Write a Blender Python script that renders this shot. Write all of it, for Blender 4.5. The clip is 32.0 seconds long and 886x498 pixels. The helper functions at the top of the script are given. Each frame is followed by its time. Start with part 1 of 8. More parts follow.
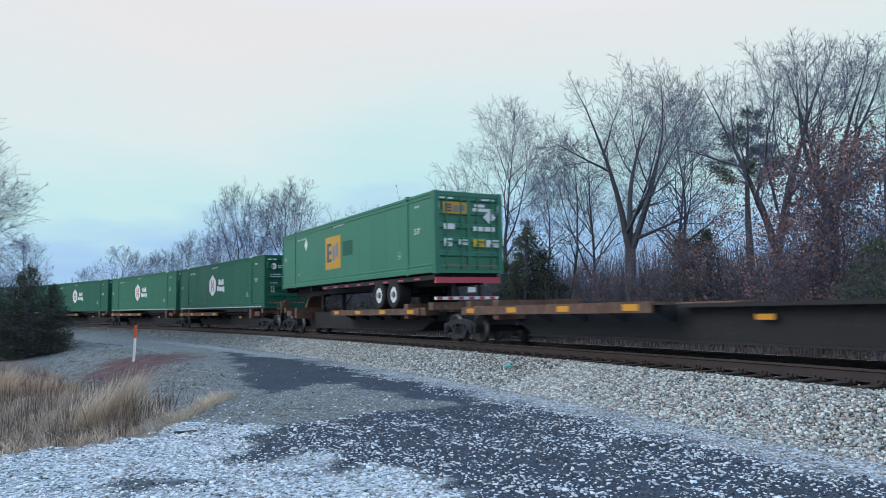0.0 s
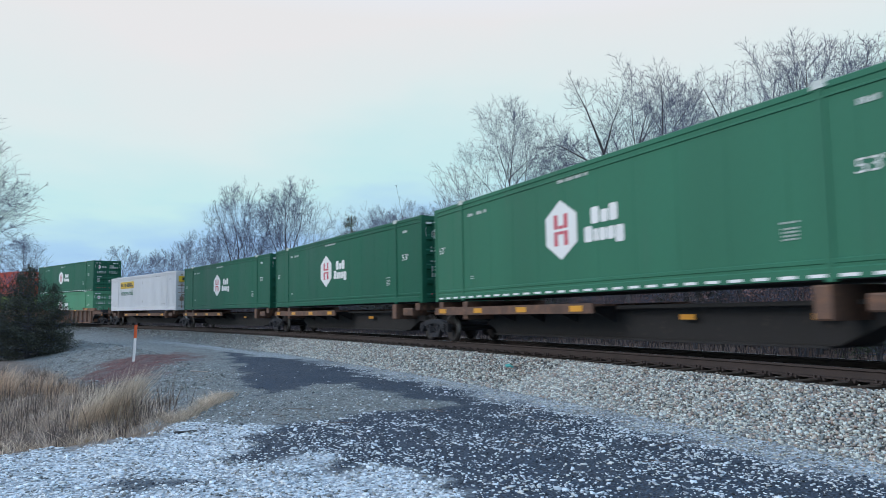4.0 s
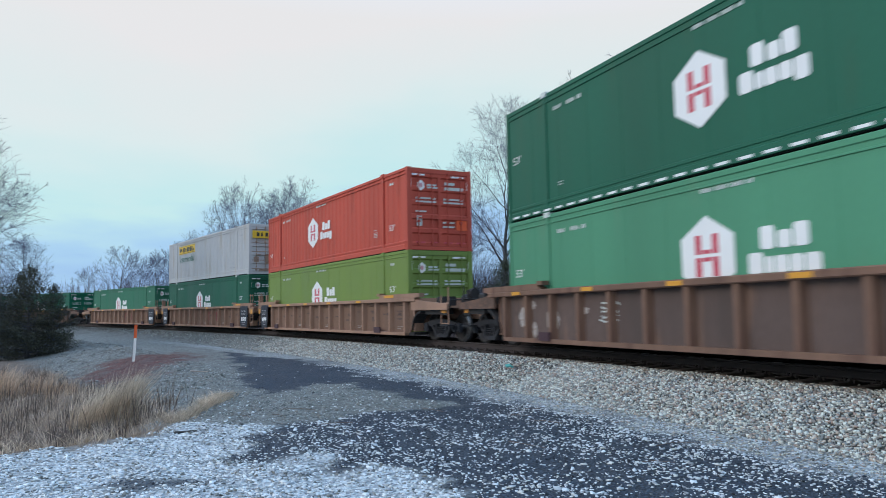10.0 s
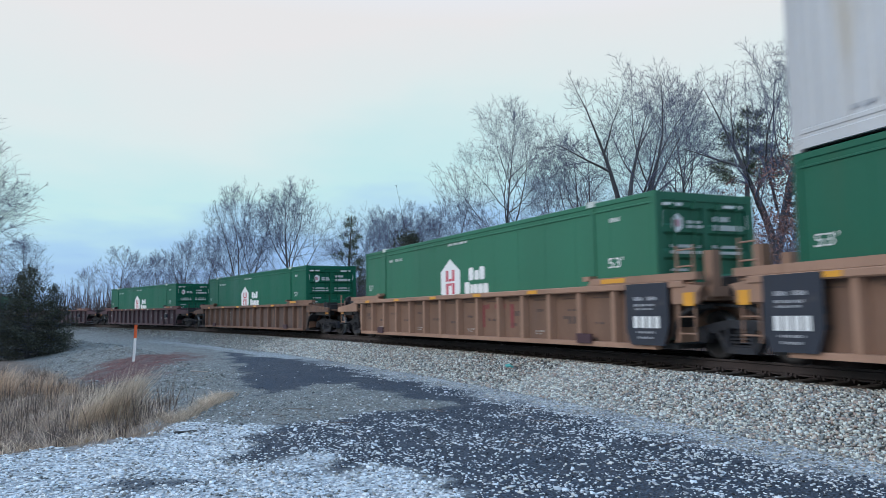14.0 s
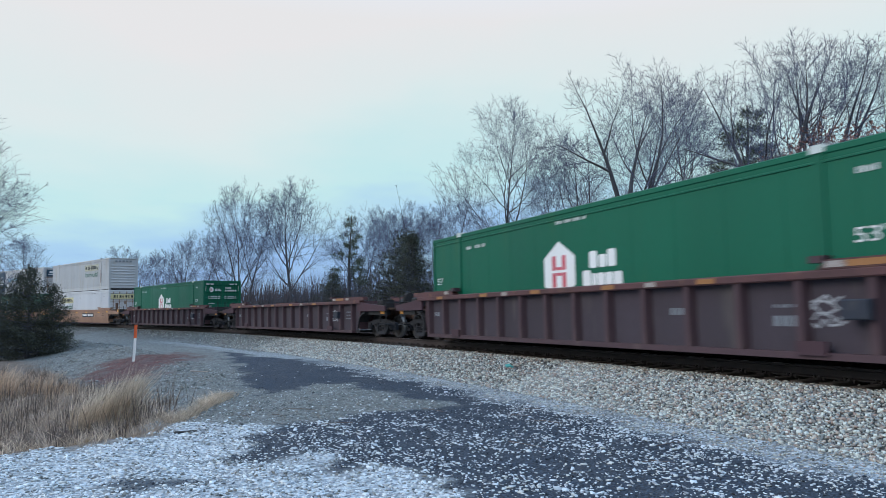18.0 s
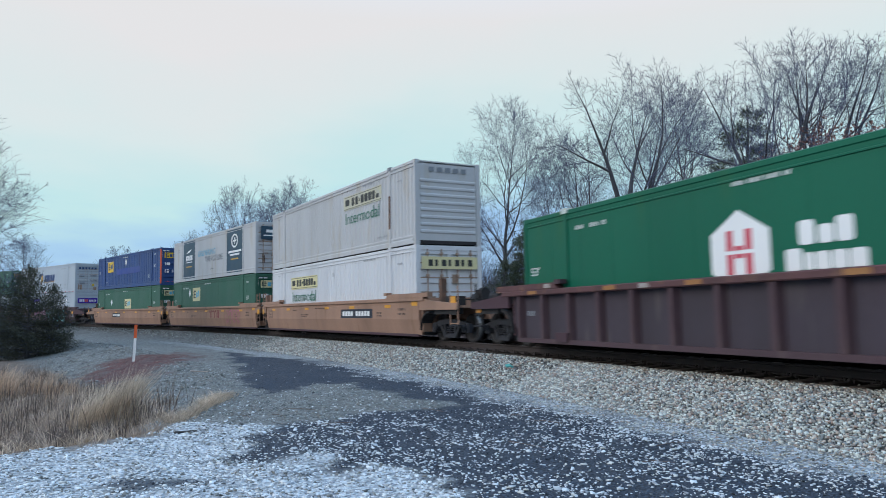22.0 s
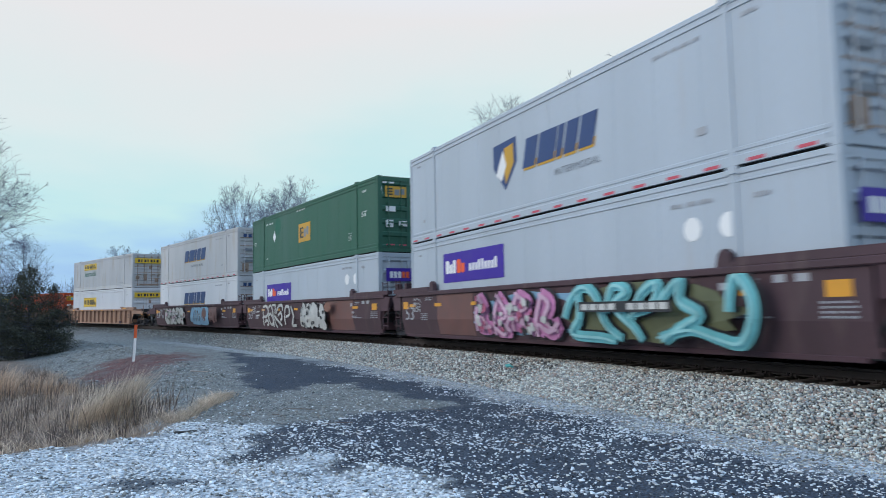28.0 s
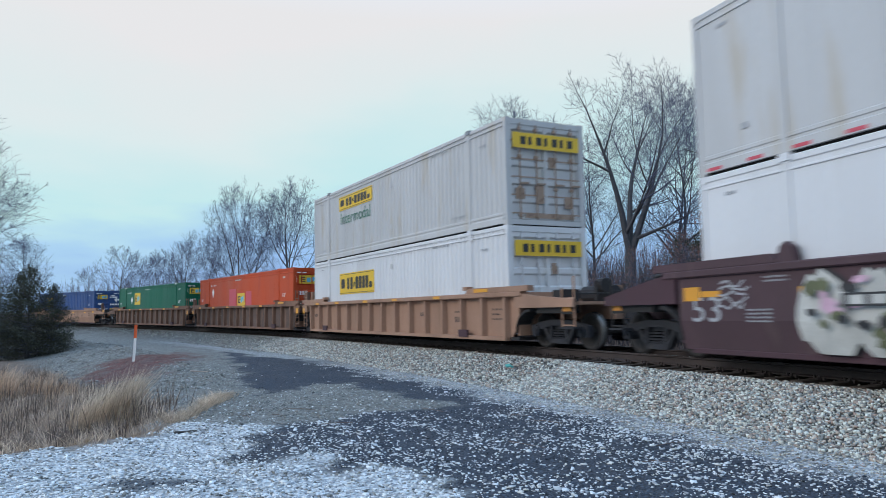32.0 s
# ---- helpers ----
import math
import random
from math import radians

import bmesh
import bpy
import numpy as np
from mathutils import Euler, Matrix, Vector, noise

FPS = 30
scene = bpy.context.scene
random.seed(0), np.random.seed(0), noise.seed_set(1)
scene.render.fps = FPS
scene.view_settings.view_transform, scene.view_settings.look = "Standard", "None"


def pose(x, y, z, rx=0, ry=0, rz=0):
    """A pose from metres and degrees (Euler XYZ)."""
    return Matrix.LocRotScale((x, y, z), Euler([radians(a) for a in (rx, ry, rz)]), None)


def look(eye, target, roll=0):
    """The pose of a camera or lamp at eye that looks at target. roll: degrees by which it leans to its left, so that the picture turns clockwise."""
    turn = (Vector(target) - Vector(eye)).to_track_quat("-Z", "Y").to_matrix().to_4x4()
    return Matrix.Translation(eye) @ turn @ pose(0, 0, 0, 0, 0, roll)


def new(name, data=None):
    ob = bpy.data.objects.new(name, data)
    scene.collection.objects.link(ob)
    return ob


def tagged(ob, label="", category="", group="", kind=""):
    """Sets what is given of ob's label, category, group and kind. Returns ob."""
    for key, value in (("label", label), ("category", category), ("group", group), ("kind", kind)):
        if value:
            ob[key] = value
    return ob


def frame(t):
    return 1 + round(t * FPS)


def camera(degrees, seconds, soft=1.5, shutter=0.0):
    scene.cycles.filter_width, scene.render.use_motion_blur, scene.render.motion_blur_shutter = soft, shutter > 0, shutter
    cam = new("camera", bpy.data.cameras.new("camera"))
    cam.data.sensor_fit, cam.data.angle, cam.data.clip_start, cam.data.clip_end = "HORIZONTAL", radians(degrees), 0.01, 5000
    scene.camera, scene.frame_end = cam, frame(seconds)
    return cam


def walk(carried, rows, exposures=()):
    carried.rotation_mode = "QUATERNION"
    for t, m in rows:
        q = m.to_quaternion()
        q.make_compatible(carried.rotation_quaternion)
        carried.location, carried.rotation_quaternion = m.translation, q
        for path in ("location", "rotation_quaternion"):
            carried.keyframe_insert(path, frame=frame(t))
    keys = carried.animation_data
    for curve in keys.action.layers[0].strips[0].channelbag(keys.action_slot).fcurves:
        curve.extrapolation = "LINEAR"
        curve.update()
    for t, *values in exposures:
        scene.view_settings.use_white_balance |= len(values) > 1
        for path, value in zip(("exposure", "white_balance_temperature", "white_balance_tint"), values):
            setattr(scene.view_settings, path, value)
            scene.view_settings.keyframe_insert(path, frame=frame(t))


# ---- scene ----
# ---- the camera ----
cam = camera(61.74, 32.0, soft=0.8, shutter=0.35)
EYE = (0.0, 0.0, 0.612)
VIEW = look(EYE, (0.0, 100.0, 0.612 + 100.0 * math.tan(radians(5.28))), 0.674)
walk(cam, [(0.0, VIEW), (32.0, VIEW)],
     exposures=[(0.0, 0.0, 6500, 10), (7.0, 0.0, 6500, 10), (7.6, -0.34, 5150, 10), (8.2, -0.34, 5150, 10),
                (8.8, 0.0, 6500, 10), (22.8, -0.05, 6500, 10), (23.3, -0.3, 6300, 10), (24.0, -0.22, 6400, 10), (24.6, 0.0, 6500, 10),
                (32.0, 0.0, 6500, 10)])

# ---- world and sun ----
world = bpy.data.worlds.new("sky")
scene.world = world
world.use_nodes = True
SUN_UP, SUN_TURN = radians(27), radians(250)


def build_world():
    nt = world.node_tree
    nt.nodes.clear()
    out = nt.nodes.new("ShaderNodeOutputWorld")
    bg = nt.nodes.new("ShaderNodeBackground")
    sky = nt.nodes.new("ShaderNodeTexSky")
    sky.sky_type, sky.sun_disc = "NISHITA", False
    sky.sun_elevation, sky.sun_rotation = SUN_UP, SUN_TURN
    sky.dust_density, sky.ozone_density = 1.5, 2.0
    low = nt.nodes.new("ShaderNodeVectorMath")
    low.operation = "SCALE"
    low.inputs["Scale"].default_value = 0.11
    nt.links.new(sky.outputs[0], low.inputs[0])
    co = nt.nodes.new("ShaderNodeTexCoord")
    sep = nt.nodes.new("ShaderNodeSeparateXYZ")
    nt.links.new(co.outputs["Generated"], sep.inputs[0])
    # flatten the cloud layer: direction divided by height gives a plane overhead
    h = nt.nodes.new("ShaderNodeMath")
    h.operation = "ADD"
    h.inputs[1].default_value = 0.16
    nt.links.new(sep.outputs["Z"], h.inputs[0])
    div = nt.nodes.new("ShaderNodeVectorMath")
    div.operation = "DIVIDE"
    com = nt.nodes.new("ShaderNodeCombineXYZ")
    for i in range(3):
        nt.links.new(h.outputs[0], com.inputs[i])
    nt.links.new(co.outputs["Generated"], div.inputs[0])
    nt.links.new(com.outputs[0], div.inputs[1])
    noi = nt.nodes.new("ShaderNodeTexNoise")
    noi.inputs["Scale"].default_value, noi.inputs["Detail"].default_value = 1.15, 5.0
    noi.inputs["Roughness"].default_value = 0.5
    nt.links.new(div.outputs[0], noi.inputs["Vector"])
    # the cloud deck thins towards the horizon, where blue shows under a pale green rim; it lies lower on one hand
    tilt = nt.nodes.new("ShaderNodeMath")
    tilt.operation = "MULTIPLY_ADD"
    tilt.inputs[1].default_value = -0.09
    nt.links.new(sep.outputs["X"], tilt.inputs[0])
    nt.links.new(sep.outputs["Z"], tilt.inputs[2])
    veil = nt.nodes.new("ShaderNodeMath")
    veil.operation = "MULTIPLY_ADD"
    veil.inputs[1].default_value = 0.24
    nt.links.new(noi.outputs["Fac"], veil.inputs[0])
    nt.links.new(tilt.outputs[0], veil.inputs[2])
    ramp = nt.nodes.new("ShaderNodeValToRGB")
    cr = ramp.color_ramp
    cr.elements[0].position, cr.elements[0].color = 0.17, (0.33, 0.55, 0.92, 1)
    cr.elements[1].position, cr.elements[1].color = 0.50, (0.89, 0.88, 0.88, 1)
    for at, c in ((0.235, (0.42, 0.68, 0.95)), (0.30, (0.60, 0.88, 0.90)), (0.40, (0.78, 0.90, 0.90))):
        cr.elements.new(at).color = (*c, 1)
    nt.links.new(veil.outputs[0], ramp.inputs[0])
    # an overcast sky is brightest and bluest overhead
    high = nt.nodes.new("ShaderNodeMapRange")
    high.inputs["From Min"].default_value, high.inputs["From Max"].default_value = 0.38, 0.95
    nt.links.new(sep.outputs["Z"], high.inputs["Value"])
    mix3 = nt.nodes.new("ShaderNodeMix")
    mix3.data_type = "RGBA"
    nt.links.new(high.outputs[0], mix3.inputs["Factor"])
    nt.links.new(ramp.outputs[0], mix3.inputs["A"])
    mix3.inputs["B"].default_value = (0.80, 1.40, 2.20, 1)
    mix2 = nt.nodes.new("ShaderNodeMix")
    mix2.data_type = "RGBA"
    mix2.inputs["Factor"].default_value = 0.88
    nt.links.new(low.outputs[0], mix2.inputs["A"])
    nt.links.new(mix3.outputs["Result"], mix2.inputs["B"])
    nt.links.new(mix2.outputs["Result"], bg.inputs["Color"])
    nt.links.new(bg.outputs[0], out.inputs[0])


build_world()
sun = new("sun", bpy.data.lights.new("sun", "SUN"))
sun.data.energy, sun.data.angle, sun.data.color = 1.15, radians(30), (1.0, 0.985, 0.97)
sun.matrix_world = look((-40.5, -14.7, 22), (0, 0, 0))

# ---- materials ----
MATS = {}


def mat(name, color, rough=0.6, metal=0.0, vary=0.25, scale=1.2, grain=40.0, bump=0.15, stain=None, stain_at=0.6, island=0.0, rand=0.0, streak=False, tones=()):
    """A painted or natural surface: base colour, broad and fine variation, stains, relief."""
    if name in MATS:
        return MATS[name]
    m = bpy.data.materials.new(name)
    m.use_nodes = True
    nt = m.node_tree
    p = nt.nodes["Principled BSDF"]
    p.inputs["Roughness"].default_value, p.inputs["Metallic"].default_value = rough, metal
    co = nt.nodes.new("ShaderNodeTexCoord")
    src = co.outputs["Object"]
    if streak:
        mp = nt.nodes.new("ShaderNodeMapping")
        mp.inputs["Scale"].default_value = (1.0, 1.0, 0.18)
        nt.links.new(src, mp.inputs[0])
        src = mp.outputs[0]

    def noise_node(s, detail=4.0):
        n = nt.nodes.new("ShaderNodeTexNoise")
        n.inputs["Scale"].default_value, n.inputs["Detail"].default_value = s, detail
        nt.links.new(src, n.inputs["Vector"])
        return n.outputs["Fac"]

    big, fine = noise_node(scale), noise_node(grain, 2.0)

    def mixed(fac, a, b, mode="MIX"):
        x = nt.nodes.new("ShaderNodeMix")
        x.data_type, x.blend_type = "RGBA", mode
        for sock, val in (("Factor", fac), ("A", a), ("B", b)):
            if isinstance(val, (int, float)):
                x.inputs[sock].default_value = val
            elif isinstance(val, tuple):
                x.inputs[sock].default_value = (*val, 1)
            else:
                nt.links.new(val, x.inputs[sock])
        return x.outputs["Result"]

    def ramp(fac, a, b, lo=0.0, hi=1.0):
        r = nt.nodes.new("ShaderNodeMapRange")
        for k, val in zip(("From Min", "From Max", "To Min", "To Max"), (a, b, lo, hi)):
            r.inputs[k].default_value = val
        nt.links.new(fac, r.inputs["Value"])
        return r.outputs[0]

    dark = tuple(c * (1 - vary) for c in color)
    light = tuple(min(1, c * (1 + vary * 0.7)) for c in color)
    col = mixed(ramp(big, 0.3, 0.7), dark, light)
    col = mixed(ramp(fine, 0.3, 0.7, 0.0, 0.5), col, tuple(c * (1 - vary) for c in color))
    if stain:
        s1 = noise_node(scale * 2.7, 6.0)
        col = mixed(ramp(s1, stain_at, stain_at + 0.16, 0.0, 0.85), col, stain)
    if tones:
        pick = nt.nodes.new("ShaderNodeValToRGB")
        pick.color_ramp.interpolation = "CONSTANT"
        pick.color_ramp.elements[0].color = pick.color_ramp.elements[1].color = (*tones[0], 1)
        pick.color_ramp.elements[1].position = 1.0
        for i, tone in enumerate(tones[1:]):
            pick.color_ramp.elements.new((i + 1) / len(tones)).color = (*tone, 1)
        nt.links.new(nt.nodes.new("ShaderNodeNewGeometry").outputs["Random Per Island"], pick.inputs[0])
        col = mixed(1.0, col, pick.outputs[0], "MULTIPLY")
    if island or rand:
        if island:
            g = nt.nodes.new("ShaderNodeNewGeometry").outputs["Random Per Island"]
        else:
            g = nt.nodes.new("ShaderNodeObjectInfo").outputs["Random"]
        k = island or rand
        hsv = nt.nodes.new("ShaderNodeHueSaturation")
        nt.links.new(ramp(g, 0, 1, 1 - k, 1 + k), hsv.inputs["Value"])
        nt.links.new(col, hsv.inputs["Color"])
        col = hsv.outputs[0]
    nt.links.new(col, p.inputs["Base Color"])
    nt.links.new(ramp(big, 0.2, 0.8, max(0.05, rough - 0.12), min(1, rough + 0.12)), p.inputs["Roughness"])
    if bump:
        b = nt.nodes.new("ShaderNodeBump")
        b.inputs["Strength"].default_value, b.inputs["Distance"].default_value = bump, 0.02
        nt.links.new(fine, b.inputs["Height"])
        nt.links.new(b.outputs[0], p.inputs["Normal"])
    MATS[name] = m
    return m


M_GREEN = mat("green paint", (0.015, 0.112, 0.068), 0.5, vary=0.18, scale=0.5, stain=(0.03, 0.10, 0.06), streak=True)
M_GREEN_NEW = mat("bright green paint", (0.005, 0.112, 0.064), 0.45, vary=0.12, scale=0.5, stain=(0.02, 0.11, 0.05), streak=True)
M_GREEN_PALE = mat("faded green paint", (0.080, 0.262, 0.155), 0.6, vary=0.15, scale=0.5, stain=(0.10, 0.24, 0.15), streak=True)
M_GREEN_MID = mat("dulled green paint", (0.036, 0.160, 0.098), 0.6, vary=0.15, scale=0.5, stain=(0.05, 0.15, 0.10), streak=True)
M_EMERALD = mat("blue green paint", (0.022, 0.105, 0.066), 0.5, vary=0.15, scale=0.5, stain=(0.03, 0.09, 0.06), streak=True)
M_EMERALD_PALE = mat("bleached blue green paint", (0.040, 0.190, 0.118), 0.5, vary=0.15, scale=0.5, stain=(0.05, 0.16, 0.10), streak=True)
M_OLIVE = mat("olive green paint", (0.155, 0.235, 0.048), 0.55, vary=0.12, scale=0.6, stain=(0.13, 0.16, 0.05), streak=True)
M_RED = mat("faded red paint", (0.50, 0.088, 0.060), 0.6, vary=0.18, scale=0.7, stain=(0.3, 0.06, 0.04), streak=True)
M_ORANGE = mat("orange red paint", (0.50, 0.072, 0.022), 0.5, vary=0.12, scale=0.7, stain=(0.36, 0.05, 0.03), streak=True)
M_BLUE = mat("deep blue paint", (0.015, 0.060, 0.205), 0.5, vary=0.2, scale=0.7, stain=(0.03, 0.04, 0.12), streak=True)
M_WHITE = mat("white paint", (0.62, 0.63, 0.66), 0.5, vary=0.10, scale=0.6, stain=(0.50, 0.49, 0.47), streak=True)
M_WHITE_OLD = mat("weathered white paint", (0.48, 0.485, 0.50), 0.55, vary=0.12, scale=0.7, stain=(0.42, 0.38, 0.33), stain_at=0.56, streak=True)
M_GREY = mat("pale grey paint", (0.41, 0.46, 0.52), 0.45, vary=0.10, scale=0.6, stain=(0.40, 0.40, 0.42), streak=True)
M_RUSTY = mat("rusty steel", (0.13, 0.075, 0.055), 0.85, vary=0.45, scale=2.0, stain=(0.2, 0.1, 0.06), stain_at=0.52)
M_RUST_PALE = mat("pale rust stain", (0.36, 0.26, 0.20), 0.85, vary=0.35, scale=2.0, stain=(0.15, 0.085, 0.06), stain_at=0.55)
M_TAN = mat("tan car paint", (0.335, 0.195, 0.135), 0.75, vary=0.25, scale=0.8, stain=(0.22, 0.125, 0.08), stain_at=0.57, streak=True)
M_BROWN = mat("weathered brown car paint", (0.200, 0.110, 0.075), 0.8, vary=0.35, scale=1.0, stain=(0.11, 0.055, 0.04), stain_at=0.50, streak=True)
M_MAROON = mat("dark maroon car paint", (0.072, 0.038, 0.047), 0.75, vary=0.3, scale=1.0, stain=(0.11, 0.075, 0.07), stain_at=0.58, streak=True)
# set-back walls of the ribbed cars: tan and brown ones darker than their ribs
M_PANEL = mat("dark streaked panel", (0.115, 0.078, 0.068), 0.85, vary=0.4, scale=0.9, stain=(0.22, 0.125, 0.085), stain_at=0.57, streak=True)
M_TANPANEL = mat("dark tan streaked panel", (0.190, 0.108, 0.074), 0.8, vary=0.3, scale=0.9, stain=(0.14, 0.085, 0.065), stain_at=0.55, streak=True)
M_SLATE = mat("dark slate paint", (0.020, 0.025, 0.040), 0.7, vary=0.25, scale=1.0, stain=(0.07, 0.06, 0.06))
M_DUSK = mat("slate-brown streaked panel", (0.055, 0.042, 0.055), 0.85, vary=0.3, scale=0.8, stain=(0.11, 0.095, 0.09), stain_at=0.6, streak=True)
M_CHORD = mat("rusting maroon chord", (0.105, 0.046, 0.048), 0.8, vary=0.35, scale=1.6, stain=(0.17, 0.085, 0.055), stain_at=0.58)
M_PLUM = mat("plum primer", (0.060, 0.026, 0.036), 0.75, vary=0.25, scale=1.0)
M_BLACK = mat("black grime", (0.022, 0.021, 0.023), 0.85, vary=0.4, scale=3.0, stain=(0.06, 0.045, 0.04), stain_at=0.6)
M_TRUCK = mat("grimy cast steel", (0.022, 0.023, 0.030), 0.8, vary=0.4, scale=3.0, stain=(0.065, 0.052, 0.048), stain_at=0.62)
M_WHEEL = mat("brown wheel steel", (0.034, 0.030, 0.030), 0.8, metal=0.0, vary=0.35, scale=4.0)
M_TREAD = mat("polished wheel tread", (0.16, 0.155, 0.15), 0.5, metal=1.0, vary=0.1)
M_RAILTOP = mat("polished rail head", (0.50, 0.50, 0.52), 0.25, metal=1.0, vary=0.1)
M_RAIL = mat("rusty rail steel", (0.050, 0.036, 0.034), 0.8, vary=0.35, scale=3.0)
M_TIE = mat("creosoted timber", (0.060, 0.045, 0.036), 0.9, vary=0.4, scale=5.0, bump=0.4, rand=0.3)
M_MARK_WHITE = mat("white vinyl", (0.78, 0.78, 0.78), 0.5, vary=0.06, bump=0.03)
M_MARK_FAINT = mat("faded grey vinyl", (0.36, 0.37, 0.40), 0.5, vary=0.15, bump=0.03)
M_MARK_SOFT = mat("worn white vinyl", (0.56, 0.60, 0.58), 0.55, vary=0.15, bump=0.03)
M_MARK_PINK = mat("faded pink vinyl", (0.62, 0.30, 0.34), 0.5, vary=0.1, bump=0.03)
M_COMPANY = mat("faded red-brown stencil", (0.23, 0.045, 0.05), 0.7, vary=0.25, bump=0.03)
M_MARK_RED = mat("red vinyl", (0.55, 0.075, 0.11), 0.5, vary=0.08, bump=0.03)
M_MARK_YELLOW = mat("yellow vinyl", (0.70, 0.45, 0.03), 0.5, vary=0.1, bump=0.03)
M_MARK_PALE = mat("pale yellow vinyl", (0.64, 0.58, 0.33), 0.55, vary=0.1, bump=0.03)
M_MARK_WORN = mat("worn yellow vinyl", (0.50, 0.48, 0.36), 0.6, vary=0.15, bump=0.03, stain=(0.42, 0.42, 0.42), stain_at=0.5)
M_BLUE_GHOST = mat("faded blue paint", (0.014, 0.045, 0.26), 0.5, vary=0.2)
M_MARK_GOLD = mat("gold vinyl", (0.55, 0.30, 0.03), 0.5, vary=0.1, bump=0.03)
M_MARK_NAVY = mat("navy vinyl", (0.020, 0.055, 0.17), 0.5, vary=0.1, bump=0.03)
M_MARK_BLUE = mat("light blue vinyl", (0.10, 0.42, 0.60), 0.5, vary=0.1, bump=0.03)
M_MARK_TEAL = mat("dark teal vinyl", (0.012, 0.055, 0.100), 0.45, vary=0.4, scale=0.9, bump=0.03, stain=(0.015, 0.09, 0.13))
M_MARK_GREY = mat("grey vinyl", (0.20, 0.22, 0.25), 0.5, vary=0.1, bump=0.03)
M_MARK_GREEN = mat("dark green vinyl", (0.02, 0.15, 0.09), 0.5, vary=0.1, bump=0.03)
M_MARK_PURPLE = mat("purple vinyl", (0.045, 0.014, 0.30), 0.5, vary=0.08, bump=0.03)
M_MARK_ORANGE = mat("orange vinyl", (0.80, 0.11, 0.03), 0.5, vary=0.08, bump=0.03)
M_MARK_BLACK = mat("black vinyl", (0.02, 0.022, 0.025), 0.5, vary=0.1, bump=0.03)
M_AMBER = mat("amber reflector", (0.66, 0.30, 0.03), 0.45, vary=0.1, bump=0.03)
M_AMBER_DULL = mat("dull amber reflector", (0.55, 0.23, 0.035), 0.5, vary=0.2, bump=0.03)
M_AMBER_OLD = mat("faded amber reflector", (0.34, 0.15, 0.05), 0.55, vary=0.3, bump=0.03)
M_MARK_DUSTY = mat("dusty white paint", (0.40, 0.36, 0.34), 0.8, vary=0.35, scale=5.0, bump=0.05, stain=(0.22, 0.15, 0.12), stain_at=0.5)
M_SIGNAL = mat("orange plastic", (0.75, 0.12, 0.03), 0.5, vary=0.1)
M_POSTWHITE = mat("white plastic", (0.80, 0.80, 0.80), 0.5, vary=0.06)
M_RUBBER = mat("tyre rubber", (0.018, 0.018, 0.02), 0.85, vary=0.3)
M_SPRAY = {n: mat("spray paint " + n, c, 0.5, vary=0.25, scale=2.0, bump=0.03) for n, c in
           dict(cyan=(0.16, 0.48, 0.52), pink=(0.55, 0.22, 0.42), silver=(0.52, 0.52, 0.50), black=(0.03, 0.03, 0.035), sky=(0.20, 0.36, 0.50),
                rust=(0.24, 0.11, 0.075), lime=(0.35, 0.40, 0.16), magenta=(0.42, 0.10, 0.18),
                rose=(0.62, 0.40, 0.52), mint=(0.30, 0.60, 0.62), moss=(0.13, 0.14, 0.075), earth=(0.165, 0.078, 0.068), clay=(0.21, 0.105, 0.092)).items()}

for paint in (M_GREEN, M_GREEN_NEW, M_GREEN_MID, M_GREEN_PALE, M_RED, M_ORANGE):
    paint.node_tree.nodes["Principled BSDF"].inputs["Specular IOR Level"].default_value = 0.25     # chalked, no longer glossy

# ---- meshes by hand ----
MESHES = {}


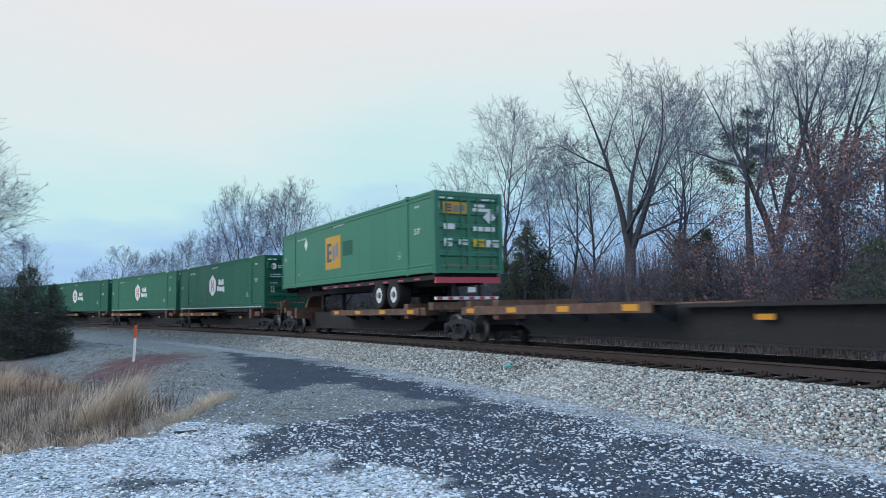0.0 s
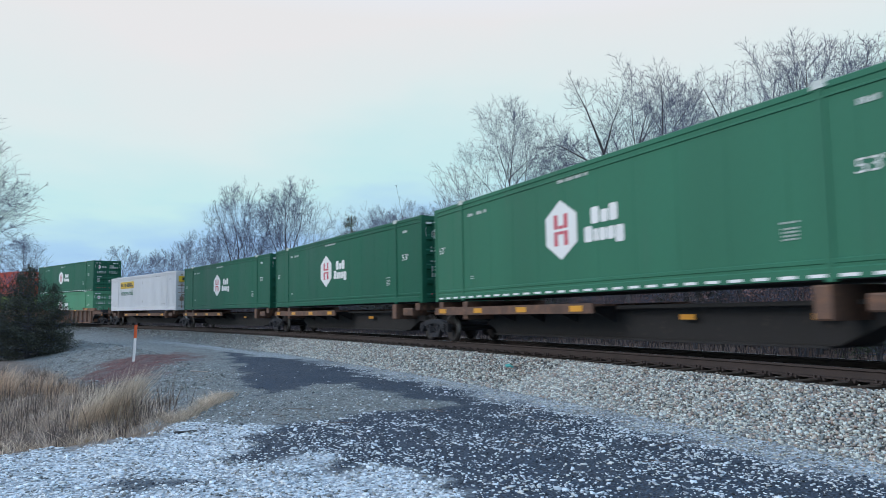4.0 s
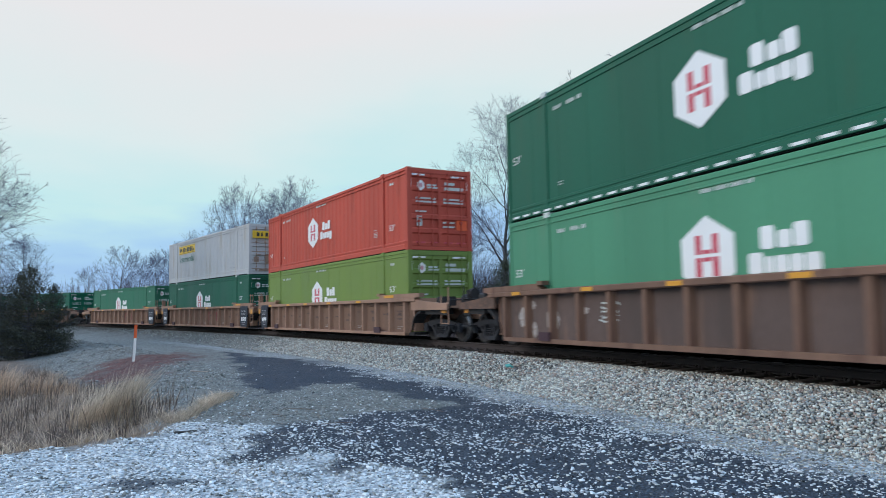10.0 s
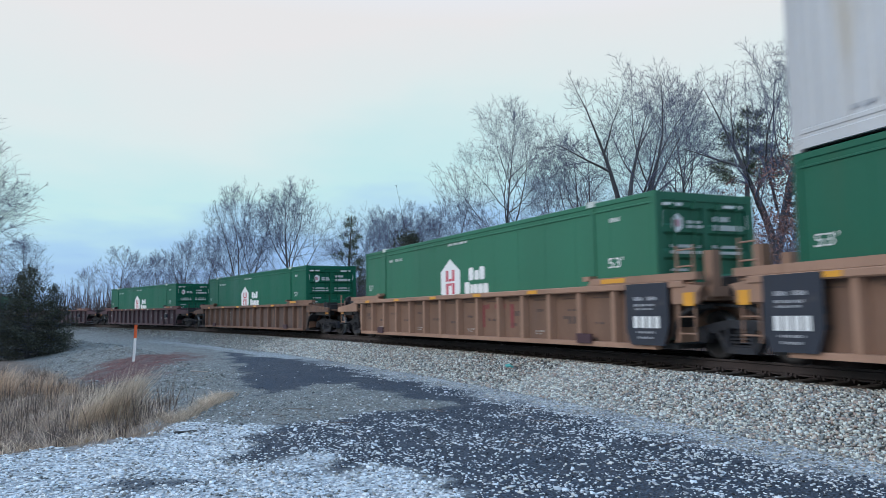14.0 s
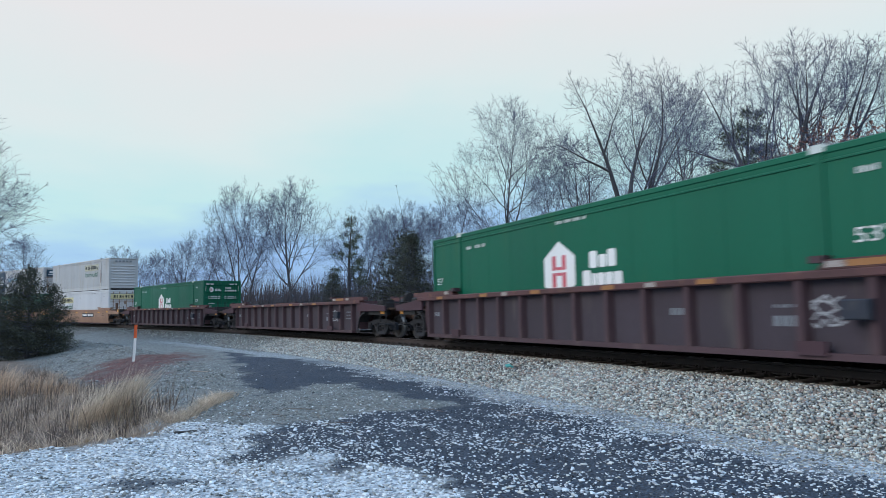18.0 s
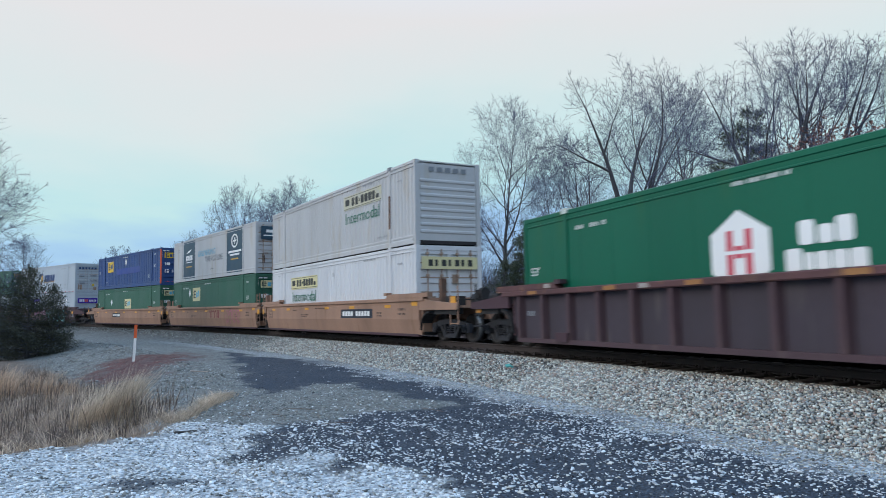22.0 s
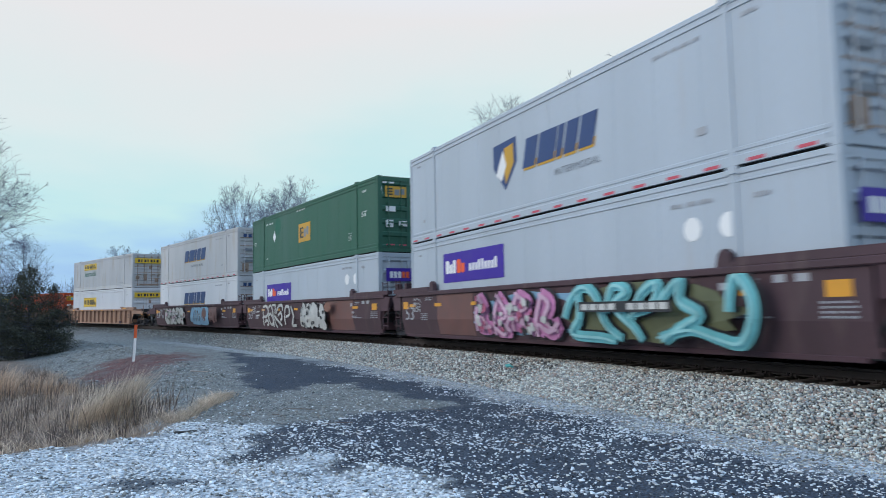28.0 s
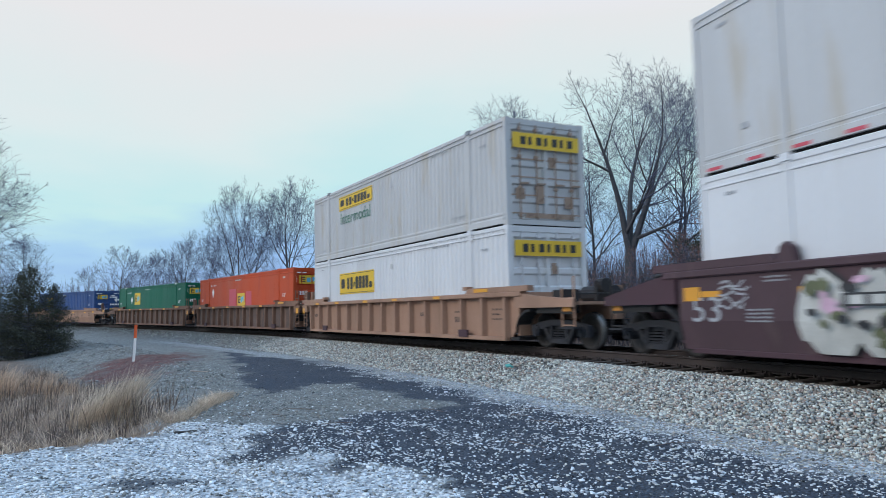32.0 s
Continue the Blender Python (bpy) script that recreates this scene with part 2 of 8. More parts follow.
class Geo:
    """Vertices and faces, gathered piece by piece."""

    def __init__(self):
        self.v, self.f, self.m = [], [], []

    def add(self, verts, faces, slot=0):
        n = len(self.v)
        self.v.extend(verts)
        self.f.extend([tuple(i + n for i in f) for f in faces])
        self.m.extend([slot] * len(faces))
        return self

    def box(self, x0, x1, y0, y1, z0, z1, c=0.0, slot=0):
        """A box; c chamfers its long edges along x."""
        if c <= 0:
            v = [(x, y, z) for x in (x0, x1) for y in (y0, y1) for z in (z0, z1)]
            return self.add(v, [(0, 1, 3, 2), (4, 6, 7, 5), (0, 4, 5, 1), (2, 3, 7, 6), (0, 2, 6, 4), (1, 5, 7, 3)], slot)
        ring = [(y0 + c, z0), (y1 - c, z0), (y1, z0 + c), (y1, z1 - c), (y1 - c, z1), (y0 + c, z1), (y0, z1 - c), (y0, z0 + c)]
        return self.prism([(y, z) for y, z in ring], x0, x1, "x", slot)

    def prism(self, ring, a, b, axis="y", slot=0):
        """A ring of 2D points pushed along an axis: y takes (x, z), x takes (y, z), z takes (x, y)."""
        put = {"y": lambda p, k: (p[0], k, p[1]), "x": lambda p, k: (k, p[0], p[1]), "z": lambda p, k: (p[0], p[1], k)}[axis]
        n = len(ring)
        v = [put(p, a) for p in ring] + [put(p, b) for p in ring]
        f = [tuple(range(n)), tuple(range(2 * n - 1, n - 1, -1))] + [(i, n + i, n + (i + 1) % n, (i + 1) % n) for i in range(n)]
        return self.add(v, f, slot)

    def cyl(self, x, y, z, r, a, b, axis="y", n=16, slot=0):
        ring = [(r * math.cos(2 * math.pi * i / n), r * math.sin(2 * math.pi * i / n)) for i in range(n)]
        off = {"y": (x, z), "x": (y, z), "z": (x, y)}[axis]
        return self.prism([(p[0] + off[0], p[1] + off[1]) for p in ring], a, b, axis, slot)

    def tube(self, p, q, r0, r1=None, n=6, slot=0):
        p, q = Vector(p), Vector(q)
        r1 = r0 if r1 is None else r1
        d = (q - p).normalized()
        s = d.orthogonal().normalized()
        t = d.cross(s)
        v = []
        for c, r in ((p, r0), (q, r1)):
            v += [tuple(c + r * (math.cos(2 * math.pi * i / n) * s + math.sin(2 * math.pi * i / n) * t)) for i in range(n)]
        f = [(i, (i + 1) % n, n + (i + 1) % n, n + i) for i in range(n)] + [tuple(range(n - 1, -1, -1)), tuple(range(n, 2 * n))]
        return self.add(v, f, slot)

    def mesh(self, name, *mats, smooth=False):
        me = bpy.data.meshes.new(name)
        me.from_pydata(self.v, [], self.f)
        for m in mats:
            me.materials.append(m)
        if len(mats) > 1:
            me.polygons.foreach_set("material_index", self.m)
        bm = bmesh.new()
        bm.from_mesh(me)
        bmesh.ops.recalc_face_normals(bm, faces=bm.faces)
        bm.to_mesh(me)
        bm.free()
        if smooth:
            me.polygons.foreach_set("use_smooth", [True] * len(me.polygons))
        return me


def part(name, geo, material, parent, label="", at=None, key=None):
    """One mesh object under a thing or a part. geo: a Geo, a mesh, or a function that makes one (kept under key)."""
    if key is not None:
        key = (key, material.name)
        if key not in MESHES:
            MESHES[key] = geo().mesh(name, material)
        me = MESHES[key]
    elif isinstance(geo, Geo):
        me = geo.mesh(name, material)
    else:
        me = geo
    ob = new(name, me)
    ob.parent = parent
    if at is not None:
        ob.matrix_basis = at
    if label:
        tagged(ob, label)
    return ob


def thing(name, label, category, group="", kind=""):
    return tagged(new(name), label, category, group, kind)


def lettering(text, w, h, material):
    """Flat letters as a mesh in the plane y = 0, w wide and h high, readable from -y, origin at their lower left."""
    key = ("letters", text, w, h, material.name)
    if key not in MESHES:
        cu = bpy.data.curves.new("letters", "FONT")
        cu.body, cu.size, cu.resolution_u = text, 1.0, 3
        ob = bpy.data.objects.new("letters", cu)
        me = bpy.data.meshes.new_from_object(ob)
        xs, ys = [v.co.x for v in me.vertices], [v.co.y for v in me.vertices]
        fit = Matrix.Diagonal((w / (max(xs) - min(xs)), h / (max(ys) - min(ys)), 1, 1)) @ Matrix.Translation((-min(xs), -min(ys), 0))
        me.transform(Matrix.Rotation(radians(90), 4, "X") @ fit)
        me.materials.clear()
        me.materials.append(material)
        bpy.data.objects.remove(ob)
        MESHES[key] = me
    return MESHES[key]


# ---- the line of the track ----
# q is the way back along the track from a point beside the camera; the curve eases into straights at both ends
Q0, Q1 = -24.0, 128.0
GRADE, CANT = -0.0054, radians(1.76)
QS = np.arange(-480.0, 560.0, 0.5)


def bend(q):
    q = np.clip(q, Q0, Q1)
    return radians(-19.3045) - 0.00690745 * q + 6.7943e-5 * q ** 2 / 2 - 9.7955e-7 * q ** 3 / 6


def lay_line():
    a = bend(QS)
    dx, dy = np.sin(a), np.cos(a)
    x = np.concatenate([[0], np.cumsum((dx[1:] + dx[:-1]) * 0.25)])
    y = np.concatenate([[0], np.cumsum((dy[1:] + dy[:-1]) * 0.25)])
    i = int(round(480 / 0.5))
    return x - x[i] + 8.9993, y - y[i] + 5.4065


LX, LY = lay_line()


def line(q):
    return np.interp(q, QS, LX), np.interp(q, QS, LY)


def line_z(q):
    return GRADE * np.clip(q, -80, 160)


def on_line(q, side=0.0, z=0.0):
    """A world point: metres to the far side of the track's middle and above its rails."""
    (x0, y0), (x1, y1) = line(q + 0.5), line(q - 0.5)
    dx, dy = x1 - x0, y1 - y0
    n = math.hypot(dx, dy)
    dx, dy = dx / n, dy / n
    x, y = line(q)
    s, u = side * math.cos(CANT) - z * math.sin(CANT), z * math.cos(CANT) + side * math.sin(CANT)
    return Vector((x - dy * s, y + dx * s, line_z(q) + u))


def car_pose(q, half):
    """The pose of a car whose trucks stand half metres before and behind q; x runs forward, y to the far side."""
    (fx, fy), (bx, by) = line(q - half), line(q + half)
    f = Vector((fx, fy, float(line_z(q - half))))
    b = Vector((bx, by, float(line_z(q + half))))
    x = (f - b).normalized()
    y = Vector((0, 0, 1)).cross(x).normalized()
    z = x.cross(y)
    m = Matrix((x, y, z)).transposed().to_4x4()
    return Matrix.Translation((f + b) / 2) @ m @ Matrix.Rotation(CANT, 4, "X")


SPEED, EASE = 13.00536, -0.010253


SURGE_T = (0.0, 9.0, 10.0, 11.0, 12.0, 13.5, 14.0, 16.5, 19.0, 22.0, 23.0, 24.0, 25.0, 28.0, 29.0, 30.0, 31.0, 32.0)
SURGE_S = (0.0, 0.0, 0.1, -0.1, -0.15, -0.1, -0.42, 0.0, 0.1, 0.18, 0.14, 0.35, 0.2, 0.24, 0.48, 0.32, 0.24, 0.42)


def way(t):
    """How far the train has run; it surges a little on its couplers."""
    k = t - 16.0
    return SPEED * k + EASE * k * k / 2 + float(np.interp(t, SURGE_T, SURGE_S))


MOVERS = []      # (thing, place in the train, half length between trucks, lift)
WHEELS = []      # (wheelset, place in the train, x, z)

# ---- ground and track ----
LEFT_EDGE = [(-30.0, 4.0), (-8.0, 6.6), (-4.6, 7.8), (-3.7, 9.0), (-3.0, 10.0), (-3.4, 12.5), (-5.2, 17.0), (-8.5, 25.0), (-16.0, 38.0), (-40.0, 70.0), (-110.0, 150.0), (-160.0, 200.0)]


def near_line(x, y):
    """Distance from the track's middle (positive on the camera's side) and the place q along it, for arrays."""
    qs = np.concatenate([np.arange(-480, -30, 6.0), np.arange(-30, 130, 0.75), np.arange(130, 555, 6.0)])
    px, py = line(qs)
    w, q = np.empty(len(x)), np.empty(len(x))
    for i in range(0, len(x), 8000):
        X, Y = x[i:i + 8000, None], y[i:i + 8000, None]
        ax, ay, bx, by = px[:-1], py[:-1], px[1:], py[1:]
        ux, uy = bx - ax, by - ay
        k = np.clip(((X - ax) * ux + (Y - ay) * uy) / (ux * ux + uy * uy), 0, 1)
        d2 = (X - ax - k * ux) ** 2 + (Y - ay - k * uy) ** 2
        j = d2.argmin(1)
        r = np.arange(len(j))
        kk = k[r, j]
        cross = ux[j] * (Y[:, 0] - ay[j]) - uy[j] * (X[:, 0] - ax[j])
        w[i:i + 8000] = np.sqrt(d2[r, j]) * np.where(cross > 0, 1, -1)
        q[i:i + 8000] = qs[j] + kk * (qs[j + 1] - qs[j])
    return w, q


def beside(poly, x, y):
    """Signed distance from an open line of points, positive on its left."""
    best, sign = np.full(len(x), 1e9), np.ones(len(x))
    for (ax, ay), (bx, by) in zip(poly[:-1], poly[1:]):
        ux, uy = bx - ax, by - ay
        k = np.clip(((x - ax) * ux + (y - ay) * uy) / (ux * ux + uy * uy), 0, 1)
        d = np.hypot(x - ax - k * ux, y - ay - k * uy)
        c = ux * (y - ay) - uy * (x - ax)
        take = d < best
        best = np.where(take, d, best)
        sign = np.where(take, np.where(c > 0, 1, -1), sign)
    return best * sign


def inside(poly, x, y):
    """Signed distance to a closed outline, positive inside."""
    d, odd = np.full(len(x), 1e9), np.zeros(len(x), bool)
    for (ax, ay), (bx, by) in zip(poly, poly[1:] + poly[:1]):
        ux, uy = bx - ax, by - ay
        k = np.clip(((x - ax) * ux + (y - ay) * uy) / (ux * ux + uy * uy), 0, 1)
        d = np.minimum(d, np.hypot(x - ax - k * ux, y - ay - k * uy))
        hit = ((ay > y) != (by > y)) & (x < (bx - ax) * (y - ay) / (by - ay + 1e-12) + ax)
        odd ^= hit
    return np.where(odd, d, -d)


def step(a, b, x):
    t = np.clip((x - a) / (b - a), 0, 1)
    return t * t * (3 - 2 * t)


def waves(x, y, size, seed):
    """Cheap smooth noise from a few sines, about -1 to 1."""
    r = np.random.RandomState(seed)
    out = 0
    for _ in range(6):
        a, p = r.uniform(0, 6.28), r.uniform(0, 6.28)
        k = 6.28 / size * r.uniform(0.6, 1.7)
        out = out + np.sin((x * np.cos(a) + y * np.sin(a)) * k + p)
    return out / 3.0


def ground_height(x, y):
    w, q = near_line(x, y)
    a = np.abs(w)
    near = np.interp(a, [0, 1.5, 2.95, 3.6, 6, 1e4], [-0.26, -0.30, -0.80, -0.86, -0.88, -0.90])
    far = np.interp(a, [0, 1.5, 2.8, 5, 12, 40, 1e4], [-0.26, -0.30, -0.75, -0.75, -0.35, 0.3, 1.0])
    z = np.where(w > 0, near, far) + line_z(q)
    left = beside(LEFT_EDGE, x, y)
    z = z - np.where(w > 0, 0.75 * step(0, 4.5, left) * step(4.5, 8.0, w), 0)
    rough = np.where(a < 3.2, 0.0, 1.0)
    z = z + rough * (0.025 * waves(x, y, 1.1, 3) + 0.03 * waves(x, y, 4.0, 4)) * step(3.2, 4.5, a) + rough * 0.15 * step(25, 80, a) * waves(x, y, 40.0, 5)
    return z


def spread(lo, hi, fine, far_lo, far_hi, grow=1.13):
    mid = list(np.arange(lo, hi, fine))
    up, d, p = [], fine, hi
    while p < far_hi:
        up.append(p)
        d *= grow
        p += d
    dn, d, p = [], fine, lo
    while p > far_lo:
        d *= grow
        p -= d
        dn.append(p)
    return np.array(dn[::-1] + mid + up)


DARK_ROAD = [(-10.1, 34.7), (-7.7, 29.9), (-3.4, 26.1), (-1.3, 21.8), (0.7, 18.1), (2.3, 14.1), (3.2, 10.3), (3.9, 8.4), (4.1, 7.0), (4.4, 3.0), (-0.3, 3.0), (0.1, 6.2), (0.0, 7.1), (-0.5, 7.8), (-1.2, 7.5), (-1.3, 8.1), (-2.2, 7.9), (-2.5, 9.5),
             (-2.1, 10.8), (-1.5, 11.8), (-0.6, 12.2), (0.2, 13.3), (-0.6, 14.7), (-1.5, 16.0), (-2.5, 17.9), (-3.0, 16.9), (-3.3, 15.5), (-3.8, 15.3), (-5.0, 18.5), (-5.6, 21.0), (-6.8, 24.8)]
DARK_STREAK = [(-3.3, 6.8), (-2.9, 7.12), (-2.0, 7.12), (-1.8, 6.8), (-2.7, 6.6)]
GRASS = [(-5.0, 8.3), (-4.2, 8.3), (-3.9, 9.0), (-3.6, 9.6), (-3.9, 10.6), (-4.1, 11.7), (-4.6, 13.2), (-6.0, 15.6), (-7.7, 18.4), (-10.5, 22.0), (-13.5, 26.5), (-21.0, 38.0), (-60.0, 60.0), (-60.0, 0.0), (-12.0, 5.5)]
RED_BANK = [(-12.0, 25.1), (-13.4, 29.5), (-12.4, 31.0), (-11.5, 33.0), (-9.7, 29.6), (-8.9, 24.6), (-8.6, 21.7), (-7.9, 19.2), (-10.5, 22.1)]


def ground_masks(x, y):
    w, q = near_line(x, y)
    wob = 0.32 * waves(x, y, 1.6, 11) + 0.2 * waves(x, y, 0.6, 12) + 0.13 * waves(x, y, 0.33, 13)
    left = beside(LEFT_EDGE, x, y)
    road = np.maximum(step(-0.14, 0.18, inside(DARK_ROAD, x, y) + 0.65 * wob), 0.8 * step(-0.1, 0.12, inside(DARK_STREAK, x, y) + 0.3 * wob))
    chalk = np.maximum(step(0.3, -0.6, np.abs(w - 3.7) - 1.0 + wob * 0.8) * (0.45 + 0.55 * step(30.0, 14.0, q)) * step(60.0, 40.0, q), step(10.6, 9.4, y + 0.25 * x + wob) * (1 - road)) * (w > 2.6)
    strip = step(0.25, -0.45, np.abs(w - 3.5) - 0.62 + 0.7 * wob) * step(34.0, 20.0, q)
    road = road * (1 - 0.85 * strip)
    red = step(-0.9, 0.7, inside(RED_BANK, x, y) + 1.5 * wob) * (0.8 + 0.2 * step(-0.3, 0.4, waves(x, y, 0.9, 14)))
    grass = step(-0.3, 0.5, inside(GRASS, x, y) + 0.8 * wob)
    leaf = step(-4.5, -6.5, w + wob)
    bed = step(3.4, 2.9, np.abs(w) + 0.15 * wob)
    return road, chalk * (1 - grass), red * (1 - grass), grass, leaf, bed


def ground_material():
    m = bpy.data.materials.new("gravelled ground")
    m.use_nodes = True
    nt = m.node_tree
    p = nt.nodes["Principled BSDF"]
    p.inputs["Roughness"].default_value = 0.92
    co = nt.nodes.new("ShaderNodeTexCoord").outputs["Object"]

    def noise_node(s, detail=4.0):
        n = nt.nodes.new("ShaderNodeTexNoise")
        n.inputs["Scale"].default_value, n.inputs["Detail"].default_value = s, detail
        nt.links.new(co, n.inputs["Vector"])
        return n.outputs["Fac"]

    def cells(s):
        n = nt.nodes.new("ShaderNodeTexVoronoi")
        n.inputs["Scale"].default_value = s
        nt.links.new(co, n.inputs["Vector"])
        bw = nt.nodes.new("ShaderNodeRGBToBW")
        nt.links.new(n.outputs["Color"], bw.inputs[0])
        return bw.outputs[0], n.outputs["Distance"]

    def rng(fac, a, b, lo=0.0, hi=1.0):
        r = nt.nodes.new("ShaderNodeMapRange")
        for k, val in zip(("From Min", "From Max", "To Min", "To Max"), (a, b, lo, hi)):
            r.inputs[k].default_value = val
        nt.links.new(fac, r.inputs["Value"])
        return r.outputs[0]

    def mixed(fac, a, b):
        x = nt.nodes.new("ShaderNodeMix")
        x.data_type = "RGBA"
        for sock, val in (("Factor", fac), ("A", a), ("B", b)):
            if isinstance(val, tuple):
                x.inputs[sock].default_value = (*val, 1)
            elif isinstance(val, float):
                x.inputs[sock].default_value = val
            else:
                nt.links.new(val, x.inputs[sock])
        return x.outputs["Result"]

    def mask(name):
        a = nt.nodes.new("ShaderNodeAttribute")
        a.attribute_name = name
        return a.outputs["Fac"]

    stone, dist = cells(24.0)
    chip, dist2 = cells(55.0)
    lump, dist3 = cells(9.0)
    big, mid, fine = noise_node(0.7), noise_node(5.0), noise_node(60.0, 2.0)
    grey = mixed(rng(stone, 0.2, 0.8), (0.078, 0.088, 0.090), (0.275, 0.290, 0.288))
    grey = mixed(rng(lump, 0.55, 0.8, 0.0, 0.55), grey, (0.075, 0.078, 0.080))
    grey = mixed(rng(mid, 0.35, 0.65, 0.0, 0.6), grey, (0.165, 0.162, 0.148))
    white = mixed(rng(stone, 0.15, 0.75), (0.17, 0.19, 0.215), (0.62, 0.66, 0.70))
    white = mixed(rng(mid, 0.5, 0.68, 0.0, 0.7), white, (0.29, 0.30, 0.31))
    tar = mixed(rng(chip, 0.3, 0.9), (0.009, 0.015, 0.028), (0.048, 0.072, 0.110))
    tar = mixed(rng(mid, 0.55, 0.75, 0.0, 0.45), tar, (0.070, 0.086, 0.115))
    tar = mixed(rng(lump, 0.6, 0.85, 0.0, 0.35), tar, (0.010, 0.014, 0.024))
    soil = mixed(rng(mid, 0.3, 0.7), (0.045, 0.011, 0.011), (0.135, 0.032, 0.028))
    soil = mixed(rng(stone, 0.66, 0.82, 0.0, 0.45), soil, (0.15, 0.135, 0.13))
    straw = mixed(rng(mid, 0.3, 0.7), (0.10, 0.073, 0.060), (0.24, 0.18, 0.14))
    litter = mixed(rng(chip, 0.2, 0.8), (0.060, 0.034, 0.026), (0.16, 0.098, 0.072))
    bed = mixed(rng(stone, 0.1, 0.9), (0.035, 0.034, 0.033), (0.13, 0.127, 0.12))
    col = mixed(mask("chalk"), grey, white)
    col = mixed(mask("red"), col, soil)
    col = mixed(mask("road"), col, tar)
    col = mixed(mask("grass"), col, straw)
    col = mixed(mask("leaf"), col, litter)
    col = mixed(mask("bed"), col, bed)
    col = mixed(rng(big, 0.35, 0.7, 0.0, 0.12), col, (0.12, 0.115, 0.11))
    nt.links.new(col, p.inputs["Base Color"])
    b = nt.nodes.new("ShaderNodeBump")
    b.inputs["Strength"].default_value, b.inputs["Distance"].default_value = 0.9, 0.04
    nt.links.new(dist, b.inputs["Height"])
    b2 = nt.nodes.new("ShaderNodeBump")
    b2.inputs["Strength"].default_value, b2.inputs["Distance"].default_value = 0.5, 0.015
    nt.links.new(fine, b2.inputs["Height"])
    nt.links.new(b.outputs[0], b2.inputs["Normal"])
    nt.links.new(b2.outputs[0], p.inputs["Normal"])
    return m


def grid_mesh(name, xs, ys, heights, material):
    X, Y = np.meshgrid(xs, ys)
    x, y = X.ravel(), Y.ravel()
    z = heights(x, y)
    nx, ny = len(xs), len(ys)
    i = np.arange((nx - 1) * (ny - 1))
    a = (i // (nx - 1)) * nx + i % (nx - 1)
    loops = np.stack([a, a + 1, a + nx + 1, a + nx], 1)
    me = bpy.data.meshes.new(name)
    me.vertices.add(len(x))
    me.vertices.foreach_set("co", np.stack([x, y, z], 1).ravel().astype(np.float32))
    me.loops.add(loops.size)
    me.loops.foreach_set("vertex_index", loops.ravel().astype(np.int32))
    me.polygons.add(len(loops))
    me.polygons.foreach_set("loop_start", (np.arange(len(loops)) * 4).astype(np.int32))
    me.polygons.foreach_set("use_smooth", np.ones(len(loops), bool))
    me.update(calc_edges=True)
    me.materials.append(material)
    return me, x, y


def build_ground():
    xs = spread(-13.0, 12.0, 0.15, -1800, 1800)
    ys = spread(3.0, 36.0, 0.15, -1500, 2200)
    me, x, y = grid_mesh("ground", xs, ys, ground_height, ground_material())
    for name, values in zip(("road", "chalk", "red", "grass", "leaf", "bed"), ground_masks(x, y)):
        me.attributes.new(name, "FLOAT", "POINT").data.foreach_set("value", values.astype(np.float32))
    tagged(new("ground", me), "grey gravel pad with dark millings, dry grass and leaf litter beside the track", "ground", kind="structure")


build_ground()


def sweep(ring, q0, q1, dq, slots=None):
    """A ring of (side, z) carried along the track."""
    g = Geo()
    qs = np.arange(q0, q1 + 0.01, dq)
    n = len(ring)
    for q in qs:
        g.v.extend([tuple(on_line(float(q), s, z)) for s, z in ring])
    for j in range(len(qs) - 1):
        for i in range(n):
            a, b = j * n + i, j * n + (i + 1) % n
            g.f.append((a, b, b + n, a + n))
            g.m.append(slots[i] if slots else 0)
    return g


